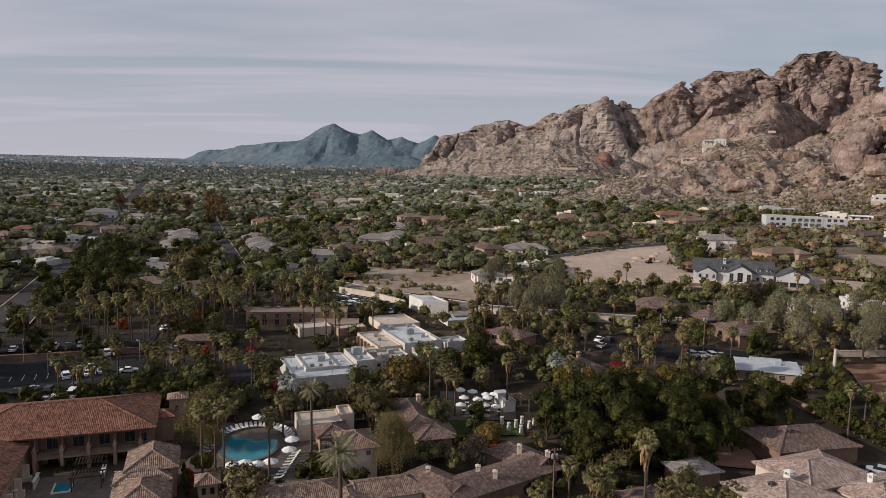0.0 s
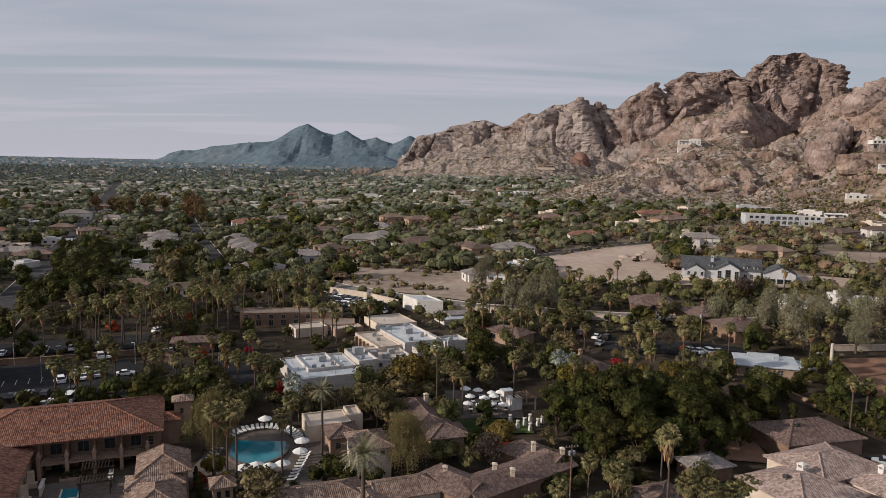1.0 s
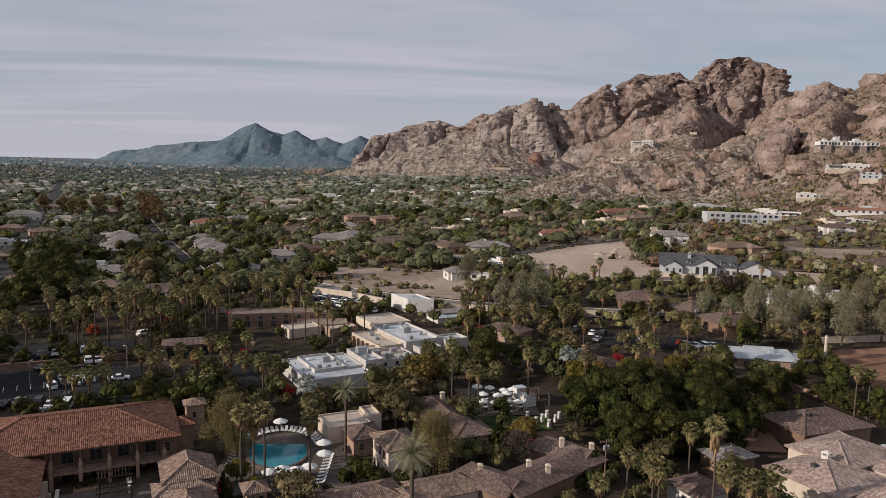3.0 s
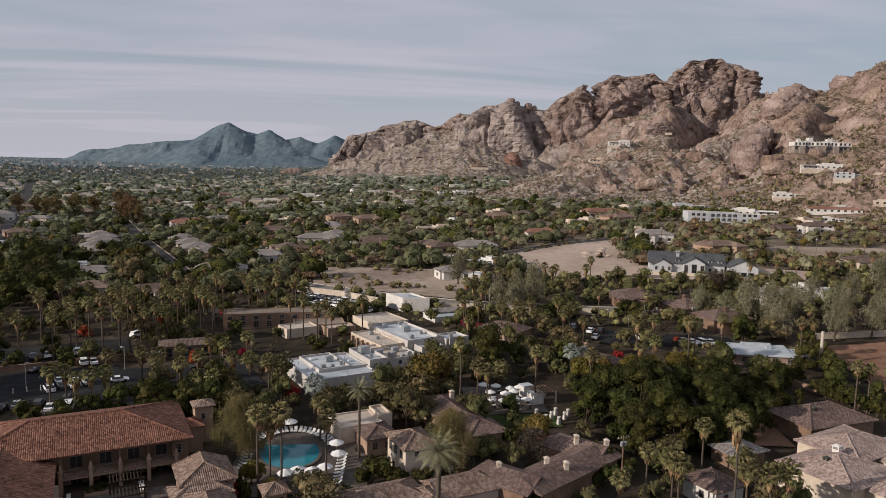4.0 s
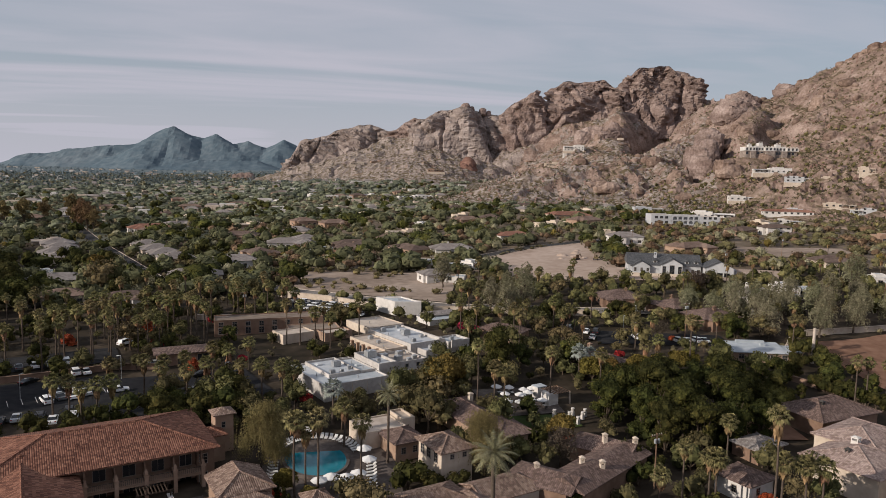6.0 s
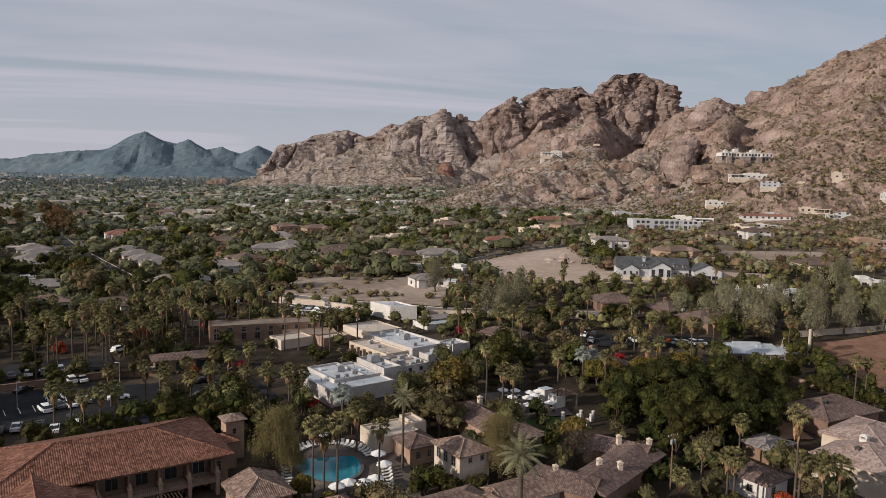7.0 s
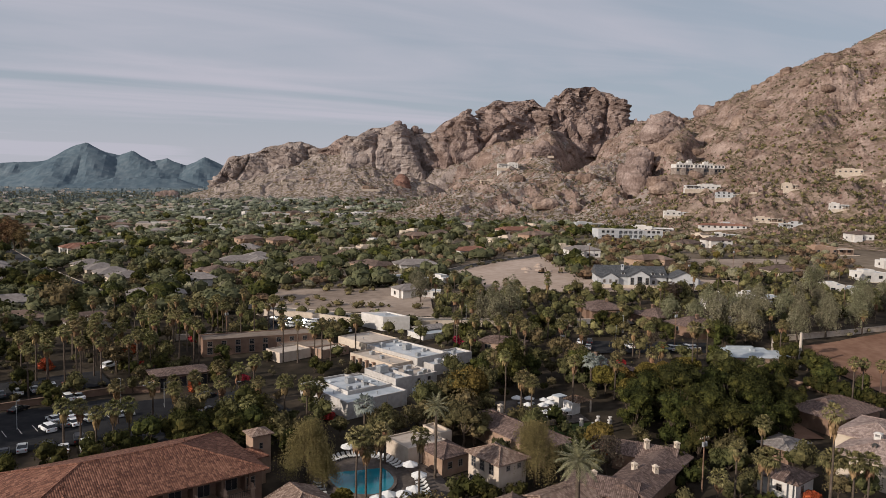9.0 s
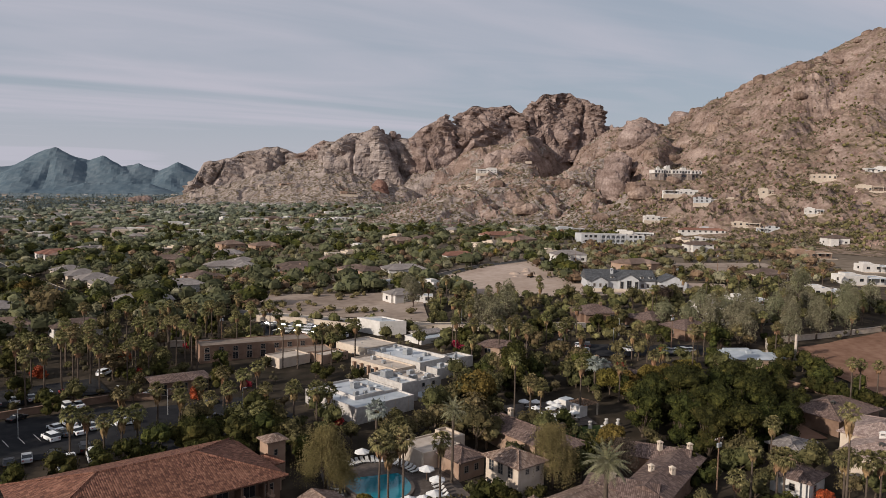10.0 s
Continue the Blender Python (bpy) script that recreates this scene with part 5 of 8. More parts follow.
# ---- the gabled white hall by the sand lot ----
def gabled_hall():
    x, y, rot = 104.5, 308.5, -21
    z = float(base_ground(125, 300))
    h = thing("gabled_hall", x, y, "large white gabled hall with dark shingle roofs and arched windows", "building", rot, z=z)
    claim(x, y, rot, -1, 48, -3, 22)
    part("wall", Geo().box(0, 32, 2, 20, -3, 4.2), STUCCO_GREY, h)
    g = Geo()
    hip_roof(g, 0, 32, 2, 20, 4.2, 24, (0, 0), 0.6, axis="x")
    part("roof", g, TILE_DARK, h)

    def gable(u0, u1, front, deep, eave, pitch):
        um, rise = (u0 + u1) / 2, (u1 - u0) / 2 * math.tan(radians(pitch))
        w = Geo().box(u0, u1, front, deep, -3, eave)
        w.face((u0, front, eave), (u1, front, eave), (um, front, eave + rise))
        part("gable", w, STUCCO_GREY, h)
        r = Geo()
        o, t2 = 0.6, 0.2
        dz = o * math.tan(radians(pitch))
        for s, ue in ((1, u0 - o), (-1, u1 + o)):
            a, b, c, d = (ue, front - 0.5, eave - dz), (um, front - 0.5, eave + rise), (um, deep, eave + rise), (ue, deep, eave - dz)
            up = lambda p: (p[0], p[1], p[2] + t2)
            q = (a, b, c, d) if s < 0 else (d, c, b, a)
            r.face(*[up(p) for p in q[::-1]]).face(*q)
            r.face(a, b, up(b), up(a)).face(d, a, up(a), up(d))
        part("roof", r, TILE_DARK, h)

    gable(1.5, 9.5, 0, 9, 3.6, 30)
    gable(14.5, 23.5, -1.2, 10, 4.8, 30)
    for u in (3.0, 5.8, 8.5):
        window(h, u, 0, 1.2, 0.9, 1.5, -90)
    for u in (15.6, 22.4):
        window(h, u, -1.2, 0.7, 1.4, 3.2, -90, "arched_window", (2, 3))
    window(h, 19, -1.2, 0.2, 2.0, 4.2, -90, "entrance", (2, 2))
    for u in (26, 28.5, 31):
        window(h, u, 2, 0.9, 1.1, 1.6, -90)
    for u in (12, 26, 30):
        d = Geo().box(u - 0.9, u + 0.9, 3.2, 6.5, 4.4, 5.9)
        part("dormer", d, STUCCO_GREY, h)
        g = Geo()
        hip_roof(g, u - 0.9, u + 0.9, 3.2, 7.5, 5.9, 30, (0, 0), 0.25, 0.1, "y")
        part("dormer_roof", g, TILE_DARK, h)
        window(h, u, 3.2, 4.9, 0.9, 0.8, -90)
    chimney(h, 12.4, 7.5, 6.0, 3.0, STUCCO_GREY, 1.2)
    part("terrace_wall", Geo().box(-2, 26, -4.2, -3.8, -3, 0.9), STUCCO_PALE, h)
    # garage wing, turned a little
    gable(33, 45, -3.5, 9, 4.4, 26)
    part("wall", Geo().box(44, 47, 0, 9, -3, 3.4), STUCCO_GREY, h)
    for u in (36.2, 39.2, 42.2):
        window(h, u, -3.5, -0.6, 2.3, 2.8, -90, "garage_door", (1, 1))
    return h


gabled_hall()


# roofs far enough off that the single tiles melt into one weathered tone
FAR_ROOFS = {
    TILE_GREY: material("weathered_grey_roof", [(0.15, 0.130, 0.12), (0.215, 0.19, 0.178), (0.285, 0.255, 0.24)], 2.4, 0.9, bump=0.03, bump_scale=2.0),
    TILE_RED: material("weathered_red_roof", [(0.15, 0.072, 0.052), (0.22, 0.112, 0.082), (0.30, 0.165, 0.122)], 2.4, 0.9, bump=0.03, bump_scale=2.0),
    TILE_TAN: material("weathered_tan_roof", [(0.125, 0.086, 0.068), (0.185, 0.13, 0.104), (0.26, 0.19, 0.155)], 2.4, 0.9, bump=0.03, bump_scale=2.0),
    TILE_BROWN: material("weathered_brown_roof", [(0.078, 0.056, 0.047), (0.122, 0.088, 0.074), (0.175, 0.13, 0.11)], 2.4, 0.9, bump=0.03, bump_scale=2.0),
}


# ---- houses of the neighbourhood ----
def house(x, y, w, d, eave=3.3, kind="hip", roof=TILE_GREY, wall=STUCCO_PALE, rot=GRID, label="", name="house", storeys=1, z=None, bits=1, glaze=True):
    deep = -16 if y > 500 and x > 250 else -6
    if x > 240 and y < 1100 and z is None and kind == "flat":
        fx, fy = turned(x, y, rot, 0, -d / 2)
        z, deep = height(fx, fy) + 0.7, -5
    rng = random.Random(int(x * 7 + y * 13))
    roof = FAR_ROOFS.get(roof, roof) if y > 280 else roof
    h = thing(name, x, y, label or "low stucco house with a pitched roof among trees", "house", rot, "neighbourhood houses", z)
    claim(x, y, rot, -w / 2, w / 2, -d / 2 - (15 if x > 130 and y > 380 else 0), d / 2, 1.0)
    if kind == "hip":
        wing(h, -w / 2, w / 2, -d / 2, d / 2, eave, roof, wall, 20, z0=-4)
        if bits:
            s = rng.choice((-1, 1))
            u0 = s * w * 0.24
            wing(h, u0 - w * 0.17, u0 + w * 0.17, -d / 2 - w * 0.16, 0, eave - 0.15, roof, wall, 22, (1, 0), "y", z0=-4)
            u0 = -s * w * 0.3
            wing(h, u0 - w * 0.15, u0 + w * 0.15, 0, d / 2 + w * 0.12, eave + 0.1, roof, wall, 22, (0, 1), "y", z0=-4)
        if rng.random() < 0.6:
            chimney(h, rng.uniform(-w, w) * 0.25, rng.uniform(-d, d) * 0.15, eave + 0.6, 2.4, wall)
    else:
        rf = ROOF_WHITE if wall is STUCCO_WHITE else ROOF_TAN
        k, s = rng.uniform(0.42, 0.6) * w, rng.choice((-1, 1))
        x0, x1 = (-w / 2, -w / 2 + k) if s < 0 else (w / 2 - k, w / 2)
        flat_block(h, x0, x1, -d / 2, d / 2, eave, rf, wall, 0.35, z0=deep)
        y0, y1 = (x1 + 0.05, w / 2) if s < 0 else (-w / 2, x0 - 0.05)
        flat_block(h, y0, y1, -d / 2 + 1.5, d / 2 - 0.5, eave * 0.76, rf, wall, 0.3, z0=deep)
        if bits:
            m = (y0 + y1) / 2
            part("porch_roof", Geo().box(m - 0.22 * w, m + 0.18 * w, -d / 2 - 1.6, -d / 2 + 1.4, eave * 0.62, eave * 0.62 + 0.25), rf, h)
            for u in (m - 0.20 * w, m, m + 0.16 * w):
                part("porch_post", Geo().box(u - 0.15, u + 0.15, -d / 2 - 1.5, -d / 2 - 1.2, -2, eave * 0.62), wall, h)
            c = (x0 + x1) / 2
            flat_block(h, c - k * 0.28, c + k * 0.2, -d * 0.15, d * 0.35, eave + 0.9, rf, wall, 0.25, z0=eave - 0.5)
        part("retaining_wall", Geo().box(-w * 0.56, w * 0.56, -d / 2 - 3.0, -d / 2 - 2.7, -5, -0.5), STUCCO_PALE, h)
    if glaze:
        n = max(2, int(w / 5))
        for i in range(n):
            for k in range(storeys):
                window(h, -w / 2 + w * (i + 0.5) / n, -d / 2 + (0 if kind == 'hip' or (i + 0.5) / n * w - w / 2 > x0 and (i + 0.5) / n * w - w / 2 < x1 else 1.5), 0.9 + k * 3.1, min(1.8, w / n * 0.5), 1.4, -90, cross=(2, 1))
        window(h, -w / 2, 0, 0.9, 1.6, 1.4, 180, cross=(2, 1))
    return h


GREY_HIP = "tan stucco house with several grey tile hip roofs"
WHITE_HIP = "white stucco house with a pale grey hip roof"
RED_HIP = "white stucco house with an orange-red tile roof"
WHITE_FLAT = "white flat-roofed modern house among desert trees"
TAN_FLAT = "cream flat-roofed house on the desert slope"
BROWN_HIP = "low house with a weathered brown hip roof"
house(40, 399, 24, 12, 4.0, "hip", TILE_GREY, STUCCO_WHITE, -5, WHITE_HIP)
house(90, 444, 22, 12, 4.0, "hip", TILE_RED, STUCCO_WHITE, 4, RED_HIP)
house(149, 408, 20, 12, 4.6, "hip", TILE_GREY, STUCCO_WHITE, -10, WHITE_HIP)
house(-50, 472, 30, 14, 3.8, "hip", TILE_GREY, STUCCO_WHITE, 2, WHITE_HIP)
house(-43, 634, 20, 14, 4.2, "hip", TILE_TAN, STUCCO_TAN, GRID, "pinkish stucco house with salmon tile roofs")
house(-18, 598, 22, 14, 4.2, "hip", TILE_TAN, STUCCO_TAN, GRID, "pinkish stucco house with salmon tile roofs")
for x, y in ((-190, 474), (-196, 500), (-206, 526), (-180, 452)):
    house(x, y, 20, 17, 4.2, "hip", TILE_GREY, STUCCO_PALE, GRID, GREY_HIP)
for x, y in ((-122, 446), (-132, 472), (-143, 500), (-112, 422)):
    house(x, y, 19, 16, 4.0, "hip", TILE_GREY, STUCCO_PALE, GRID, GREY_HIP)
house(-170, 640, 34, 16, 4.0, "hip", TILE_RED, STUCCO_WHITE, GRID, RED_HIP)
house(-79, 398, 26, 14, 3.9, "hip", TILE_GREY, STUCCO_WHITE, 12, WHITE_HIP)
house(-92, 355, 24, 13, 3.4, "hip", TILE_GREY, STUCCO_PALE, 8, GREY_HIP)
house(-153, 357, 24, 14, 4.0, "hip", TILE_GREY, STUCCO_WHITE, GRID, WHITE_HIP)
house(-136, 311, 16, 12, 3.6, "hip", TILE_TAN, STUCCO_PALE, GRID, "cream house with a tan tile roof behind palms")
house(-110, 300, 18, 11, 3.2, "hip", TILE_BROWN, STUCCO_WHITE, GRID, "white-walled house with a brown tile roof behind palms")
house(-345, 676, 27, 16, 6.0, "hip", TILE_GREY, STUCCO_WHITE, GRID, "tall white hall with a steep pale roof", bits=0)
house(-325, 522, 16, 12, 5.5, "hip", TILE_RED, STUCCO_WHITE, GRID, RED_HIP, storeys=2)
house(-357, 620, 25, 14, 4.0, "flat", TILE_GREY, STUCCO_WHITE, GRID, WHITE_FLAT)
house(-266, 500, 26, 12, 3.5, "flat", TILE_GREY, STUCCO_WHITE, GRID, WHITE_FLAT)
house(-285, 470, 22, 12, 3.5, "flat", TILE_GREY, STUCCO_PALE, GRID, TAN_FLAT)
house(75, 254, 15, 13, 3.0, "hip", TILE_BROWN, STUCCO_BROWN, -12, BROWN_HIP)
house(88, 237, 13, 12, 3.0, "hip", TILE_BROWN, STUCCO_BROWN, 20, BROWN_HIP)
house(93, 222, 15, 12, 3.0, "hip", TILE_BROWN, STUCCO_BROWN, 10, BROWN_HIP)
house(19.5, 216, 13, 8, 3.0, "hip", TILE_BROWN, STUCCO_TAN, -42, "low resort villa with a sunlit brown tile roof", bits=0)
house(37.5, 185, 15, 8, 2.8, "hip", TILE_BROWN, STUCCO_TAN, -62, "low resort villa with a sunlit brown tile roof", bits=0)
house(14, 370, 28, 9, 3.4, "flat", TILE_GREY, STUCCO_WHITE, -6, "long white canopy roof over an open pavilion", bits=0)
house(15, 318, 12, 9, 3.6, "hip", TILE_GREY, STUCCO_WHITE, 10, "white-painted cottage with a pale metal roof")
house(24, 312, 9, 7, 3.0, "flat", TILE_GREY, STUCCO_WHITE, -20, "white-roofed shed beside a big gum tree", bits=0)
house(28, 512, 24, 12, 3.8, "flat", TILE_GREY, STUCCO_PALE, 8, TAN_FLAT)
house(-13, 446, 22, 13, 3.8, "hip", TILE_BROWN, STUCCO_BROWN, 14, BROWN_HIP)
house(173, 566, 34, 14, 4.0, "hip", TILE_RED, STUCCO_PALE, 10, RED_HIP)
house(88, 572, 22, 13, 3.8, "hip", TILE_TAN, STUCCO_TAN, 10, "tan house with a salmon tile roof")


def apartment_block():
    """A long two-storey block in three lengths, with arched loggias between two end pavilions."""
    h = thing("apartment_block", 254, 527, "two-storey cream apartment block with rows of arched loggias", "apartment block", -12)
    claim(254, 527, -12, -29, 29, -24, 9)
    for x0, x1, y0, top in ((-27, -11, -9, 7.6), (-10.9, 11, -6.5, 7.2), (11.1, 27, -9, 6.6)):
        flat_block(h, x0, x1, y0, 8, top, ROOF_TAN, STUCCO_GREY, 0.4, z0=-4)
    part("fascia", Geo().box(-11, 11, -9.2, -6.4, 6.4, 7.3), STUCCO_GREY, h)
    part("gallery_floor", Geo().box(-11, 11, -9.2, -6.4, 3.1, 3.7), STUCCO_GREY, h)
    part("gallery_floor", Geo().box(-11, 11, -9.2, -6.4, -2, 0.4), STUCCO_GREY, h)
    for i in range(6):
        u = -10.4 + i * 4.16
        for z0, z1 in ((0.4, 3.1), (3.7, 6.4)):
            part("pier", Geo().box(u - 0.45, u + 0.45, -9.15, -8.4, z0, z1), STUCCO_GREY, h)
            if i < 5:
                g = Geo()
                for k in range(10):
                    p, q = math.pi * k / 10, math.pi * (k + 1) / 10
                    a, b = (u + 2.08 - 1.63 * math.cos(p), z1 - 1.3 + 1.2 * math.sin(p)), (u + 2.08 - 1.63 * math.cos(q), z1 - 1.3 + 1.2 * math.sin(q))
                    g.face((a[0], -9.1, a[1]), (b[0], -9.1, b[1]), (b[0], -9.1, z1), (a[0], -9.1, z1))
                    g.face((a[0], -9.1, a[1]), (a[0], -8.5, a[1]), (b[0], -8.5, b[1]), (b[0], -9.1, b[1]))
                part("arch", g, STUCCO_GREY, h)
    for u in (-23, -19, -15, 15, 19, 23):
        for z0 in (0.8, 4.6):
            window(h, u, -9, z0, 2.2, 1.8, -90, "arched_window", (2, 1))
    return h


apartment_block()
house(298, 672, 30, 10, 4.6, "flat", TILE_GREY, STUCCO_GREY, -8, TAN_FLAT)
house(318, 588, 38, 11, 5.0, "flat", TILE_GREY, STUCCO_WHITE, -34, "white modernist house with a long overhanging roof")
house(103, 956, 46, 18, 6.0, "flat", TILE_GREY, STUCCO_WHITE, 4, "large white flat-roofed mansion far across the trees", storeys=2)
house(-283, 1216, 30, 14, 5.0, "flat", TILE_GREY, STUCCO_PALE, GRID, TAN_FLAT)
house(-163, 1130, 26, 14, 5.0, "flat", TILE_GREY, STUCCO_TAN, GRID, TAN_FLAT)
house(-85, 1412, 24, 14, 5.0, "flat", TILE_GREY, STUCCO_WHITE, GRID, WHITE_FLAT)
house(-172, 1290, 28, 14, 5.0, "flat", TILE_GREY, STUCCO_TAN, GRID, TAN_FLAT)
# up the slope on the east side
castle = thing("mansion", 479, 741, "white castle-like mansion on a rocky hillside bench", "mansion", -10, z=80.5)
claim(479, 741, -10, -36, 36, -14, 12)
STONE_BASE = material("rough_stone_wall", [(0.16, 0.125, 0.105), (0.25, 0.205, 0.178), (0.34, 0.29, 0.255)], 0.7, 0.9, bump=0.05, bump_scale=1.2)
part("stone_base", Geo().box(-30, 29, -6.5, 9, -9, 4.2, 0.3), STONE_BASE, castle, "rough tan stone base")
for x0, x1, fy, low in ((-25, -19, -9.0, -11), (-8, 3, -9.5, -14), (11, 17, -9.0, -11)):
    part("stone_bastion", Geo().box(x0, x1, fy, -6.4, low, 4.1, 0.3), STONE_BASE, castle, "rough tan stone buttress")
for x0, x1, y0, y1, top in ((-31, -19, -8, 6, 8.4), (-18.9, -9, -6, 7, 9.8), (-8.9, 4, -9, 6, 8.4), (4.1, 16, -6.5, 7, 9.4), (16.1, 30, -8, 6, 7.8), (-14, -9.2, -3, 3, 13.2), (7, 12, -2, 4, 12.0), (-26, -22.5, -4, 0, 11.2)):
    flat_block(castle, x0, x1, y0, y1, top, ROOF_WHITE, STUCCO_WHITE, 0.5, z0=4.2)
    n = int((x1 - x0) / 1.6)
    for i in range(0, n, 2):
        part("merlon", Geo().box(x0 + (x1 - x0) * i / n, x0 + (x1 - x0) * (i + 1) / n, y0, y0 + 0.5, top + 0.5, top + 1.2), STUCCO_WHITE, castle)
    if top < 10.5:
        for i in range(3):
            window(castle, x0 + (x1 - x0) * (i + 0.5) / 3, y0, 5.0, 1.9, 2.5, -90, cross=(2, 1))
# Arches of the stone base: dark panes in place of shaded depth.
for u in (-28, -15.5, -11.5, 6, 9, 20, 24):
    window(castle, u, -6.5, 0.2, 2.6, 2.8, -90, "arched_opening", (1, 1))
TWO_STOREY = "two-storey cream house with flat roofs on the desert slope"
house(446, 688, 38, 9, 5.0, "flat", TILE_GREY, STUCCO_WHITE, -18, "white house with wide windows on the slope under the mansion")
house(386, 640, 34, 9, 4.2, "flat", TILE_GREY, STUCCO_WHITE, -20, WHITE_FLAT)
house(441, 634, 30, 8, 5.2, "flat", TILE_GREY, STUCCO_GREY, -28, TWO_STOREY, storeys=2)
house(462, 616, 22, 8, 4.0, "flat", TILE_GREY, STUCCO_PALE, -30, TAN_FLAT)
house(400, 574, 28, 8, 4.0, "flat", TILE_GREY, STUCCO_GREY, -28, "long pale house with low flat roofs on the slope")
house(424, 560, 26, 8, 3.6, "flat", TILE_GREY, STUCCO_PALE, -30, "long pale house with low flat roofs on the slope")
house(488, 604, 14, 9, 5.5, "flat", TILE_GREY, STUCCO_PALE, -30, TWO_STOREY)
house(480, 534, 15, 10, 5.0, "flat", TILE_GREY, STUCCO_WHITE, -30, WHITE_FLAT)
house(424, 532, 18, 9, 4.8, "flat", TILE_GREY, STUCCO_GREY, -26, TWO_STOREY, storeys=2)
house(350, 526, 22, 8, 2.8, "flat", TILE_GREY, STUCCO_WHITE, -18, WHITE_FLAT)
house(366, 551, 40, 9, 3.0, "hip", TILE_RED, STUCCO_WHITE, -24, RED_HIP, bits=0)
house(280, 449, 20, 10, 5.2, "hip", TILE_BROWN, STUCCO_WHITE, -10, "white house with brown tile roofs and a balcony", storeys=2)
house(277, 424, 11, 9, 2.6, "hip", TILE_BROWN, STUCCO_TAN, 30, "brown-roofed garage house below a white house", bits=0)
house(332, 398, 28, 12, 4.5, "flat", TILE_GREY, STUCCO_TAN, -14, "pink adobe house with flat parapet roofs")
house(420, 456, 18, 12, 5.0, "hip", TILE_BROWN, STUCCO_WHITE, -20, "white house with a brown roof below the slope")
house(312, 331, 18, 10, 3.8, "flat", TILE_GREY, STUCCO_WHITE, -20, WHITE_FLAT)
house(605, 578, 20, 12, 6.0, "flat", TILE_GREY, STUCCO_WHITE, -34, WHITE_FLAT)
house(577, 606, 40, 10, 4.4, "flat", TILE_GREY, STUCCO_PALE, -34, TAN_FLAT)
house(577, 560, 26, 12, 5.5, "flat", TILE_GREY, STUCCO_PALE, -34, TAN_FLAT)
house(211, 310, 18, 12, 3.6, "hip", TILE_BROWN, STUCCO_PALE, -8, BROWN_HIP)
house(205, 268, 15, 10, 3.6, "flat", TILE_GREY, STUCCO_WHITE, -20, WHITE_FLAT)
house(258, 294, 24, 12, 4.0, "flat", TILE_GREY, STUCCO_WHITE, -16, WHITE_FLAT)
house(150, 255, 16, 11, 3.6, "flat", TILE_GREY, STUCCO_WHITE, -10, "white-roofed house hidden by silvery gum trees")
house(128, 250, 14, 10, 3.4, "hip", TILE_GREY, STUCCO_WHITE, -6, WHITE_HIP)
house(156, 440, 14, 10, 3.6, "flat", TILE_GREY, STUCCO_PALE, -6, TAN_FLAT)
# on the mountain's foot
house(402, 1152, 34, 14, 9.0, "flat", TILE_GREY, STUCCO_WHITE, -14, "pale green-white house on a mountain bench", storeys=2)
house(376, 1392, 44, 14, 7.0, "flat", TILE_GREY, STUCCO_PALE, -8, TAN_FLAT)
house(422, 1411, 40, 14, 6.0, "flat", TILE_GREY, STUCCO_TAN, -8, TAN_FLAT)
house(360, 1137, 24, 12, 6.0, "flat", TILE_GREY, STUCCO_PALE, -10, TAN_FLAT)
house(537, 1318, 50, 16, 9.0, "flat", TILE_GREY, STUCCO_TAN, -20, "brown stone-like house under the cliffs", storeys=2)
house(62, 1480, 28, 14, 5.5, "flat", TILE_GREY, STUCCO_PALE, 0, TAN_FLAT)
house(104, 1474, 30, 14, 5.0, "flat", TILE_GREY, STUCCO_TAN, 8, TAN_FLAT)
house(199, 1330, 30, 12, 5.0, "flat", TILE_GREY, STUCCO_TAN, -6, "terracotta house at the foot of the red rocks")

# scattered houses in the middle distance, between the trees
spots = random.Random(11)
made = 0
while made < 88:
    y = spots.uniform(330, 1150)
    x = spots.uniform(-0.72 * y, 0.62 * y)
    if blocked(x, y, 14) or float(relief(np.array([x]), np.array([y]))[1][0]) > -2 or (60 < x < 160 and 280 < y < 430):
        continue
    pick = spots.random()
    roof, wall, label, kind = ((TILE_GREY, STUCCO_PALE, GREY_HIP, "hip"), (TILE_BROWN, STUCCO_TAN, BROWN_HIP, "hip"), (TILE_TAN, STUCCO_TAN, "tan stucco house with a salmon tile roof", "hip"), (TILE_GREY, STUCCO_WHITE, WHITE_FLAT, "flat"), (TILE_GREY, STUCCO_PALE, TAN_FLAT, "flat"))[int(pick * 5)]
    house(x, y, spots.uniform(15, 26), spots.uniform(10, 15), spots.uniform(3.0, 4.2), kind, roof, wall, GRID + spots.choice((0, 0, 90, -30, 12)), label, glaze=y < 480)
    made += 1

# the farther town, too small to tell apart
town = {k: Geo() for k in ("pale", "white", "roof")}
for i in range(600):
    y = 1100 * 4.2 ** spots.random() if i < 420 else spots.uniform(760, 1500)
    x = spots.uniform(-0.78 * y, 0.25 * y)
    if blocked(x, y, 5) or float(relief(np.array([x]), np.array([y]))[1][0]) > -2 or (y > 3600 and x > -1700):
        continue
    z = float(base_ground(x, y))
    w, d, e = spots.uniform(9, 20), spots.uniform(6, 11), spots.uniform(3.5, 6)
    big = spots.random() < 0.04
    if big:
        w, d, e = w * 1.7, d * 1.5, e * 1.2
    g = town["white" if spots.random() < 0.45 else "pale"]
    g.box(x - w / 2, x + w / 2, y - d / 2, y + d / 2, z - 2, z + e)
    if spots.random() < 0.4 and not big:
        town["roof"].box(x - w / 2 - 0.6, x + w / 2 + 0.6, y - d / 2 - 0.6, y + d / 2 + 0.6, z + e + 0.01, z + e + 2.4, min(w, d) * 0.42)
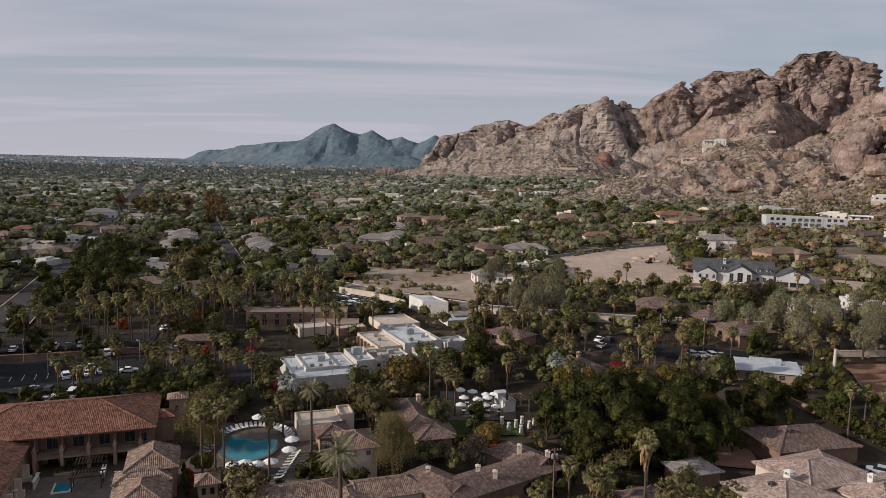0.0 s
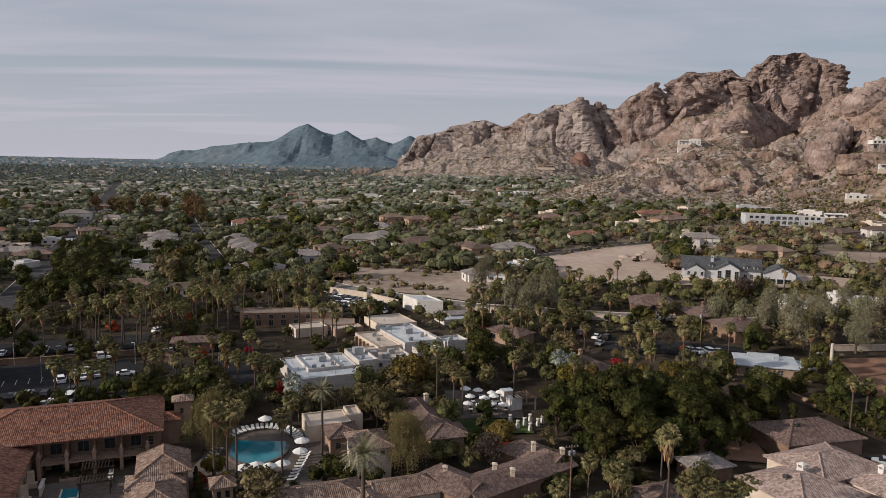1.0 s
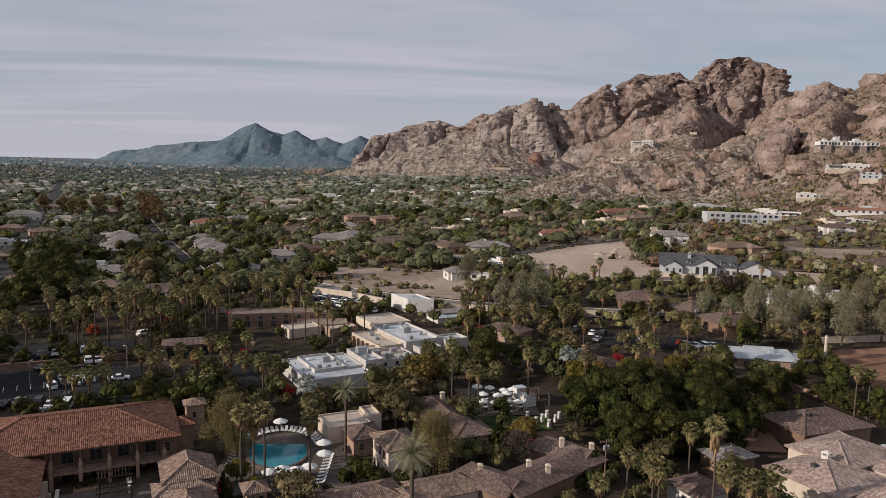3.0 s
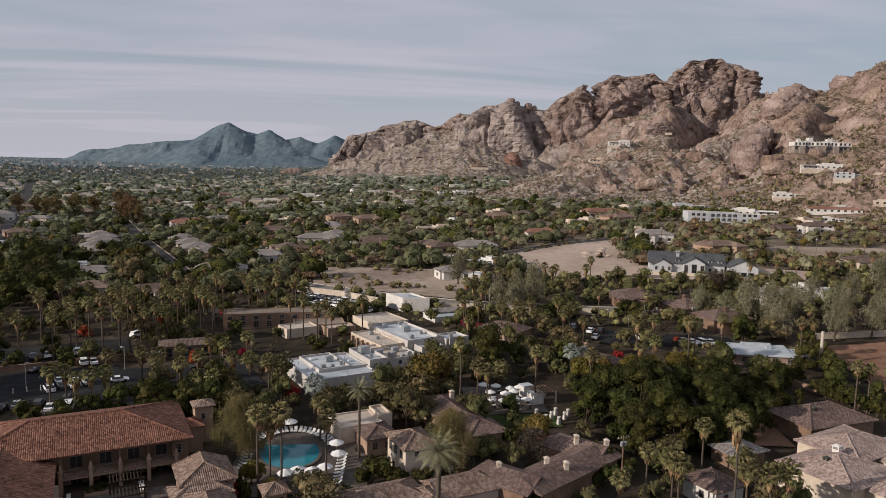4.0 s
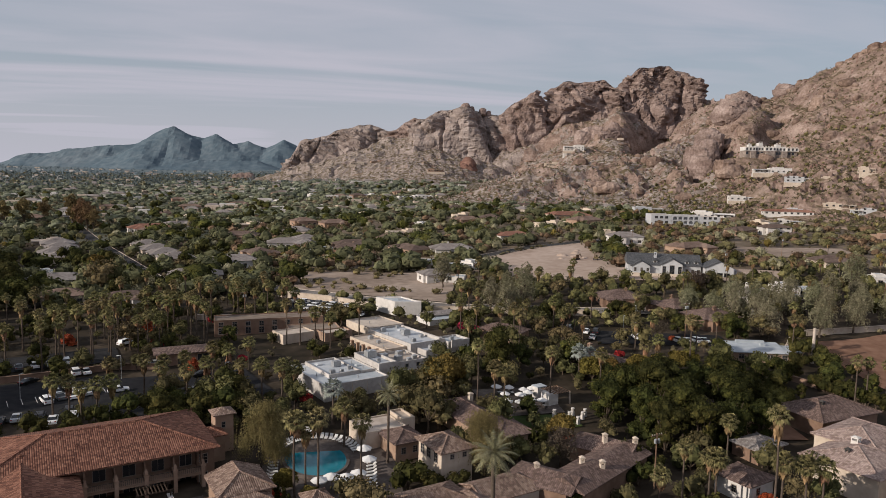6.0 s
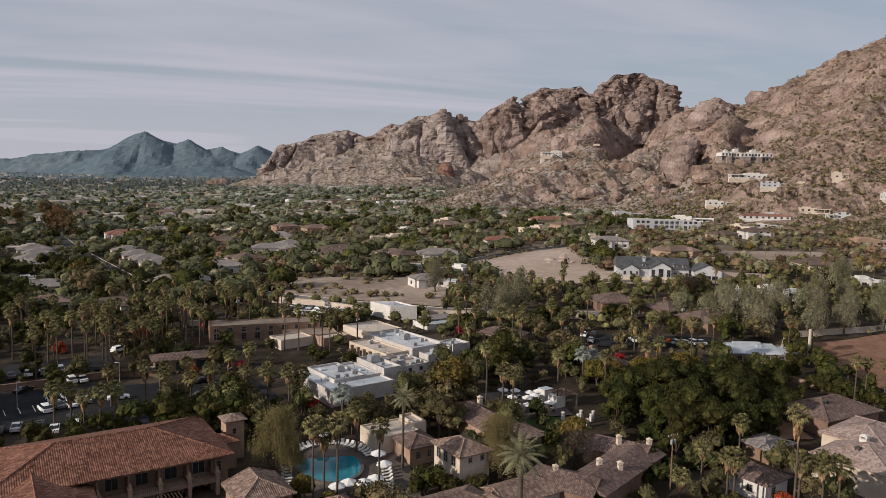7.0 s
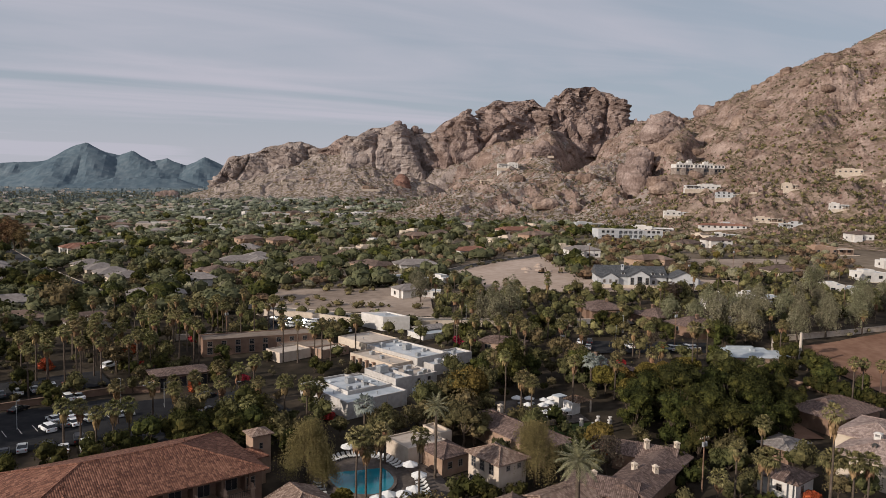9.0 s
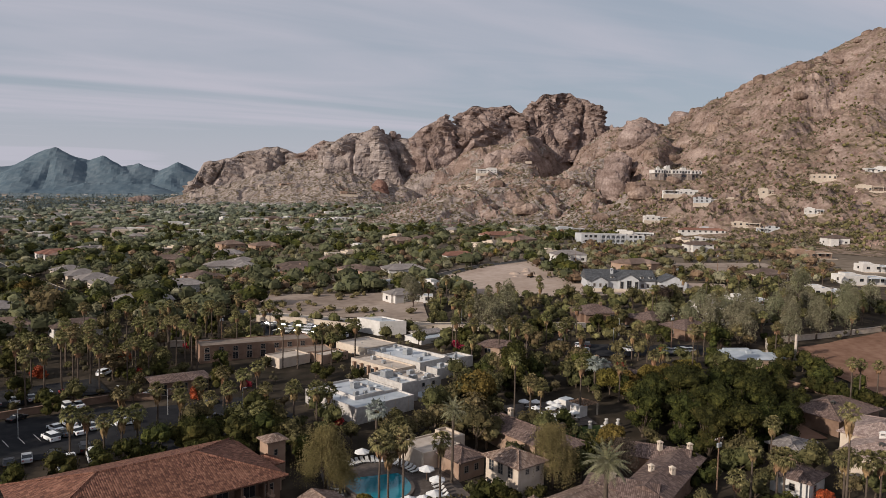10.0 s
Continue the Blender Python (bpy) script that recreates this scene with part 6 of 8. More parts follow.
for k, mt, lb in (("pale", STUCCO_PALE, "tan walls of countless far-off houses"), ("white", STUCCO_WHITE, "white walls of countless far-off houses"), ("roof", FAR_ROOFS[TILE_GREY], "grey roofs of countless far-off houses")):
    tagged(new("far_town_" + k, town[k].mesh("far_town_" + k, mt)), lb, "houses", kind="stuff")

# ---- plants ----
LEAF_DARK = material("dark_leaves", [(0.016, 0.018, 0.007), (0.039, 0.040, 0.012), (0.103, 0.088, 0.025)], 2.0, 0.9, island=0.42)
LEAF_GREEN = material("green_leaves", [(0.042, 0.042, 0.019), (0.077, 0.071, 0.032), (0.145, 0.123, 0.052)], 2.0, 0.9, island=0.42)
LEAF_OLIVE = material("olive_leaves", [(0.071, 0.061, 0.030), (0.119, 0.099, 0.048), (0.194, 0.154, 0.071)], 2.0, 0.9, island=0.42)
MID_LEAF = material("sunlit_green_leaves", [(0.046, 0.050, 0.026), (0.078, 0.080, 0.043), (0.126, 0.122, 0.064)], 2.0, 0.9, island=0.4)
OLIVE_MID = material("brown_olive_leaves", [(0.060, 0.050, 0.027), (0.099, 0.083, 0.044), (0.157, 0.127, 0.064)], 2.0, 0.9, island=0.42)
LEAF_SILVER = material("silvery_gum_leaves", [(0.105, 0.100, 0.060), (0.173, 0.161, 0.101), (0.269, 0.247, 0.161)], 2.0, 0.9, island=0.32)
LEAF_GOLD = material("autumn_leaves", [(0.080, 0.062, 0.018), (0.130, 0.098, 0.028), (0.200, 0.145, 0.042)], 2.0, 0.9, island=0.4)
LEAF_WEEP = material("weeping_leaves", [(0.115, 0.096, 0.042), (0.17, 0.140, 0.060), (0.24, 0.195, 0.086)], 2.0, 0.9, island=0.15)
LEAF_BARE = material("bare_twigs", [(0.045, 0.034, 0.026), (0.075, 0.057, 0.044), (0.115, 0.088, 0.068)], 2.0, 0.9, island=0.55)
LEAF_RUST = material("dry_rusty_leaves", [(0.080, 0.060, 0.033), (0.125, 0.094, 0.052), (0.175, 0.134, 0.076)], 2.0, 0.85, island=0.55)
LEAF_AMBER = material("amber_leaves", [(0.105, 0.070, 0.034), (0.165, 0.112, 0.056), (0.235, 0.165, 0.085)], 2.0, 0.9, island=0.45)
FLOWER_RED = material("bougainvillea", [(0.17, 0.015, 0.014), (0.30, 0.030, 0.022), (0.42, 0.06, 0.035)], 1.5, 0.7, island=0.4)
PALM_LEAF = material("fan_palm_fronds", [(0.065, 0.062, 0.026), (0.143, 0.126, 0.055), (0.293, 0.243, 0.118)], 1.5, 0.85, island=0.4)
DATE_LEAF = material("date_palm_fronds", [(0.105, 0.112, 0.056), (0.163, 0.163, 0.085), (0.235, 0.224, 0.128)], 1.5, 0.6, island=0.35)
BLUE_LEAF = material("silver_blue_palm_fronds", [(0.145, 0.16, 0.138), (0.205, 0.222, 0.193), (0.275, 0.288, 0.255)], 1.5, 0.6, island=0.3)
SKIRT = material("dead_palm_thatch", [(0.16, 0.10, 0.05), (0.24, 0.155, 0.085), (0.31, 0.21, 0.12)], 1.0, 0.9, island=0.35)
BARK = material("palm_bark", [(0.055, 0.042, 0.033), (0.088, 0.068, 0.054), (0.13, 0.10, 0.08)], 0.5, 0.95, bump=0.04, bump_scale=5)
BARK_DARK = material("brown_bark", [(0.055, 0.04, 0.03), (0.09, 0.068, 0.05), (0.13, 0.10, 0.075)], 0.5, 0.95, bump=0.04, bump_scale=5)
# Far foliage: haze is mixed into the leaf colours, paler and bluer with distance.
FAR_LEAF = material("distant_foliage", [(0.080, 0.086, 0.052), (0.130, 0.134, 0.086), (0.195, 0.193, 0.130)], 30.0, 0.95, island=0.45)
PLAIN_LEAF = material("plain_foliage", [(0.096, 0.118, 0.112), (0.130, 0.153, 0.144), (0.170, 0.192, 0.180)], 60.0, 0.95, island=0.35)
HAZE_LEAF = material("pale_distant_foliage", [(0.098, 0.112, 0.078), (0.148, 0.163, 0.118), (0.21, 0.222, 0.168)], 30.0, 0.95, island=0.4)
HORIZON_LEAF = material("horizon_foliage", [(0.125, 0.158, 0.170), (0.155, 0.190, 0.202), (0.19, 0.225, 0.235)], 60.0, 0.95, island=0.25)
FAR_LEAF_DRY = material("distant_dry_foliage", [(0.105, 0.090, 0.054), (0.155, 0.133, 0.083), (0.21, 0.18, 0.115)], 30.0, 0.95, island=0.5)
SCRUB = material("desert_scrub", [(0.060, 0.052, 0.030), (0.092, 0.080, 0.046), (0.13, 0.114, 0.068)], 5.0, 0.95, island=0.5)


def leaf_cloud(centres, sizes, rng, lift=0.25):
    """Bent leaf clumps, two triangles each, at the given centres. Returns vertices and faces."""
    n = len(centres)
    a = rng.normal(size=(n, 3))
    a /= np.linalg.norm(a, axis=1)[:, None]
    b = np.cross(a, rng.normal(size=(n, 3)))
    b /= np.linalg.norm(b, axis=1)[:, None]
    c = np.cross(a, b)
    s = np.asarray(sizes)[:, None]
    k = rng.uniform(0.6, 1.3, (n, 4, 1))
    v = np.stack([centres + a * s * 0.5 * k[:, 0], centres + b * s * 0.42 * k[:, 1] + c * s * lift, centres - a * s * 0.5 * k[:, 2], centres - b * s * 0.42 * k[:, 3] + c * s * lift], 1)
    i = np.arange(n)[:, None] * 4
    return v.reshape(-1, 3), (i + np.array([0, 1, 2, 3])).astype(int)


def lobes_cloud(lobes, count, leaf, rng, shell=0.45):
    """Leaf clumps spread through rounded lobes (x, y, z, rx, ry, rz), denser towards the outside."""
    lobes = np.array(lobes, float)
    share = lobes[:, 3] * lobes[:, 4] + lobes[:, 3] * lobes[:, 5]
    pick = rng.choice(len(lobes), count, p=share / share.sum())
    d = rng.normal(size=(count, 3))
    d /= np.linalg.norm(d, axis=1)[:, None]
    d[:, 2] = np.where(d[:, 2] < -0.55, -d[:, 2], d[:, 2])
    r = rng.uniform(shell, 1.06, count)[:, None] ** 0.6
    return leaf_cloud(lobes[pick, :3] + d * r * lobes[pick, 3:], leaf * rng.uniform(0.6, 1.4, count), rng)


def cores(lobes, rng, fill=0.8, cols=7, rows=5):
    """Lumpy solid hearts of the lobes, so that a crown has a lit and a shaded side behind its leaf clumps."""
    th, ph = np.meshgrid(np.linspace(0, 2 * np.pi, cols, endpoint=False), np.linspace(-1.35, 1.45, rows))
    d = np.stack([np.cos(th) * np.cos(ph), np.sin(th) * np.cos(ph), np.sin(ph)], -1).reshape(-1, 3)
    quads = np.array([(j * cols + i, j * cols + (i + 1) % cols, (j + 1) * cols + (i + 1) % cols, (j + 1) * cols + i) for j in range(rows - 1) for i in range(cols)] + [((rows - 1) * cols, (rows - 1) * cols + cols // 3, (rows - 1) * cols + 2 * cols // 3, (rows - 1) * cols + cols - 1)])
    lobes = np.atleast_2d(np.array(lobes, float))
    r = fill * rng.uniform(0.74, 1.16, (len(lobes), len(d), 1))
    v = lobes[:, None, :3] + d[None] * r * lobes[:, None, 3:]
    f = quads[None] + (np.arange(len(lobes)) * len(d))[:, None, None]
    return v.reshape(-1, 3), f.reshape(-1, 4)


def joined(*pieces):
    """Vertices and faces of several pieces as one."""
    vs, fs, k = [], [], 0
    for v, f in pieces:
        vs.append(v), fs.append(np.asarray(f) + k)
        k += len(v)
    return np.concatenate(vs), np.concatenate(fs)


def mesh_of(name, verts, faces, mat):
    me = bpy.data.meshes.new(name)
    me.from_pydata(np.asarray(verts).tolist(), [], np.asarray(faces).tolist())
    me.materials.append(mat)
    me.update()
    return me


def limb(g, a, b, r0, r1, sides=6):
    a, b = Vector(a), Vector(b)
    d = (b - a).normalized()
    s = d.orthogonal().normalized()
    t = d.cross(s)
    k = len(g.v)
    for p, r in ((a, r0), ((a + b) / 2 + s * r0 * 0.6, (r0 + r1) / 2), (b, r1)):
        g.v += [tuple(p + (s * math.cos(2 * math.pi * i / sides) + t * math.sin(2 * math.pi * i / sides)) * r) for i in range(sides)]
    for j in range(2):
        for i in range(sides):
            u, w = k + j * sides + i, k + j * sides + (i + 1) % sides
            g.f.append((u, w, w + sides, u + sides))


def tree_kind(seed, tall, wide, mat, label, leaves=1500, leaf=0.85, lobes=8, droop=0.0, bark=None, low=0.28, name="tree", category="tree", solid=0.8, lobe=(0.36, 0.56)):
    """A tapered trunk with limbs under a crown of many leaf clumps, kept out of sight below the ground until it is copied."""
    rng, r2 = np.random.RandomState(seed), random.Random(seed)
    t = new(name)
    t.empty_display_size = 0.5
    tagged(t, label, category)
    g = Geo()
    fork = tall * low
    limb(g, (0, 0, -0.5), (0.1, 0.1, fork), 0.05 * tall * 0.5 + 0.1, 0.03 * tall * 0.5 + 0.08)
    spread = []
    for i in range(lobes):
        ang = 2 * math.pi * (i + r2.uniform(-0.3, 0.3)) / lobes * (1 if i % 2 else 1.6)
        rad = wide * r2.uniform(0.12, 0.62)
        hz = tall * r2.uniform(low + 0.12, 0.80)
        size = wide * r2.uniform(*lobe)
        c = (rad * math.cos(ang), rad * math.sin(ang), hz)
        spread.append((*c, size, size, min(size * r2.uniform(0.75, 1.05), (tall - hz) * 1.0 + 0.4)))
        limb(g, (0.1, 0.1, fork * 0.9), c, 0.02 * tall * 0.5 + 0.04, 0.03)
    spread.append((0, 0, tall * 0.72, wide * 0.45, wide * 0.45, tall * 0.28))
    part("trunk", g, bark or BARK_DARK, t)
    v, f = lobes_cloud(spread, leaves, leaf, rng, 0.72)
    if not droop and solid:
        v, f = joined((v, f), cores(spread, rng, solid))
    if droop:
        rr = np.hypot(v[:, 0], v[:, 1]) / wide
        hang = rng.uniform(0, 1, len(v) // 4 + 1).repeat(4)[:len(v)]
        v[:, 2] -= droop * tall * hang * np.clip(rr, 0, 1)
        v[:, 2] = np.maximum(v[:, 2], tall * 0.06)
    part("crown", mesh_of("crown", v, f, mat), mat, t)
    return t


def frond_fan(rng, count, reach, blades, mat_name, mat, top):
    v, f = [], []
    for i in range(count):
        az = 2.399 * i + rng.uniform(-0.3, 0.3)
        el = math.radians(80 - 118 * (i / count) ** 0.85 + rng.uniform(-8, 8))
        d = Vector((math.cos(az) * math.cos(el), math.sin(az) * math.cos(el), math.sin(el)))
        side_v = Vector((-math.sin(az), math.cos(az), 0))
        up = d.cross(side_v)
        stem = Vector((0, 0, top)) + d * reach * rng.uniform(0.42, 0.58)
        k = len(v)
        v += [Vector((0, 0, top)) - side_v * 0.04, Vector((0, 0, top)) + side_v * 0.04, stem]
        f.append((k, k + 1, k + 2))
        for b in range(blades):
            th = math.radians(-78 + 156 * b / (blades - 1))
            w = (d * math.cos(th) + side_v * math.sin(th)).normalized()
            length = reach * rng.uniform(0.42, 0.56) * (1 - 0.18 * abs(th))
            mid = stem + w * length * 0.62 + up * 0.06
            tip = stem + w * length - Vector((0, 0, reach * rng.uniform(0.10, 0.24)))
            cross = w.cross(up).normalized() * length * 0.115
            k = len(v)
            v += [stem, mid - cross, tip, mid + cross]
            f.append((k, k + 1, k + 2, k + 3))
    return bm_mesh(mat_name, v, f, mat)


def bm_mesh(name, v, f, mat):
    me = bpy.data.meshes.new(name)
    me.from_pydata([tuple(p) for p in v], [], [tuple(q) for q in f])
    me.materials.append(mat)
    me.update()
    return me


def palm_kind(seed, tall, label, mat=None, reach=2.3, fronds=30, skirt=1.6, thick=0.2, name="fan_palm", group="fan palms"):
    rng = random.Random(seed)
    t = new(name)
    t.empty_display_size = 0.5
    tagged(t, label, "palm tree", group)
    bend = rng.uniform(-0.05, 0.05) * tall, rng.uniform(-0.05, 0.05) * tall
    pts = [(bend[0] * (s * s - s) * 1.5, bend[1] * (s * s - s) * 1.5, tall * s - 0.4 * (s == 0)) for s in (0, 0.06, 0.3, 0.6, 0.85, 1.0)]
    part("trunk", Geo().tube(pts, [thick * 1.7, thick * 1.15, thick, thick * 0.85, thick * 0.75, thick * 0.8], 8), BARK, t, smooth=True)
    part("crown", frond_fan(rng, fronds, reach, 9, "crown", mat or PALM_LEAF, tall), mat or PALM_LEAF, t)
    if skirt:
        v, f = [], []
        for i in range(46):
            az, z0 = 2.399 * i, tall - 0.1 - skirt * 0.5 * (i / 46)
            r1, drop = rng.uniform(0.5, 1.15) * reach * 0.36, rng.uniform(0.5, 1.0) * skirt
            c, s = math.cos(az), math.sin(az)
            k = len(v)
            v += [(c * 0.2, s * 0.2, z0), (c * r1 - s * 0.28, s * r1 + c * 0.28, z0 - drop * 0.5), (c * r1 * 0.8, s * r1 * 0.8, z0 - drop), (c * r1 + s * 0.28, s * r1 - c * 0.28, z0 - drop * 0.5)]
            f.append((k, k + 1, k + 2, k + 3))
        part("thatch", bm_mesh("thatch", v, f, SKIRT), SKIRT, t, "dry brown hanging dead fronds")
    return t


def date_kind(seed, tall, label, mat=None, reach=3.6, fronds=44, thick=0.36, name="date_palm"):
    rng = random.Random(seed)
    t = new(name)
    t.empty_display_size = 0.5
    tagged(t, label, "palm tree", "date palms")
    part("trunk", Geo().tube([(0, 0, -0.4), (0, 0, 0.6), (0.05, 0, tall * 0.5), (0, 0, tall * 0.93), (0, 0, tall)], [thick * 1.5, thick * 1.1, thick, thick * 1.1, thick * 0.7], 9), BARK, t, smooth=True)
    v, f = [], []
    for i in range(fronds):
        az, el = 2.399 * i, math.radians(78 - 100 * (i / fronds) ** 0.8 + rng.uniform(-6, 6))
        p, d = Vector((0, 0, tall)), Vector((math.cos(az) * math.cos(el), math.sin(az) * math.cos(el), math.sin(el)))
        across = Vector((-math.sin(az), math.cos(az), 0))
        steps = 9
        for s in range(steps):
            q = p + d * reach / steps
            w = reach * 0.17 * math.sin(math.pi * (0.12 + 0.86 * (s + 0.5) / steps)) + 0.05
            for sg in (1, -1):
                for part_k in (0.15, 0.65):
                    b0 = p + (q - p) * part_k
                    tip = b0 + across * sg * w + d * w * 0.75 - Vector((0, 0, 0.30 * w))
                    k = len(v)
                    v += [b0, b0 + (q - p) * 0.34, tip]
                    f.append((k, k + 1, k + 2))
            p = q
            d = (d - Vector((0, 0, 0.13))).normalized()
    part("crown", bm_mesh("crown", v, f, mat or DATE_LEAF), mat or DATE_LEAF, t)
    return t


FAN = "tall fan palm with a slender grey trunk and shaggy crown"
FANS = [(h, palm_kind(31 + i, h, FAN, reach=1.95 + 0.14 * (i % 3), fronds=30 + 3 * (i % 3), skirt=(1.8, 2.5, 2.1)[i % 3])) for i, h in enumerate((6.5, 8.0, 9.5, 11.0, 12.5, 14.0, 16.0, 20.5))]
BROWN_FAN = palm_kind(77, 20.0, "very tall fan palm with a big ragged skirt of dead fronds", reach=2.2, fronds=26, skirt=3.4, name="skirted_palm")
DATES = [(h, date_kind(51 + i, h, "date palm with long arching grey-green fronds", None, (2.7, 3.7)[i], (34, 44)[i], (0.22, 0.30)[i])) for i, h in enumerate((12.5, 15.5))]
BLUE = palm_kind(91, 7.0, "silver-blue fan palm among shrubs", BLUE_LEAF, 2.6, 30, 0.0, 0.3, "blue_palm", "blue palms")

FICUS_BIG = [tree_kind(105 + i, h, w, LEAF_DARK, "towering dense dark green ficus tree", 3900, 0.37, 32, low=0.04, name="ficus_tree", solid=0.74, lobe=(0.22, 0.36)) for i, (h, w) in enumerate(((13, 5.6), (12, 5.2), (14, 5.9)))]
FICUS = [tree_kind(101 + i, h, w, LEAF_DARK, "large dense dark green ficus tree", 760, 0.52, 12, low=0.06, solid=0.7, lobe=(0.28, 0.48), name="ficus_tree") for i, (h, w) in enumerate(((13, 7.5), (12, 7.0), (14, 8.0)))]
GREENS = [tree_kind(111 + i, h, w, LEAF_GREEN, "leafy green garden tree", 560, 0.48, 9, solid=0.68, lobe=(0.28, 0.5)) for i, (h, w) in enumerate(((7.5, 4.2), (9.5, 5.0), (6.0, 3.6), (11, 5.5)))]
OLIVES = [tree_kind(121 + i, h, w, LEAF_OLIVE, "olive-coloured desert tree with a loose crown", 560, 0.46, 9, solid=0.5, lobe=(0.28, 0.5)) for i, (h, w) in enumerate(((6.5, 4.4), (8.5, 5.2), (5.0, 3.4)))]
GUMS = [tree_kind(131 + i, h, w, LEAF_SILVER, "silvery gum tree with drooping foliage", 2700, 0.46, 18, 0.24, BARK, 0.16, "gum_tree", lobe=(0.26, 0.46)) for i, (h, w) in enumerate(((15, 5.0), (13, 4.6), (17, 5.6)))]
GOLDS = [tree_kind(141 + i, h, w, LEAF_GOLD, "garden tree with yellow-brown autumn leaves", 2200, 0.5, 9, name="autumn_tree") for i, (h, w) in enumerate(((8, 4.4), (6, 3.6)))]
RUSTS = [tree_kind(151, 22, 7.5, LEAF_AMBER, "tall rusty-brown tree by the road", 2600, 0.85, 16, name="autumn_tree", low=0.16, solid=0.5, lobe=(0.26, 0.46))]


def weeping_kind(seed, tall, wide, mat, label):
    """A trunk with limbs at many heights, from whose ends long leafy strands trail in separate curtains."""
    t = tree_kind(seed, tall * 0.92, wide * 0.6, mat, label, 1500, 0.2, 9, 0.30, name="weeping_tree", lobe=(0.2, 0.36))
    rng = np.random.RandomState(seed + 1)
    spots_at = []
    for i in range(22):
        az, up = rng.uniform(0, 6.283), rng.uniform(0.42, 1.0)
        out = wide * (0.95 - 0.75 * max(0.0, up - 0.45) / 0.55) * rng.uniform(0.75, 1.0)
        head = np.array([out * math.cos(az), out * math.sin(az), tall * up])
        drop, girth = rng.uniform(0.22, 0.42) * tall, rng.uniform(0.10, 0.20) * wide + 0.25
        for k in range(110):
            p = head + (*rng.normal(0, girth, 2), rng.uniform(-0.35, 0.25))
            fall = drop * rng.uniform(0.35, 1.0)
            for q in range(7):
                spots_at.append(p + (0.04 * q * math.cos(az), 0.04 * q * math.sin(az), -fall * q / 6) + rng.normal(0, 0.06, 3))
    spots_at = np.array(spots_at)
    spots_at[:, 2] = np.maximum(spots_at[:, 2], 0.4)
    v, f = leaf_cloud(spots_at, rng.uniform(0.14, 0.28, len(spots_at)), rng)
    part("foliage", mesh_of("foliage", v, f, mat), mat, t, "trailing yellow-green strands")
    return t


WILLOWS = [weeping_kind(161 + i, h, w, LEAF_WEEP, "weeping tree with trailing yellow-green strands") for i, (h, w) in enumerate(((11, 3.9), (10, 3.4)))]
BARE = tree_kind(195, 8.5, 4.6, LEAF_BARE, "round winter tree of fine purplish-brown twigs", 2600, 0.34, 9, 0.0, low=0.2, name="bare_tree", solid=0)
SHRUBS = [tree_kind(171 + i, h, w, m, lb, 150, 0.34, 4, solid=0.82, low=0.08, name="shrub", category="shrub") for i, (h, w, m, lb) in enumerate(((2.2, 1.9, LEAF_GREEN, "rounded green garden shrub"), (1.7, 1.6, LEAF_OLIVE, "low dry olive-coloured shrub"), (2.4, 2.0, LEAF_DARK, "clipped dark green shrub")))]
BLOOMS = [tree_kind(181 + i, h, w, FLOWER_RED, "bougainvillea covered in red blossom", 700, 0.5, 6, low=0.08, name="bougainvillea", category="shrub") for i, (h, w) in enumerate(((3.0, 2.6), (2.0, 2.4)))]
CYPRESS = tree_kind(191, 7.5, 1.0, LEAF_DARK, "narrow dark green cypress tree", 900, 0.45, 10, low=0.05, name="cypress")

plant = random.Random(5)
USED = set()


def put(kind, x, y, s=1.0, sink=0.0, group=""):
    """Sets a copy of a plant on the ground."""
    m = pose(x, y, height(x, y) - sink, 0, 0, plant.uniform(0, 360)) @ Matrix.Diagonal((s, s, s, 1))
    if kind not in USED:
        USED.add(kind)
        kind.matrix_basis = m
        ob = kind
    else:
        ob = copy_thing(kind, m)
        ob.matrix_basis = m
    if group:
        tagged(ob, group=group)
    return ob


def palm(x, y, h):
    near = min(FANS, key=lambda k: abs(k[0] - h))
    put(near[1], x, y, h / near[0])


PALMS_MIDDLE = [
    (-3.2, 158.5, 15.4), (38.9, 126.7, 9.0), (1.0, 158.5, 10.0), (2.9, 157.2, 9.4), (15, 160.5, 12.6), (60.2, 178, 14.2), (62.1, 178.6, 13.6), (97.2, 185.8, 11.3), (89.0, 152.0, 11), (92.5, 152.4, 10.4),
    (51.8, 293.0, 7.8), (56.4, 292.3, 7.0), (66.5, 283.0, 8.2), (72.3, 274.3, 6.8), (54.7, 198.6, 8.2), (46.6, 176.7, 8.2), (29.5, 183.2, 7.8), (36.9, 220.3, 10.0), (37.3, 208.7, 10.2), (23.4, 218.8, 9.0), (25.3, 217.6, 8.5), (30.8, 229.6, 7.5),
    (9.5, 233.0, 13.8), (12.4, 235.0, 12.8), (16.7, 236.9, 12.8), (14.1, 229.8, 11.5), (7.5, 224.8, 9.5), (11.4, 219.5, 9.5), (17.5, 214.0, 9.8)]
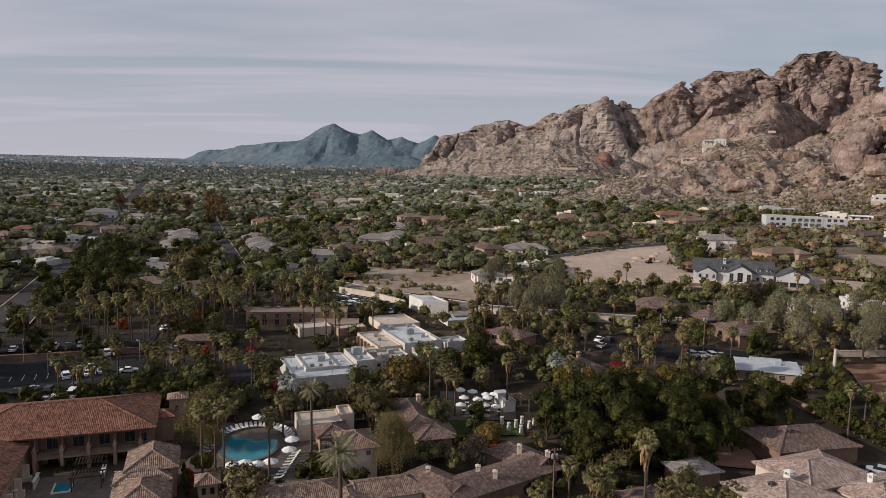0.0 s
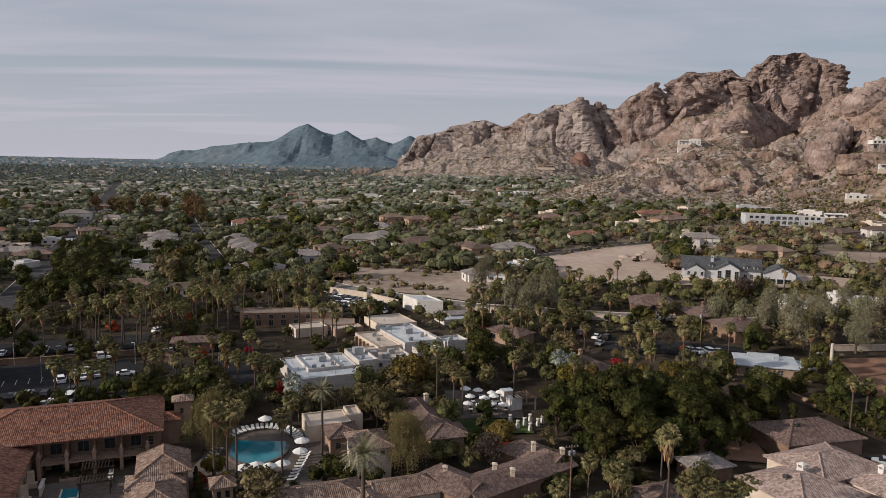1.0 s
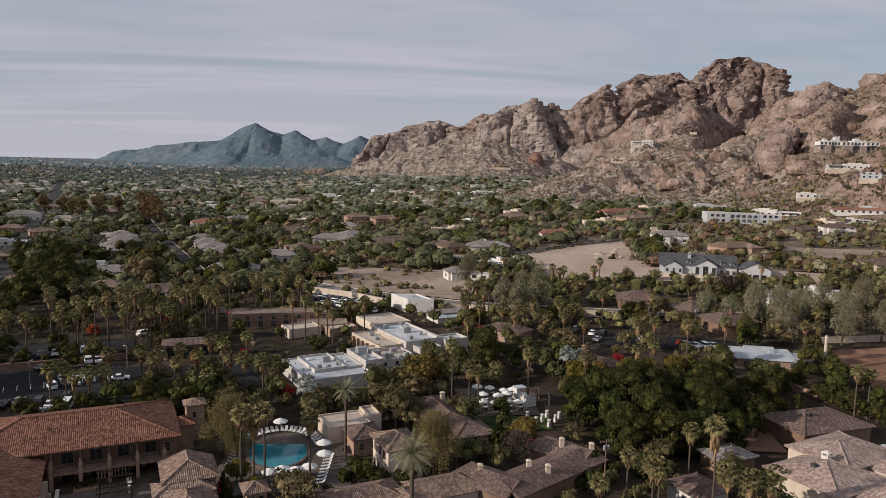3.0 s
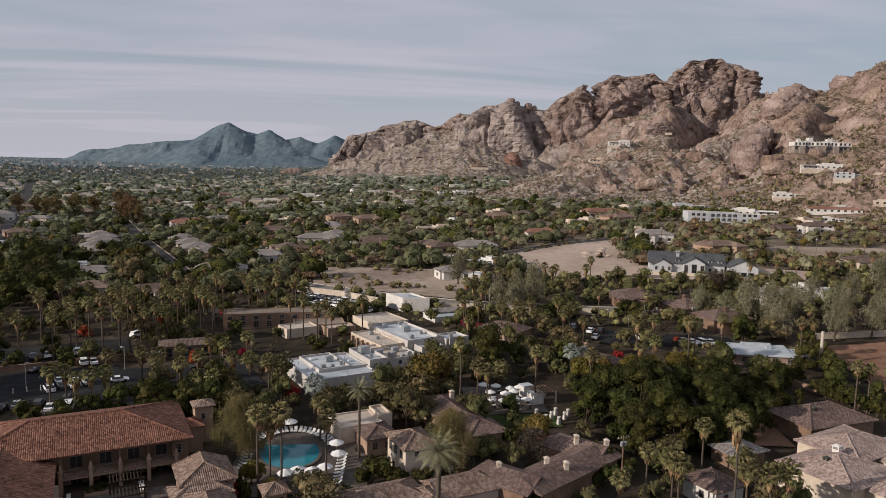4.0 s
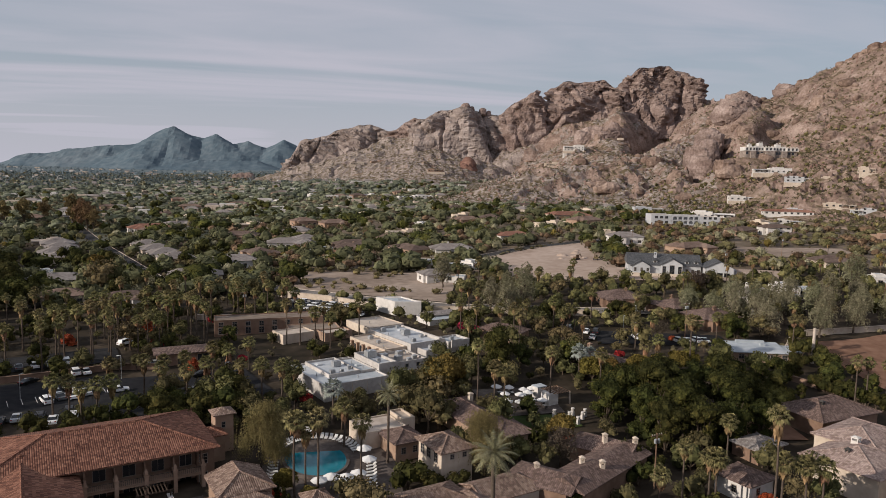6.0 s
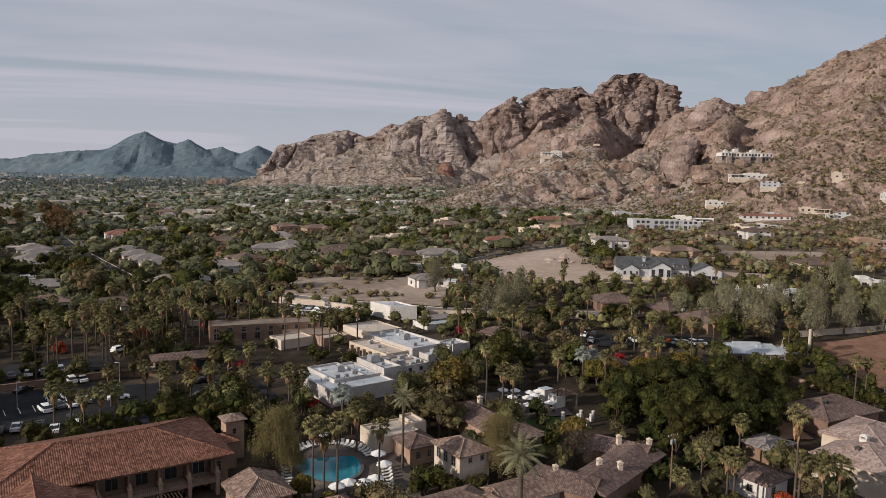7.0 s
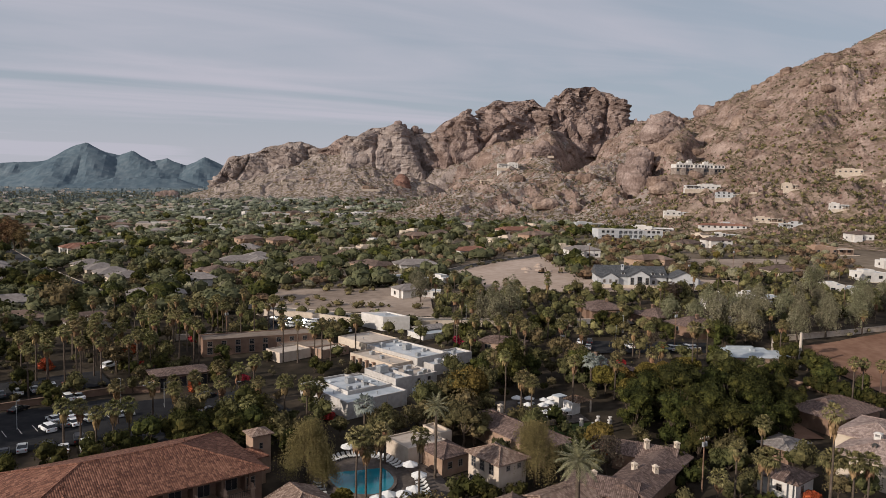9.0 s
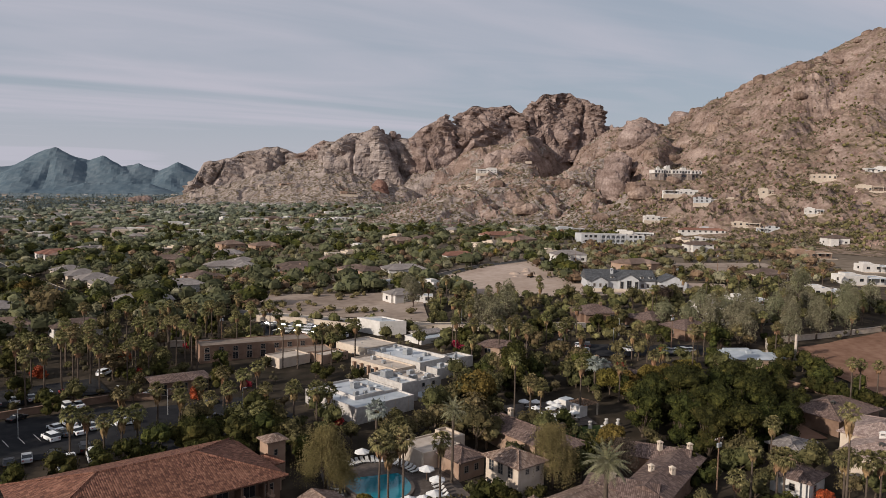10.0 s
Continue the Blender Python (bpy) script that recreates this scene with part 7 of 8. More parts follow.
PALMS_GARDEN = [
    (-46.6, 221.3, 12.2), (-42.5, 219.7, 12.2), (-35.7, 218.7, 11.2), (-38.2, 216.0, 10.2), (-24.6, 225.5, 10.2), (-33.8, 214.5, 9.0), (-42.6, 122.7, 14.6), (-39.1, 122.9, 14.8), (-40.9, 124.4, 12.2), (-31.4, 126.2, 12.4), (-33.5, 144, 8.4),
    (22.5, 114.3, 10.5), (26.1, 112.2, 9.5), (26.8, 111.3, 9.8), (95.9, 150.2, 10.4), (36.9, 108.1, 10.0), (39.9, 106.2, 10.0), (42.8, 105.8, 9.8), (80.1, 197.3, 9.2), (107.0, 195.0, 8.2), (52.5, 181.0, 8.2), (17.0, 111.8, 7.0), (30.6, 168.3, 9.2), (59.0, 196.9, 9.5), (6.5, 208.2, 7.5), (18.1, 196.2, 12.5)]
PALMS_CAR_PARK = [
    (-86.2, 161.0, 7.5), (-83.3, 161.1, 8.2), (-80.7, 162.5, 8.2), (-77.9, 178.6, 8.0), (-73.4, 178.7, 7.8), (-67.2, 171.5, 7.2), (-63.3, 174.5, 8.2), (-63.9, 189.2, 8.0), (-59.6, 185.9, 8.0), (-55.6, 174.0, 7.8), (-55.6, 196.1, 7.2),
    (-50.5, 165.9, 9.8), (-46.0, 164.2, 9.8), (-43.3, 164.7, 9.2), (-111.9, 214.7, 12.8), (-109.7, 219.4, 13.2), (-105.4, 212.8, 12.8), (-101.4, 211.5, 14.2), (-99.5, 216.0, 14.5), (-96.2, 220.6, 12.0), (-87.2, 237.1, 8.2),
    (-82.2, 241.6, 12.0), (-77.4, 239.8, 12.0), (-71.9, 250, 13.5), (-63.2, 252, 11.8), (-57.6, 250, 10.8), (-53.4, 249, 13.5), (-47.5, 250, 13.5), (-64.9, 269.6, 11.8), (-78.6, 274.5, 11.8), (-94.2, 263.1, 11.0)]
PALMS_WEST = [
    (-123.4, 199.5, 11.8), (-120.9, 202.3, 12.0), (-115.2, 199.7, 12.2), (-107.4, 201.9, 12.2), (-103.8, 203.8, 12.2), (-97.6, 210.4, 11.5), (-92.7, 209.3, 11.2), (-86.7, 213.5, 10.5), (-85.0, 217.9, 10.8), (-81.5, 219.2, 9.8),
    (-92.3, 162.8, 8.5), (-89.7, 164.3, 7.8), (-84.6, 176.5, 8.2), (-72.9, 172.8, 7.8), (-69.1, 180.8, 8.0), (-58.1, 163.0, 7.0), (-131.8, 268.6, 10.0), (-105.4, 241.8, 10.0), (-97.6, 233.0, 12.5), (-98.7, 242.5, 12.2),
    (-81.8, 229.5, 12.5), (-75.3, 231.0, 13.5), (-72.9, 225.4, 13.2), (-103.7, 267.0, 13.8), (-91.6, 270.6, 12.2)]
for rows in (PALMS_MIDDLE, PALMS_GARDEN, PALMS_CAR_PARK, PALMS_WEST):
    for x, y, h in rows:
        palm(x, y, h)
put(BROWN_FAN, 31.9, 103.5, 1.0)
put(DATES[1][1], -14.2, 103.4, 1.06)
put(DATES[0][1], -25.7, 136.2, 1.08)
for x, y in ((-35.3, 155.6), (28, 176), (32, 178)):
    put(BLUE, x, y, plant.uniform(0.85, 1.15))
count = 0
while count < 44:
    x, y = plant.uniform(-150, -42), plant.uniform(214, 300)
    if not blocked(x, y):
        palm(x, y, plant.uniform(6.5, 13))
        count += 1
count = 0
while count < 45:
    x, y = plant.uniform(20, 230), plant.uniform(200, 330)
    if not blocked(x, y):
        palm(x, y, plant.uniform(6.5, 11))
        count += 1

for i, (x, y, s) in enumerate(((23, 147, 0.92), (29, 141, 0.98), (36, 150, 1.08), (38, 141, 1.05), (46, 152, 1.06), (50, 144, 1.0), (55, 156, 1.0), (58, 150, 0.85), (61, 160, 0.75), (68, 162, 0.5), (29, 153, 1.0), (73, 166, 0.5), (79, 168, 0.6), (45, 135, 0.85), (30, 134, 0.8), (37, 133, 0.9), (53, 137, 0.75), (60, 142, 0.7), (42, 160, 0.9), (34, 158, 0.85))):
    put(FICUS_BIG[i % 3], x, y, s, group="dark ficus trees")
for x, y, k in ((101, 219, 0), (96, 225, 1), (112, 225, 2), (106, 213, 1), (120, 203, 0), (128, 211, 2), (142, 212, 0), (150, 220, 1), (134, 224, 1), (158, 214, 2), (90, 231, 1), (32, 257, 0), (29, 244, 1), (37, 251, 2), (24, 250, 1), (20, 322, 1), (16, 300, 1), (118, 218, 1), (170, 222, 0), (146, 232, 2), (162, 236, 1), (178, 230, 2), (124, 232, 0), (110, 236, 1), (186, 240, 0), (140, 244, 1), (172, 250, 2), (196, 236, 1), (104, 206, 1), (134, 205, 0), (150, 208, 1)):
    put(GUMS[k], x, y, plant.uniform(0.8, 1.08))
put(WILLOWS[0], -8.8, 129.8, 1.12), put(WILLOWS[1], -48.6, 138.2, 1.2), put(WILLOWS[1], -46.2, 136.6, 0.72), put(OLIVES[1], -32.0, 111.4, 1.1)
for x, y, s in ((-33.1, 118, 0.95), (-16, 166, 0.9), (-20, 163, 0.85), (-11, 166, 0.95), (-5, 170, 0.8), (0, 176, 0.9), (-17, 154, 0.95), (-13, 150, 0.8), (-52, 156, 0.9), (-46, 154, 0.8), (-40, 158, 0.75), (-60, 160, 0.8), (-64, 166, 0.85), (-70, 165, 0.8), (-28, 158, 0.75), (78, 240, 1.0), (74, 236, 0.9), (30, 128, 0.7), (34, 130, 0.8), (47, 110, 0.7), (52, 120, 0.75), (44, 121, 0.8), (20, 140, 0.6), (-2, 131, 0.7), (3, 130, 0.6)):
    put(GREENS[int(x + y) % 4], x, y, s)
for x, y, s in ((-9, 174, 1.0), (-10.5, 170, 0.8), (10, 140, 0.8), (113, 265, 1.2), (109, 262, 1.0), (-40, 121, 0.5), (34, 160, 0.7)):
    put(GOLDS[int(x * 3) % 2], x, y, s)
for x, y, s in ((9.4, 226, 1.2), (11.5, 224, 1.0), (10.6, 139, 1.1), (-3, 121.5, 0.9), (-46, 124, 0.7), (-41, 168, 0.9), (-42, 170, 0.8), (-62, 172, 0.9), (-70, 198, 0.9), (-84, 222, 1.0), (-90, 246, 1.0), (-72, 256, 1.0), (-110, 232, 1.0), (38, 113, 0.8), (-6, 112, 0.8), (-58, 203, 0.8), (70, 205, 0.7), (47, 192, 0.8)):
    put(BLOOMS[int(x + 3 * y) % 2], x, y, s)
for x, y in ((-44.3, 119), (-45.5, 121), (-43.5, 117)):
    put(CYPRESS, x, y, 0.7)
for x, y, s in ((-303, 694, 1.0), (-288, 700, 1.1), (-316, 706, 0.9), (-276, 716, 1.0), (-262, 746, 1.2), (-250, 738, 0.9), (-330, 720, 0.9), (-222, 652, 1.1), (-229, 660, 1.25), (-215, 644, 0.9), (-237, 668, 1.0), (-345, 716, 1.0)):
    put(RUSTS[0], x, y, s)
for x, y, k, s in ((-172.9, 448, 0, 0.8), (-166, 430, 1, 0.85), (-150, 396, 2, 0.8), (-160, 412, 0, 0.75), (-185, 348, 1, 0.8), (-196, 362, 0, 0.85), (-206, 380, 2, 0.8), (-178, 330, 1, 0.75), (-190, 320, 0, 0.7), (-205, 345, 1, 0.75), (-172, 300, 2, 0.65), (-216, 400, 1, 0.8), (-222, 425, 0, 0.85), (-235, 440, 2, 0.8)):
    put(FICUS[k], x, y, s, group="dark ficus trees")
for x, y, k, q in ((-144, 228, 1, 0.77), (-142, 240, 0, 0.82), (-147, 250, 2, 0.86), (-155, 262, 1, 0.86), (-159, 272, 0, 0.86), (-155, 284, 1, 0.90), (-162, 292, 2, 0.95), (-157, 303, 0, 0.95), (-167, 310, 1, 0.99), (-165, 322, 2, 0.95), (-175, 330, 0, 1.03), (-173, 345, 1, 0.99), (-183, 352, 2, 1.03), (-181, 368, 0, 0.95), (-192, 376, 1, 1.03), (-191, 392, 2, 0.95), (-199, 402, 0, 0.95)):
    put(FICUS[k], x, y, q, group="dark ficus trees")
put(OLIVES[1], -124, 318, 1.9), put(GREENS[3], -119, 322, 1.2)
put(GOLDS[0], -147, 396, 1.3)
put(BARE, 6.8, 131.2, 0.85), put(BARE, 112, 262, 1.1), put(BARE, 66, 206, 0.7)
put(GOLDS[0], -8.4, 166.5, 1.35), put(GOLDS[1], -44.5, 127.5, 0.7), put(OLIVES[0], -32.5, 119, 0.9)

for x, y, s in ((64, 153, 0.5), (70, 158, 0.44), (76, 163, 0.5), (82, 168, 0.5), (87, 171, 0.5), (57, 147, 0.8), (50, 142, 0.8), (67, 150, 0.4), (73, 154, 0.36), (79, 158, 0.32)):
    put(FICUS_BIG[int(x) % 3], x, y, s, group="dark ficus trees")
for i in range(13):
    put(SHRUBS[2], 88 + 0.55 * i, 165 - 1.45 * i, 1.1 + 0.25 * (i % 3))
row_rng = random.Random(8)
for x, y, q in ((93, 164, 0.55), (97, 171, 0.6), (100, 178, 0.55), (103, 186, 0.5), (99, 158, 0.45), (95, 180, 0.55), (104, 193, 0.5)):
    put(FICUS[int(x) % 3], x, y, q, group="dark ficus trees")
count = 0
while count < 60:
    x, y = row_rng.uniform(-8, 32), row_rng.uniform(170, 222)
    if not blocked(x, y, 0.6):
        if count % 4 == 0:
            put((OLIVES[0], GREENS[2], GREENS[0])[count % 3], x, y, row_rng.uniform(0.5, 0.9))
        else:
            put(SHRUBS[count % 3], x, y, row_rng.uniform(0.8, 1.7))
    count += 1
count = 0
while count < 34:
    x, y = row_rng.uniform(-178, -88), row_rng.uniform(296, 450)
    if not blocked(x, y, 1.5):
        put(FICUS[count % 3] if count % 4 else OLIVES[1], x, y, row_rng.uniform(0.55, 0.85))
    count += 1
# The big western ones are unseen, scaled up to throw shade on the car park.
for x, y, q in ((-121, 176, 0.95), (-101, 193, 0.45), (-127, 166, 1.0), (-131, 180, 1.0), (-134, 196, 0.9), (-122, 202, 0.55), (-110, 207, 0.5), (-138, 205, 0.6)):
    put(FICUS[int(-x) % 3], x, y, q, group="dark ficus trees")
put(FICUS_BIG[1], 8.5, 183.0, 1.12, group="dark ficus trees")
for x, y, k, q in ((30, 172, 0, 0.9), (36, 173, 1, 1.0), (43, 174, 0, 0.85), (50, 176, 1, 1.0), (56, 177, 0, 0.8), (33, 168, 1, 0.8), (47, 170, 1, 0.8), (61, 179, 0, 0.7)):
    put(GOLDS[k], x, y, q)
count = 0
while count < 62:
    x, y = row_rng.uniform(-2, 104), row_rng.uniform(172, 236)
    if not blocked(x, y, 1.0) and not (x > 84 and y < 200):
        put((OLIVES[0], GREENS[0], OLIVES[2], FICUS[1], OLIVES[1])[count % 5], x, y, row_rng.uniform(0.45, 0.85))
    count += 1
count = 0
while count < 30:
    y = row_rng.uniform(272, 440)
    x = -162 - 0.407 * (y - 253) + row_rng.uniform(12, 44)
    if not blocked(x, y, 2.0):
        put(FICUS[count % 3], x, y, row_rng.uniform(0.72, 1.05), group="dark ficus trees")
    count += 1

# garden trees and shrubs between the buildings
for x, y, q in ((-82, 156, 0.5), (-77, 158, 0.55), (-72, 160, 0.6), (-67, 161, 0.55), (-62, 158, 0.6), (-86, 153, 0.45), (-58, 156, 0.5), (-92, 151, 0.5), (-99, 150, 0.45), (-106, 151, 0.5), (-64, 153, 0.5), (-70, 154, 0.45), (-112, 154, 0.5), (-118, 152, 0.5)):
    put(FICUS[int(-x) % 3], x, y, q, group="dark ficus trees")
count = 0
while count < 44:
    x, y = plant.uniform(-34, 2), plant.uniform(148, 171)
    if not blocked(x, y, 0.5):
        put((GREENS + OLIVES)[plant.randrange(7)], x, y, plant.uniform(0.5, 0.85))
    count += 1
count = 0
while count < 40:
    x, y = plant.uniform(-72, -42), plant.uniform(148, 170)
    if not blocked(x, y, 0.5):
        put((GREENS + FICUS)[plant.randrange(7)], x, y, plant.uniform(0.4, 0.75))
    count += 1
count = 0
while count < 55:
    x, y = plant.uniform(-36, 62), plant.uniform(99, 160)
    if not blocked(x, y, 0.3):
        put(SHRUBS[(0, 2, 2)[count % 3]], x, y, plant.uniform(0.9, 2.0))
        count += 1
count = 0
while count < 66:
    x, y = plant.uniform(-145, -60), plant.uniform(196, 285)
    if not blocked(x, y, 0.3):
        put((FICUS[0], FICUS[1], GREENS[0], OLIVES[0])[count % 4], x, y, plant.uniform(0.35, 0.62))
        count += 1
count = 0
while count < 150:
    x, y = plant.uniform(-150, 190), plant.uniform(100, 330)
    if blocked(x, y, 0.5) or (-50 < x < 22 and y < 158) or (x > 40 and 150 < y < 190 and x > 82) or abs(x + 36) < 14 and y < 150:
        continue
    r = plant.random()
    if r < 0.45:
        put(GREENS[plant.randrange(4)], x, y, plant.uniform(0.55, 0.95))
    elif r < 0.8:
        put(OLIVES[plant.randrange(3)], x, y, plant.uniform(0.6, 1.0))
    else:
        put(FICUS[plant.randrange(3)], x, y, plant.uniform(0.35, 0.55), group="dark ficus trees")
    count += 1
count = 0
while count < 34:
    x, y = plant.uniform(-140, 130), plant.uniform(100, 240)
    if not blocked(x, y, 0.3):
        put(SHRUBS[plant.randrange(3)], x, y, plant.uniform(0.6, 1.5))
        count += 1


# kinds that were never planted
for kind in [k for _, k in FANS] + [k for _, k in DATES] + FICUS_BIG + FICUS + GREENS + OLIVES + GUMS + GOLDS + RUSTS + WILLOWS + SHRUBS + BLOOMS + [BROWN_FAN, BLUE, BARE, CYPRESS]:
    if kind not in USED:
        for child in list(kind.children):
            bpy.data.objects.remove(child)
        bpy.data.objects.remove(kind)


def grove(name, spots_list, mat, label, leaves, leaf, seed, category="trees", solid=True):
    """Many trees of no one's counting, as one object: a lumpy crown with leaf clumps all round, and a short trunk."""
    rng = np.random.RandomState(seed)
    n = len(spots_list)
    t = np.array(spots_list, float)
    lobes = np.stack([t[:, 0], t[:, 1], t[:, 2] + t[:, 3] * 0.54, t[:, 4], t[:, 4], t[:, 3] * 0.46], 1)
    pieces = []
    if solid:
        extra = lobes.copy()
        turn = rng.uniform(0, 6.28, n)
        extra[:, 0] += np.cos(turn) * t[:, 4] * 0.55
        extra[:, 1] += np.sin(turn) * t[:, 4] * 0.55
        extra[:, 2] -= t[:, 3] * rng.uniform(0.0, 0.16, n)
        extra[:, 3:] *= rng.uniform(0.55, 0.8, n)[:, None]
        pieces.append(cores(np.concatenate([lobes, extra]) if leaves > 25 else lobes, rng, 0.86, 6, 4))
    k = rng.permutation(np.repeat(np.arange(n), leaves))
    d = rng.normal(size=(len(k), 3))
    d /= np.linalg.norm(d, axis=1)[:, None]
    r = rng.uniform(0.78 if solid else 0.4, 1.12, len(k))[:, None]
    pieces.append(leaf_cloud(lobes[k, :3] + d * r * lobes[k, 3:], leaf * lobes[k, 3] * rng.uniform(0.5, 1.3, len(k)), rng))
    if leaves > 25:
        w = t[:, 4] * 0.09
        post = np.stack([np.stack([t[:, 0] + sx * w * q, t[:, 1] + sy * w * q, t[:, 2] + h * t[:, 3]], 1) for sx, sy, q, h in ((-1, 0, 1, -0.1), (1, 0, 1, -0.1), (1, 0, 0.6, 0.5), (-1, 0, 0.6, 0.5))], 1).reshape(-1, 3)
        pieces.append((post, np.arange(len(post)).reshape(-1, 4)))
    return tagged(new(name, mesh_of(name, *joined(*pieces), mat)), label, category, kind="stuff")


def gather(count, ys, xs, sizes, seed, floor=-3.0, slope=False, spread=(0.42, 0.68)):
    """Free places for trees: between ys, with x from xs(y)."""
    r, out = random.Random(seed), []
    pts = []
    while len(pts) < count * 3:
        s = r.random()
        y = ys[0] * (ys[1] / ys[0]) ** s
        lo, hi = xs(y)
        pts.append((r.uniform(lo, hi), y))
    arr = np.array(pts)
    z, over = relief(arr[:, 0], arr[:, 1])
    taken = blocked_many(arr[:, 0], arr[:, 1])
    for (x, y), zz, ov, no in zip(pts, z, over, taken):
        if len(out) >= count:
            break
        if (ov > floor) != slope:
            continue
        if no and y < 1400:
            continue
        tall = r.uniform(*sizes)
        out.append((x, y, zz, tall, tall * r.uniform(*spread)))
    return out


near_view = lambda y: (-58, 210)
grove("garden_trees_green", gather(170, (222, 318), near_view, (2.5, 5.2), 61), LEAF_GREEN, "low green trees and hedges round the resort", 60, 0.24, 62)
grove("garden_trees_olive", gather(210, (222, 318), near_view, (2.0, 4.5), 63), LEAF_OLIVE, "low olive trees and brush round the resort", 60, 0.24, 64)
grove("garden_brush", gather(380, (180, 318), lambda y: (-150, 210), (0.9, 2.2), 65), SCRUB, "dry knee-high brush and groundcover", 14, 0.5, 66)
BLOCKED.append([(60, 236), (200, 226), (200, 300), (60, 300)])
BLOCKED.append([(-60, 236), (60, 236), (60, 318), (-60, 318)])
wide_view = lambda y: (-0.80 * y, 0.86 * y)
grove("green_trees_middle", gather(680, (300, 720), lambda y: (-0.80 * y, 0.36 * y), (3.5, 9.0), 21, spread=(0.5, 0.85)), MID_LEAF, "countless green garden trees of the neighbourhood", 44, 0.27, 1)
grove("olive_trees_middle", gather(860, (300, 720), lambda y: (-0.4 * y, 0.86 * y), (2.2, 5.0), 22, spread=(0.5, 0.95)), OLIVE_MID, "countless olive desert trees of the neighbourhood", 44, 0.27, 2)
grove("dark_trees_middle", gather(240, (330, 800), lambda y: (-0.80 * y, 0.5 * y), (5, 10), 23, spread=(0.5, 0.9)), LEAF_DARK, "countless dark evergreen trees of the neighbourhood", 40, 0.28, 3)
grove("silver_trees_middle", gather(420, (300, 720), wide_view, (3.0, 6.5), 51), LEAF_SILVER, "grey-green desert trees of the neighbourhood", 44, 0.27, 52)
grove("tan_trees_middle", gather(340, (300, 720), lambda y: (-0.2 * y, 0.86 * y), (2.5, 6.0), 53, spread=(0.5, 0.85)), LEAF_RUST, "bare tan-brown winter trees of the neighbourhood", 44, 0.27, 54)
grove("gold_trees_middle", gather(60, (300, 720), wide_view, (2.5, 5.5), 55), LEAF_GOLD, "yellowing trees of the neighbourhood", 44, 0.27, 56)
grove("brush_middle", gather(900, (290, 620), wide_view, (1.2, 2.6), 24), SCRUB, "low dry desert brush", 10, 0.5, 4)
# Far canopy in leaf colours that carry the haze, band by band.
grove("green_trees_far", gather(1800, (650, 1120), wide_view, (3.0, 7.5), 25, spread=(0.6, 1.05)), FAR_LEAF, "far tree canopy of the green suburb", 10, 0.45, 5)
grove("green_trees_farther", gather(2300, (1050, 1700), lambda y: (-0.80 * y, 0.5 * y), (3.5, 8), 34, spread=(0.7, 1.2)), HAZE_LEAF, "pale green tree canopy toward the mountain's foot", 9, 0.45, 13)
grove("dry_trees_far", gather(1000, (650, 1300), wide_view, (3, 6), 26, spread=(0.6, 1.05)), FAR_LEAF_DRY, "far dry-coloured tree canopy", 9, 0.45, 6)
grove("dark_trees_far", gather(170, (650, 1250), wide_view, (6, 11), 27), LEAF_DARK, "far dark evergreen trees", 9, 0.45, 7)
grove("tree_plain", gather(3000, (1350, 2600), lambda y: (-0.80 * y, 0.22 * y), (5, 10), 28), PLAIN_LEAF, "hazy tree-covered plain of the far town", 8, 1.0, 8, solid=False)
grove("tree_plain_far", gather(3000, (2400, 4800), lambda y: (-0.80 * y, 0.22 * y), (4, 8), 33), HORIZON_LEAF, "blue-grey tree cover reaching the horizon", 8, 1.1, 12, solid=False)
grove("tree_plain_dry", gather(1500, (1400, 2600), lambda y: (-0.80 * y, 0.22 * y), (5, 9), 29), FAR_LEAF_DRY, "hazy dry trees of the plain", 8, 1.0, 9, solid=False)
grove("mountain_scrub", gather(12500, (400, 1500), lambda y: (0.12 * y, 0.98 * y), (1.3, 3.6), 30, -2.0, True), SCRUB, "sparse desert scrub on the mountain slopes", 6, 0.95, 10, solid=False)
grove("mountain_foot_trees", gather(1100, (400, 820), lambda y: (0.45 * y, 1.1 * y), (1.8, 4.4), 31, 0.0, True), LEAF_OLIVE, "small desert trees on the foot of the slope", 22, 0.32, 11)

wash_rng = random.Random(19)
wash_spots = []
for _ in range(64):
    a, b = wash_rng.random(), wash_rng.random()
    x, y = -46 + 58 * a + 9 * b, 316 - 36 * a + 60 * b
    if abs(b - 0.45 - 0.15 * math.sin(7 * a)) > 0.16:
        t = wash_rng.uniform(0.8, 3.6)
        wash_spots.append((x, y, height(x, y) - 0.1, t, t * wash_rng.uniform(0.6, 1.0)))
grove("wash_brush", wash_spots, LEAF_OLIVE, "dry olive brush growing in the sandy wash", 40, 0.36, 20)
lot_spots = []
for _ in range(90):
    k, t = wash_rng.random(), wash_rng.uniform(0.6, 2.2)
    x, y = wash_rng.choice(((48 + 8 * k, 300 + 82 * k), (50 + 50 * k, 299.5), (106 + 46 * k, 331 + 63 * k), (56 + 62 * k, 382 + 46 * k)))
    x, y = x + wash_rng.uniform(-2.5, 2.5), y + wash_rng.uniform(-2.5, 2.5)
    lot_spots.append((x, y, height(x, y) - 0.1, t, t * wash_rng.uniform(0.6, 1.0)))
grove("lot_brush", lot_spots, SCRUB, "scrubby bushes along the edge of the sand lot", 40, 0.36, 21)


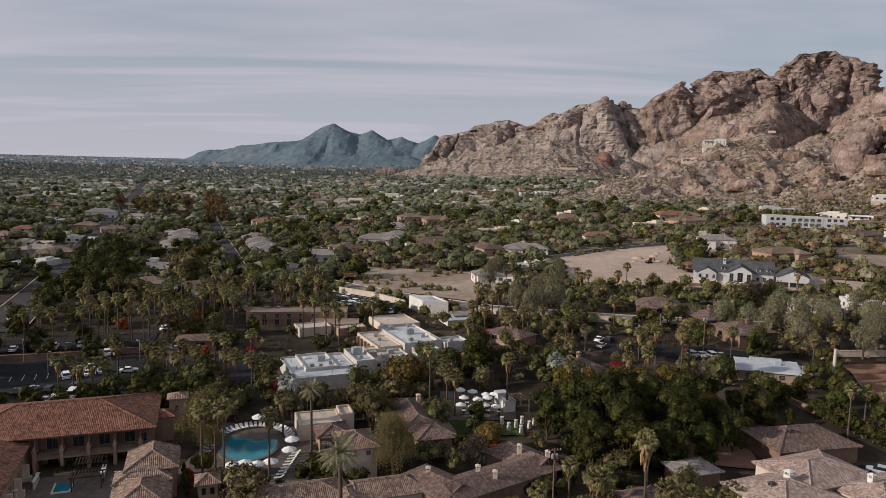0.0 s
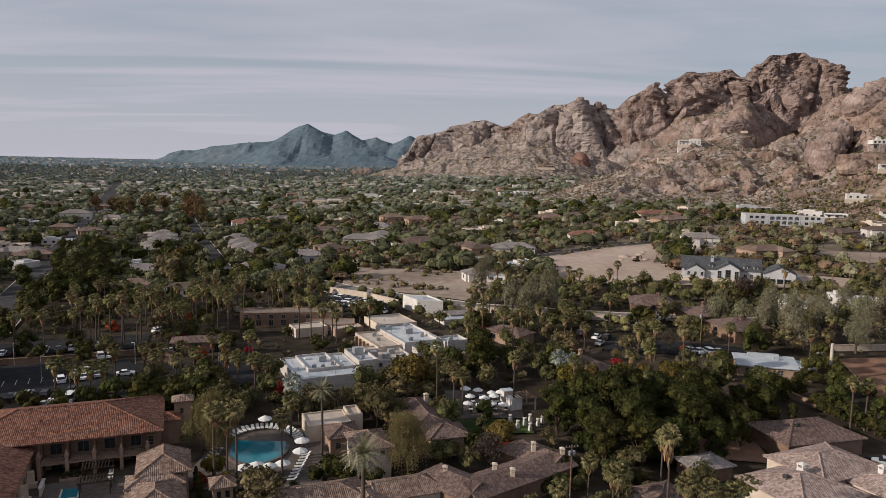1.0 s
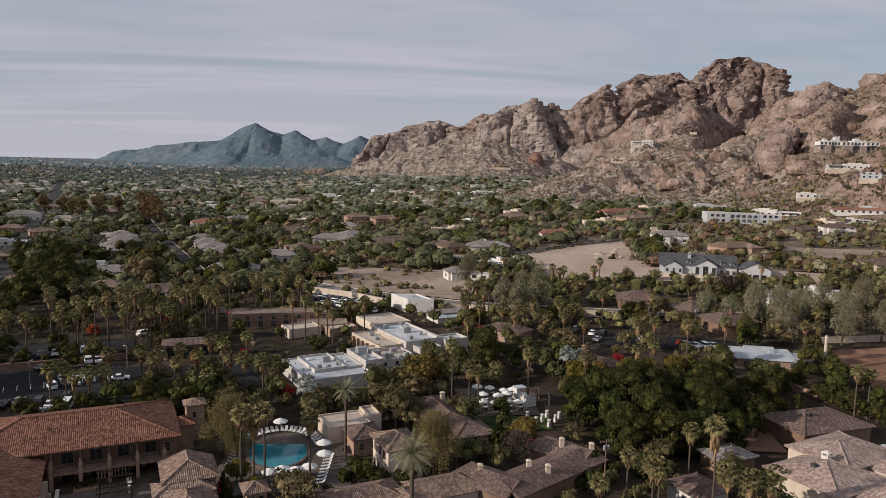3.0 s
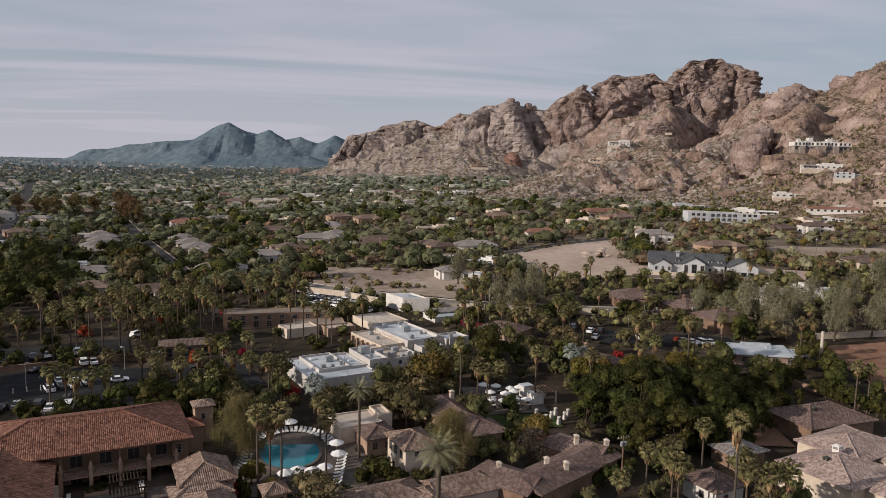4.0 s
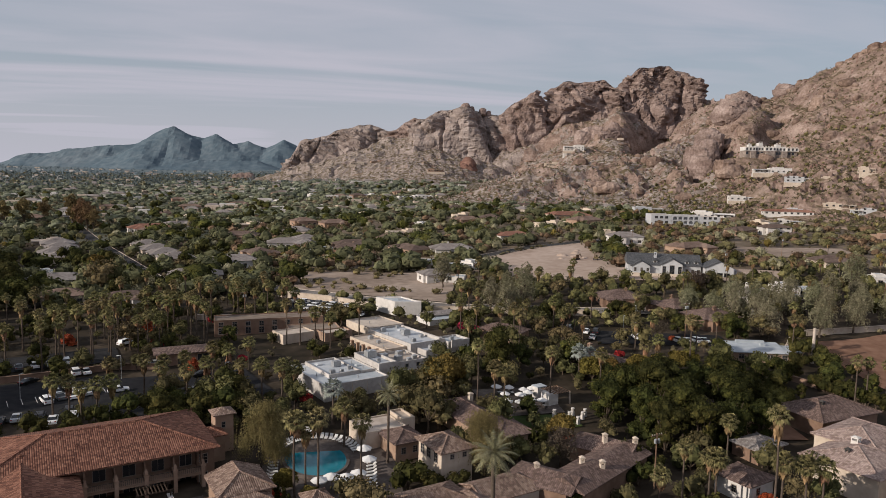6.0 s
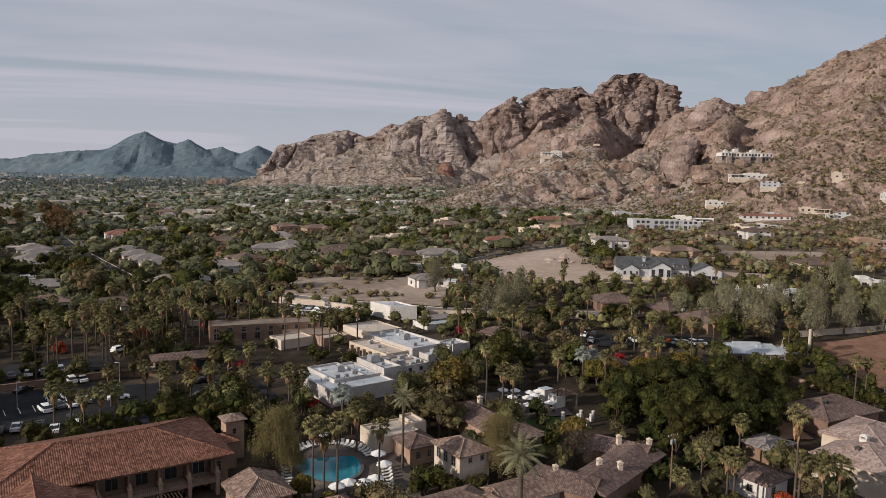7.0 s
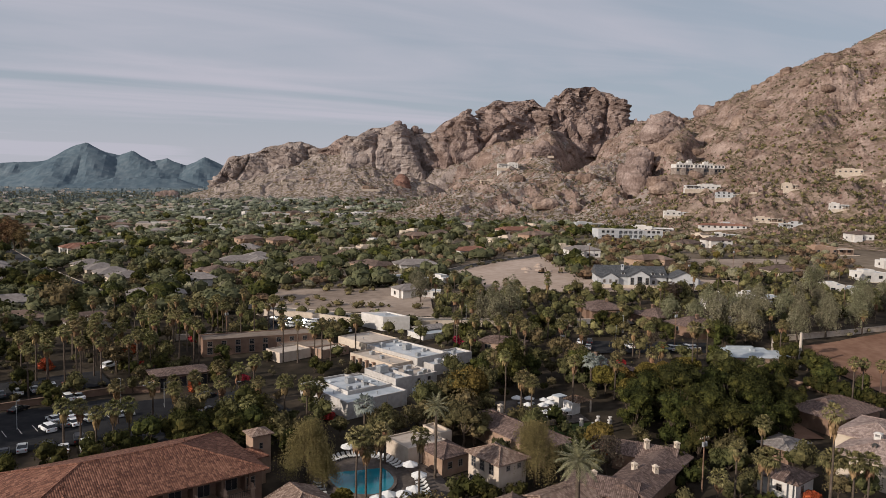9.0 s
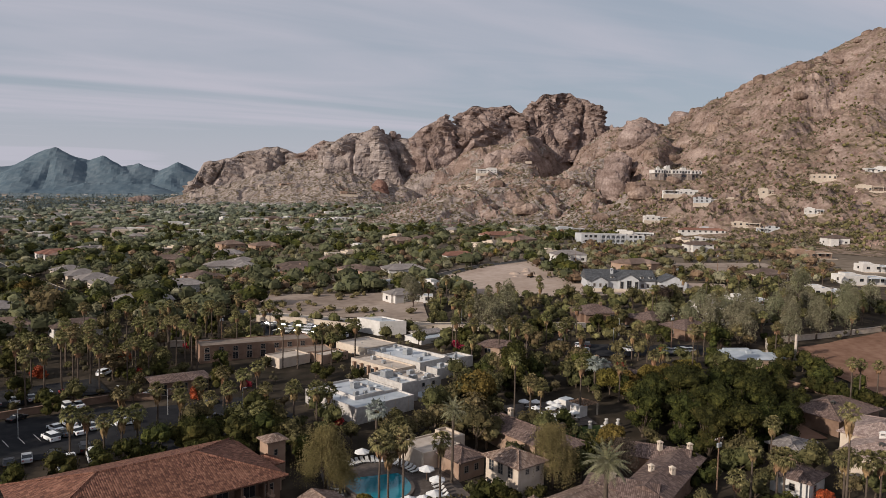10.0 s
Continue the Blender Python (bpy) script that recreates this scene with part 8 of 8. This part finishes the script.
def boulders(name, places, mat, label, seed):
    """Angular blocks of many sizes lying on the slopes, as one object."""
    rng = np.random.RandomState(seed)
    cube = np.array([(-1, -1, -1), (1, -1, -1), (1, 1, -1), (-1, 1, -1), (-0.8, -0.8, 1), (0.8, -0.8, 1), (0.8, 0.8, 1), (-0.8, 0.8, 1)], float)
    quads = np.array([(4, 5, 6, 7), (0, 1, 5, 4), (1, 2, 6, 5), (2, 3, 7, 6), (3, 0, 4, 7)])
    vs, fs = [], []
    for i, (x, y, z, tall, wide) in enumerate(places):
        a = rng.uniform(0, 6.28)
        v = (cube + rng.uniform(-0.35, 0.35, cube.shape)) * (wide * rng.uniform(0.6, 1.3), wide * rng.uniform(0.6, 1.3), tall * 0.55)
        v = np.stack([x + v[:, 0] * math.cos(a) - v[:, 1] * math.sin(a), y + v[:, 0] * math.sin(a) + v[:, 1] * math.cos(a), z + v[:, 2] + tall * 0.15], 1)
        vs.append(v), fs.append(quads + 8 * i)
    return tagged(new(name, mesh_of(name, np.concatenate(vs), np.concatenate(fs), mat)), label, "boulders", kind="stuff")


BOULDER = material("boulder_rock", [(0.14, 0.092, 0.072), (0.22, 0.15, 0.12), (0.31, 0.23, 0.19)], 9.0, 0.95, island=0.25)
boulders("mountain_boulders", gather(5200, (400, 1550), lambda y: (0.10 * y, 1.05 * y), (0.7, 2.3), 40, 3.0, True), BOULDER, "angular reddish boulders strewn over the mountain slopes", 41)

# ---- pool, furniture, cars, poles ----
WATER = material("pool_water", [(0.010, 0.125, 0.165), (0.016, 0.18, 0.23)], 3.0, 0.06, bump=0.01, bump_scale=2.5)
CANVAS = material("white_canvas", [(0.56, 0.55, 0.54), (0.70, 0.69, 0.67)], 1.0, 0.85)
SLING = material("pale_sling_fabric", [(0.50, 0.49, 0.47), (0.62, 0.61, 0.59)], 0.6, 0.8)
RUBBER = material("tyre_rubber", [(0.012, 0.012, 0.012), (0.025, 0.025, 0.025)], 0.5, 0.9)
PAINTS = [material("car_paint_" + n, [c, tuple(v * 1.12 for v in c)], 2.0, 0.28) for n, c in (("white", (0.72, 0.72, 0.72)), ("silver", (0.36, 0.37, 0.38)), ("black", (0.012, 0.012, 0.014)), ("grey", (0.09, 0.095, 0.10)), ("red", (0.22, 0.02, 0.02)))]
PAINT_WORDS = ("white", "silver", "black", "dark grey", "dark red")


def oval(x, y, rx, ry, rot, z0, z1, n=40):
    pts = [turned(x, y, rot, rx * math.cos(2 * math.pi * i / n), ry * math.sin(2 * math.pi * i / n)) for i in range(n)]
    return [(*p, z0) for p in pts], [(*p, z1) for p in pts]


POOL_Z = float(base_ground(-39.0, 139.0)) + 0.3
pool = new("swimming_pool")
tagged(pool, "oval swimming pool with clear turquoise water", "swimming pool")
pool.matrix_basis = pose(0, 0, 0)
g = Geo()
outer, inner = oval(-39.0, 138.8, 6.2, 8.2, 11, POOL_Z, POOL_Z)[0], oval(-39.0, 138.8, 5.6, 7.6, 11, POOL_Z, POOL_Z)[0]
low = oval(-39.0, 138.8, 5.6, 7.6, 11, POOL_Z - 0.25, 0)[0]
foot = oval(-39.0, 138.8, 6.2, 8.2, 11, POOL_Z - 0.6, 0)[0]
for i in range(40):
    k = (i + 1) % 40
    g.face(outer[i], outer[k], inner[k], inner[i]).face(inner[i], inner[k], low[k], low[i]).face(foot[i], foot[k], outer[k], outer[i])
part("coping", g, PAVING, pool)
part("water", Geo().face(*[(x, y, POOL_Z - 0.05) for x, y, z in inner]), WATER, pool, "turquoise water")
plunge = thing("plunge_pool", -62, 113.5, "small rectangular pool with a pale rim", "swimming pool", GRID)
part("coping", Geo().box(-3.2, 3.2, -1.9, -1.5, 0, 0.35).box(-3.2, 3.2, 1.5, 1.9, 0, 0.35).box(-3.2, -2.8, -1.5, 1.5, 0, 0.35).box(2.8, 3.2, -1.5, 1.5, 0, 0.35), STUCCO_WHITE, plunge)
part("water", Geo().box(-2.8, 2.8, -1.5, 1.5, 0, 0.22), WATER, plunge, "dark blue water")


def umbrella_kind(r=1.5):
    t = new("umbrella")
    tagged(t, "open white canvas market umbrella over a table", "umbrella", "white umbrellas")
    n = 8
    g = Geo()
    rim = [(r * math.cos(2 * math.pi * i / n), r * math.sin(2 * math.pi * i / n), 2.25) for i in range(n)]
    for i in range(n):
        a, b = rim[i], rim[(i + 1) % n]
        g.face(a, b, (b[0] * 0.3, b[1] * 0.3, 2.74), (a[0] * 0.3, a[1] * 0.3, 2.74)).face((a[0] * 0.3, a[1] * 0.3, 2.74), (b[0] * 0.3, b[1] * 0.3, 2.74), (0, 0, 2.95))
        g.face((a[0], a[1], 2.05), (b[0], b[1], 2.05), b, a)
    part("canopy", g, CANVAS, t)
    part("pole", Geo().tube([(0, 0, 0), (0, 0, 3.05)], [0.035, 0.03], 6), TIMBER, t)
    part("base", Geo().tube([(0, 0, 0), (0, 0, 0.1)], [0.32, 0.28], 10), DARK_METAL, t)
    return t


def table_kind():
    t = new("dining_table")
    tagged(t, "square terrace table with a white cloth", "table", "terrace tables")
    part("tabletop", Geo().box(-0.45, 0.45, -0.45, 0.45, 0.71, 0.75), CANVAS, t)
    part("pedestal", Geo().tube([(0, 0, 0), (0, 0, 0.06), (0, 0, 0.71)], [0.25, 0.05, 0.05], 8), DARK_METAL, t)
    return t


def chair_kind():
    t = new("terrace_chair")
    tagged(t, "dark metal terrace chair", "chair", "terrace chairs")
    part("seat", Geo().box(-0.23, 0.23, -0.23, 0.23, 0.42, 0.47), DARK_METAL, t)
    part("backrest", Geo().box(-0.23, 0.23, 0.2, 0.24, 0.47, 0.95), DARK_METAL, t)
    for sx in (-0.2, 0.2):
        for sy in (-0.2, 0.2):
            part("leg", Geo().box(sx - 0.02, sx + 0.02, sy - 0.02, sy + 0.02, 0, 0.42), DARK_METAL, t)
    return t


def lounger_kind():
    t = new("sun_lounger")
    tagged(t, "pale sling sun lounger with a raised back", "sun lounger", "pool loungers")
    part("mattress", Geo().box(-0.32, 0.32, -0.95, 0.35, 0.32, 0.42), SLING, t)
    g = Geo()
    g.face((-0.32, 0.35, 0.42), (0.32, 0.35, 0.42), (0.32, 0.95, 0.85), (-0.32, 0.95, 0.85)).face((-0.32, 0.95, 0.77), (0.32, 0.95, 0.77), (0.32, 0.35, 0.33), (-0.32, 0.35, 0.33)).face((-0.32, 0.95, 0.77), (-0.32, 0.95, 0.85), (0.32, 0.95, 0.85), (0.32, 0.95, 0.77))
    part("backrest", g, SLING, t)
    for sx in (-0.28, 0.28):
        for sy in (-0.85, 0.6):
            part("leg", Geo().box(sx - 0.025, sx + 0.025, sy - 0.025, sy + 0.025, 0, 0.33), METAL, t)
    return t


def lay(kind, x, y, rot=0.0, s=1.0, lift=0.06):
    m = pose(x, y, height(x, y) + lift, 0, 0, rot) @ Matrix.Diagonal((s, s, s, 1))
    if kind not in USED:
        USED.add(kind)
        kind.matrix_basis = m
        return kind
    ob = copy_thing(kind, m)
    ob.matrix_basis = m
    return ob


PARASOL, TABLE, CHAIR, LOUNGER = umbrella_kind(), table_kind(), chair_kind(), lounger_kind()
for i in range(12):
    x, y = 4.0 + (i % 4) * 2.9 + (i // 4 % 2) * 1.3, 158.5 + (i // 4) * 4.4
    x, y = x + plant.uniform(-0.7, 0.7), y + plant.uniform(-1.2, 1.2)
    lay(PARASOL, x, y, plant.uniform(0, 45), plant.uniform(0.78, 0.9))
    lay(TABLE, x + 0.75, y - 0.2, 10)
    for dx, dy, r in ((0.75, 0.65, 0), (0.75, -1.05, 180)):
        lay(CHAIR, x + dx, y + dy, r + plant.uniform(-12, 12))
for x, y in ((-3.5, 170.5), (-36.5, 127.6), (-34.0, 127.2), (-31.8, 128.4), (-30.0, 138.0), (-39.8, 148.2), (-29.5, 133.5), (-38.6, 126.6)):
    lay(PARASOL, x, y, plant.uniform(0, 45))
for i in range(11):
    a = radians(22 + i * 13)
    x, y = -39.1 + 8.2 * math.cos(a), 139.0 + 9.4 * math.sin(a)
    lay(LOUNGER, x, y, math.degrees(a) - 90 + plant.uniform(-6, 6))
    lay(LOUNGER, x + 1.0 * math.sin(a), y - 1.0 * math.cos(a), math.degrees(a) - 90 + plant.uniform(-6, 6))
for i in range(9):
    lay(LOUNGER, -29.6 + 0.1 * i, 126.0 + i * 1.25, -75 + plant.uniform(-6, 6))
for i in range(6):
    lay(LOUNGER, -46.8, 132 + i * 1.2, 95 + plant.uniform(-6, 6))


def car_kind(style, paint, label):
    """Body with a stepped outline, glasshouse, four wheels and lights."""
    t = new(style)
    tagged(t, label, "car" if style != "van" else "van", "parked cars")
    long, wide, h0, h1 = {"saloon": (4.7, 1.8, 0.88, 1.42), "suv": (4.8, 1.9, 1.05, 1.72), "van": (5.3, 2.0, 1.15, 2.15)}[style]
    a, w = long / 2, wide / 2
    g = Geo()
    prof = {"saloon": ((-a, 0.55), (-a + 0.05, 0.85), (-a + 0.9, h0 + 0.02), (a - 1.2, h0), (a - 0.1, 0.72), (a, 0.5)), "suv": ((-a, 0.55), (-a + 0.02, h0), (-a + 0.3, h0 + 0.04), (a - 1.2, h0), (a - 0.1, 0.85), (a, 0.55)), "van": ((-a, 0.55), (-a + 0.02, h0), (-a + 0.2, h0 + 0.03), (a - 0.9, h0), (a - 0.1, 0.95), (a, 0.55))}[style]
    ring = [(-a, 0.28)] + list(prof) + [(a, 0.28)]
    for s in (-1, 1):
        pts = [(x, s * w, z) for x, z in ring]
        g.face(*(pts if s < 0 else pts[::-1]))
    for (x0, z0), (x1, z1) in zip(ring, ring[1:]):
        g.face((x0, -w, z0), (x0, w, z0), (x1, w, z1), (x1, -w, z1))
    body = part("body", g, paint, t)
    c0, c1, c2, c3 = {"saloon": (-a + 0.85, -a + 1.5, a - 2.0, a - 1.25), "suv": (-a + 0.15, -a + 0.45, a - 1.95, a - 1.25), "van": (-a + 0.08, -a + 0.2, a - 1.5, a - 0.85)}[style]
    wi = w - 0.22
    g = Geo()
    lowr, top = [(c0, -w + 0.06), (c3, -w + 0.06), (c3, w - 0.06), (c0, w - 0.06)], [(c1, -wi), (c2, -wi), (c2, wi), (c1, wi)]
    for i in range(4):
        k = (i + 1) % 4
        g.face((*lowr[i], h0), (*lowr[k], h0), (*top[k], h1 - 0.05), (*top[i], h1 - 0.05))
    part("glasshouse", g, GLASS, t, "dark tinted glass")
    part("roof", Geo().box(c1 - 0.03, c2 + 0.03, -wi - 0.03, wi + 0.03, h1 - 0.06, h1, 0.03), paint, t)
    for sx in (-a + 0.85, a - 0.9):
        for s in (-1, 1):
            g = Geo()
            ringw = [(sx + 0.33 * math.cos(2 * math.pi * i / 12), 0.33 + 0.33 * math.sin(2 * math.pi * i / 12)) for i in range(12)]
            y0, y1 = s * (w - 0.2), s * (w + 0.02)
            g.face(*[(x, y1, z) for x, z in (ringw if s < 0 else ringw[::-1])])
            for i in range(12):
                p, q = ringw[i], ringw[(i + 1) % 12]
                g.face((p[0], y0, p[1]), (q[0], y0, q[1]), (q[0], y1, q[1]), (p[0], y1, p[1]))
            part("wheel", g, RUBBER, t)
    for s in (-1, 1):
        part("headlight", Geo().box(a - 0.12, a - 0.02, s * (w - 0.3) - 0.18, s * (w - 0.3) + 0.18, 0.62, 0.76), FRAME, t)
        part("tail_light", Geo().box(-a - 0.02, -a + 0.06, s * (w - 0.25) - 0.14, s * (w - 0.25) + 0.14, 0.66, 0.86), PAINTS[4], t)
    return t


CARS = {}
for style in ("saloon", "suv", "van"):
    for i, p in enumerate(PAINTS):
        if style == "van" and i:
            continue
        CARS[style, i] = (style, p, "parked " + PAINT_WORDS[i] + " " + {"saloon": "saloon car", "suv": "sport utility car", "van": "passenger van"}[style])


def park(x, y, rot, style="saloon", paint=0):
    key = style, paint
    if isinstance(CARS[key], tuple):
        CARS[key] = car_kind(*CARS[key])
    return lay(CARS[key], x, y, rot, 1.0, 0.07)


for x, y, r, s, c in ((-98.5, 198.3, 117, 'suv', 0), (-96.1, 198.7, 117, 'saloon', 0), (-97.9, 181.6, 122, 'saloon', 0), (-95.7, 184.0, 122, 'saloon', 0), (-97.7, 175.3, 122, 'suv', 0), (-95.7, 177.7, 122, 'saloon', 3), (-93.5, 178.1, 122, 'saloon', 0), (-91.1, 180.5, 122, 'saloon', 1), (-99.7, 164.1, 102, 'saloon', 1), (-95.2, 163.9, 102, 'suv', 2), (-92.2, 162.3, 102, 'saloon', 0), (-92.7, 157.9, 102, 'saloon', 1), (-88.3, 161.7, 102, 'van', 0), (-93.8, 229.2, 60, 'suv', 0), (-67.1, 191.3, 200, 'saloon', 2), (-102.3, 162.4, 102, 'saloon', 2), (-107.0, 191.5, 60, 'saloon', 2), (-84.1, 181.3, 20, 'saloon', 0), (-90.4, 166.8, 102, 'suv', 2)):
    park(x, y, r, s, c)
for i in range(9):
    park(-128 + i * 3.4, 201 + i * 1.25, 112, ("saloon", "suv")[i % 2], (0, 2, 1, 0, 3, 0, 1, 0, 4)[i])
for i in range(4):
    park(71.0 + i * 2.7, 203.5 - i * 0.3, 100, ("suv", "saloon")[i % 2], (1, 0, 0, 0)[i])
for x, y, r, s, c in ((47, 217.5, 60, "saloon", 0), (50, 216.5, 60, "suv", 2), (46.5, 211, 60, "saloon", 1), (60, 209, 80, "suv", 0), (43, 222, 60, "suv", 3), (86.5, 135.5, 150, "suv", 1), (-94, 231, 60, "saloon", 0), (-66, 179.5, 20, "saloon", 2), (-80, 203.5, 20, "saloon", 1), (-158, 246, 112, "saloon", 0), (-205, 362, 112, "saloon", 3), (-236, 430, 112, "saloon", 0), (-262, 505, 112, "suv", 2), (-300, 590, 112, "saloon", 0), (-330, 668, 112, "saloon", 1), (-345, 716, 112, "suv", 0), (150, 284, 60, "suv", 3)):
    park(x, y, r, s, c)
for r in range(3):
    for i in range(8):
        park(-45 + i * 2.7 + r * 1.5, 285 - i * 2.3 - r * 7.0, 140, ("saloon", "suv")[(i + r) % 2], (3, 2, 1, 0, 3, 1, 2, 0)[(i * 3 + r) % 8])


def utility_pole(x, y, h, name="utility_pole"):
    t = thing(name, x, y, "wooden utility pole with crossarm and grey transformers", "utility pole", 15)
    part("pole", Geo().tube([(0, 0, -0.5), (0, 0, h)], [0.16, 0.11], 8), TIMBER, t)
    part("crossarm", Geo().box(-1.3, 1.3, -0.06, 0.06, h - 0.5, h - 0.36), TIMBER, t)
    for u in (-1.1, -0.5, 0.5, 1.1):
        part("insulator", Geo().tube([(u, 0, h - 0.36), (u, 0, h - 0.1)], [0.06, 0.04], 6), STUCCO_WHITE, t)
    for u in (-0.38, 0.38):
        part("transformer", Geo().tube([(u, -0.1, h - 1.9), (u, -0.1, h - 1.85), (u, -0.1, h - 1.1), (u, -0.1, h - 1.0)], [0.15, 0.26, 0.26, 0.12], 10), METAL, t)
    return t


utility_pole(20.8, 120.9, 10.2)
for x, y, h in ((76, 208, 11), (122, 218, 11), (148, 300, 10), (170, 232, 11), (-104, 262, 10), (150, 400, 10), (210, 345, 10), (-62, 262, 9)):
    utility_pole(x, y, h)


def street_lamp(x, y, h=6.5, rot=0.0):
    t = thing("street_lamp", x, y, "slim metal car park lamp post", "street lamp", rot, "lamp posts")
    part("post", Geo().tube([(0, 0, 0), (0, 0, 0.5), (0, 0, h)], [0.12, 0.08, 0.06], 8), METAL, t)
    part("arm", Geo().box(-0.05, 1.0, -0.04, 0.04, h - 0.1, h), METAL, t)
    part("lamp_head", Geo().box(0.6, 1.2, -0.14, 0.14, h - 0.2, h - 0.02, 0.02), METAL, t)
    return t


for x, y in ((-76, 186), (-86, 192), (-60, 182), (-104, 178), (-118, 190), (58, 214), (68, 226), (22, 258)):
    street_lamp(x, y, 6.0, plant.uniform(0, 360))
mast = thing("concrete_mast", 100.5, 181.4, "thick pale concrete mast beside the graded plot", "mast", 0)
part("shaft", Geo().tube([(0, 0, -0.5), (0, 0, 10.0)], [0.5, 0.38], 12), ROOF_TAN, mast)
for x, y in ((13.5, 153.5), (16.5, 152.0), (18.0, 154.0), (14.8, 150.5), (19.4, 151.6), (17.4, 149.2), (20.6, 153.2)):
    t = thing("garden_urn", x, y, "white plaster garden urn on a plinth", "urn", GRID, "garden urns")
    part("plinth", Geo().box(-0.35, 0.35, -0.35, 0.35, 0, 1.1, 0.04), STUCCO_WHITE, t)
    part("bowl", Geo().tube([(0, 0, 1.1), (0, 0, 1.25), (0, 0, 1.6), (0, 0, 1.75)], [0.18, 0.3, 0.45, 0.4], 10), STUCCO_WHITE, t)
# spoil heaps and machines on the sand lot
for x, y, s in ((96, 372, 3.2), (101, 366, 2.4), (92, 362, 1.8), (106, 378, 2.8), (104, 360, 2.0), (110, 386, 2.2)):
    t = np.random.RandomState(int(x))
    g = Geo()
    n = 12
    rings = [(1.0, 0.0), (0.72, 0.5), (0.35, 0.85)]
    pts = [[(s * r * (1 + t.uniform(-0.15, 0.15)) * math.cos(2 * math.pi * i / n), s * r * (1 + t.uniform(-0.15, 0.15)) * math.sin(2 * math.pi * i / n), s * 0.5 * q - 0.1) for i in range(n)] for r, q in rings]
    for a, b in zip(pts, pts[1:]):
        for i in range(n):
            g.face(a[i], a[(i + 1) % n], b[(i + 1) % n], b[i])
    g.face(*pts[-1])
    heap = new("spoil_heap", g.mesh("spoil_heap", SAND, True))
    heap.matrix_basis = pose(x, y, height(x, y))
    tagged(heap, "heap of pale dug earth on the sand lot", "earth heap", "earth heaps")
for x, y, r in ((98, 356, 20), (107, 352, 70)):
    t = thing("digger", x, y, "small rusty tracked digger on the sand lot", "digger", r, "diggers")
    part("track", Geo().box(-1.6, 1.6, -1.2, -0.7, 0, 0.8, 0.1), RUBBER, t)
    part("track", Geo().box(-1.6, 1.6, 0.7, 1.2, 0, 0.8, 0.1), RUBBER, t)
    part("cab", Geo().box(-1.4, 0.9, -1.0, 1.0, 0.8, 1.6).box(-0.4, 0.9, -0.9, 0.1, 1.6, 2.7, 0.08), LEAF_RUST, t)
    part("boom", Geo().beam((0.8, 0.4, 1.4), (2.8, 0.4, 3.0), 0.15).beam((2.8, 0.4, 3.0), (3.8, 0.4, 1.0), 0.13), LEAF_RUST, t)


# ---- furnishing of the hotel courtyard ----
def pergola(x, y, rot, w, d, z):
    h = thing("pergola", x, y, "dark timber slatted pergola over a courtyard walk", "pergola", rot, "courtyard pergolas", z)
    for u in (0.15, w - 0.15):
        for v in (0.15, d - 0.15):
            part("post", Geo().box(u - 0.1, u + 0.1, v - 0.1, v + 0.1, -0.3, 2.5), TIMBER_DARK, h)
    for v in (0.15, d - 0.15):
        part("beam", Geo().box(-0.3, w + 0.3, v - 0.09, v + 0.09, 2.5, 2.72), TIMBER_DARK, h)
    for i in range(int(w / 0.55)):
        part("slat", Geo().box(i * 0.55, i * 0.55 + 0.14, -0.35, d + 0.35, 2.72, 2.88), TIMBER_DARK, h)
    return h


YARD = -2.75
pergola(-67.5, 124.6, GRID, 5.2, 3.0, YARD)
pergola(-65.2, 118.8, GRID, 5.2, 2.6, YARD)
h = thing("planter", -70.2, 126.2, "raised stone planter with a dark bush", "planter", GRID, z=YARD)
part("kerb", Geo().box(-1.9, 1.9, -1.1, 1.1, -0.2, 0.65, 0.06), STUCCO_TAN, h)
v, f = lobes_cloud([(-0.8, 0, 0.9, 1.0, 0.9, 0.7), (0.8, 0.1, 1.0, 1.0, 0.9, 0.8)], 420, 0.3, np.random.RandomState(5))
part("bush", mesh_of("bush", v, f, LEAF_DARK), LEAF_DARK, h, "dark green clipped bush")
h = thing("plunge_pool", -67.6, 120.6, "small dark blue plunge pool with a pale stone rim", "pool", GRID, z=YARD)
part("rim", Geo().box(-1.6, 1.6, -2.2, 2.2, -0.1, 0.22), STUCCO_WHITE, h)
part("water", Geo().box(-1.3, 1.3, -1.9, 1.9, 0.1, 0.235), WATER, h)
for x, y, w, d in ((-62.6, 125.6, 0.6, 3.6), (-72.8, 121.2, 0.4, 4.0), (-73.8, 117.4, 0.4, 3.4)):
    h = thing("garden_wall", x, y, "low pale courtyard wall with a stepped top", "wall", GRID, z=YARD)
    part("wall_body", Geo().box(-w / 2, w / 2, -d / 2, d / 2, -0.3, 1.5, 0.05), STUCCO_PALE, h)
    part("coping", Geo().box(-w / 2 - 0.1, w / 2 + 0.1, -d / 2 - 0.1, d / 2 + 0.1, 1.5, 1.65), STUCCO_WHITE, h)
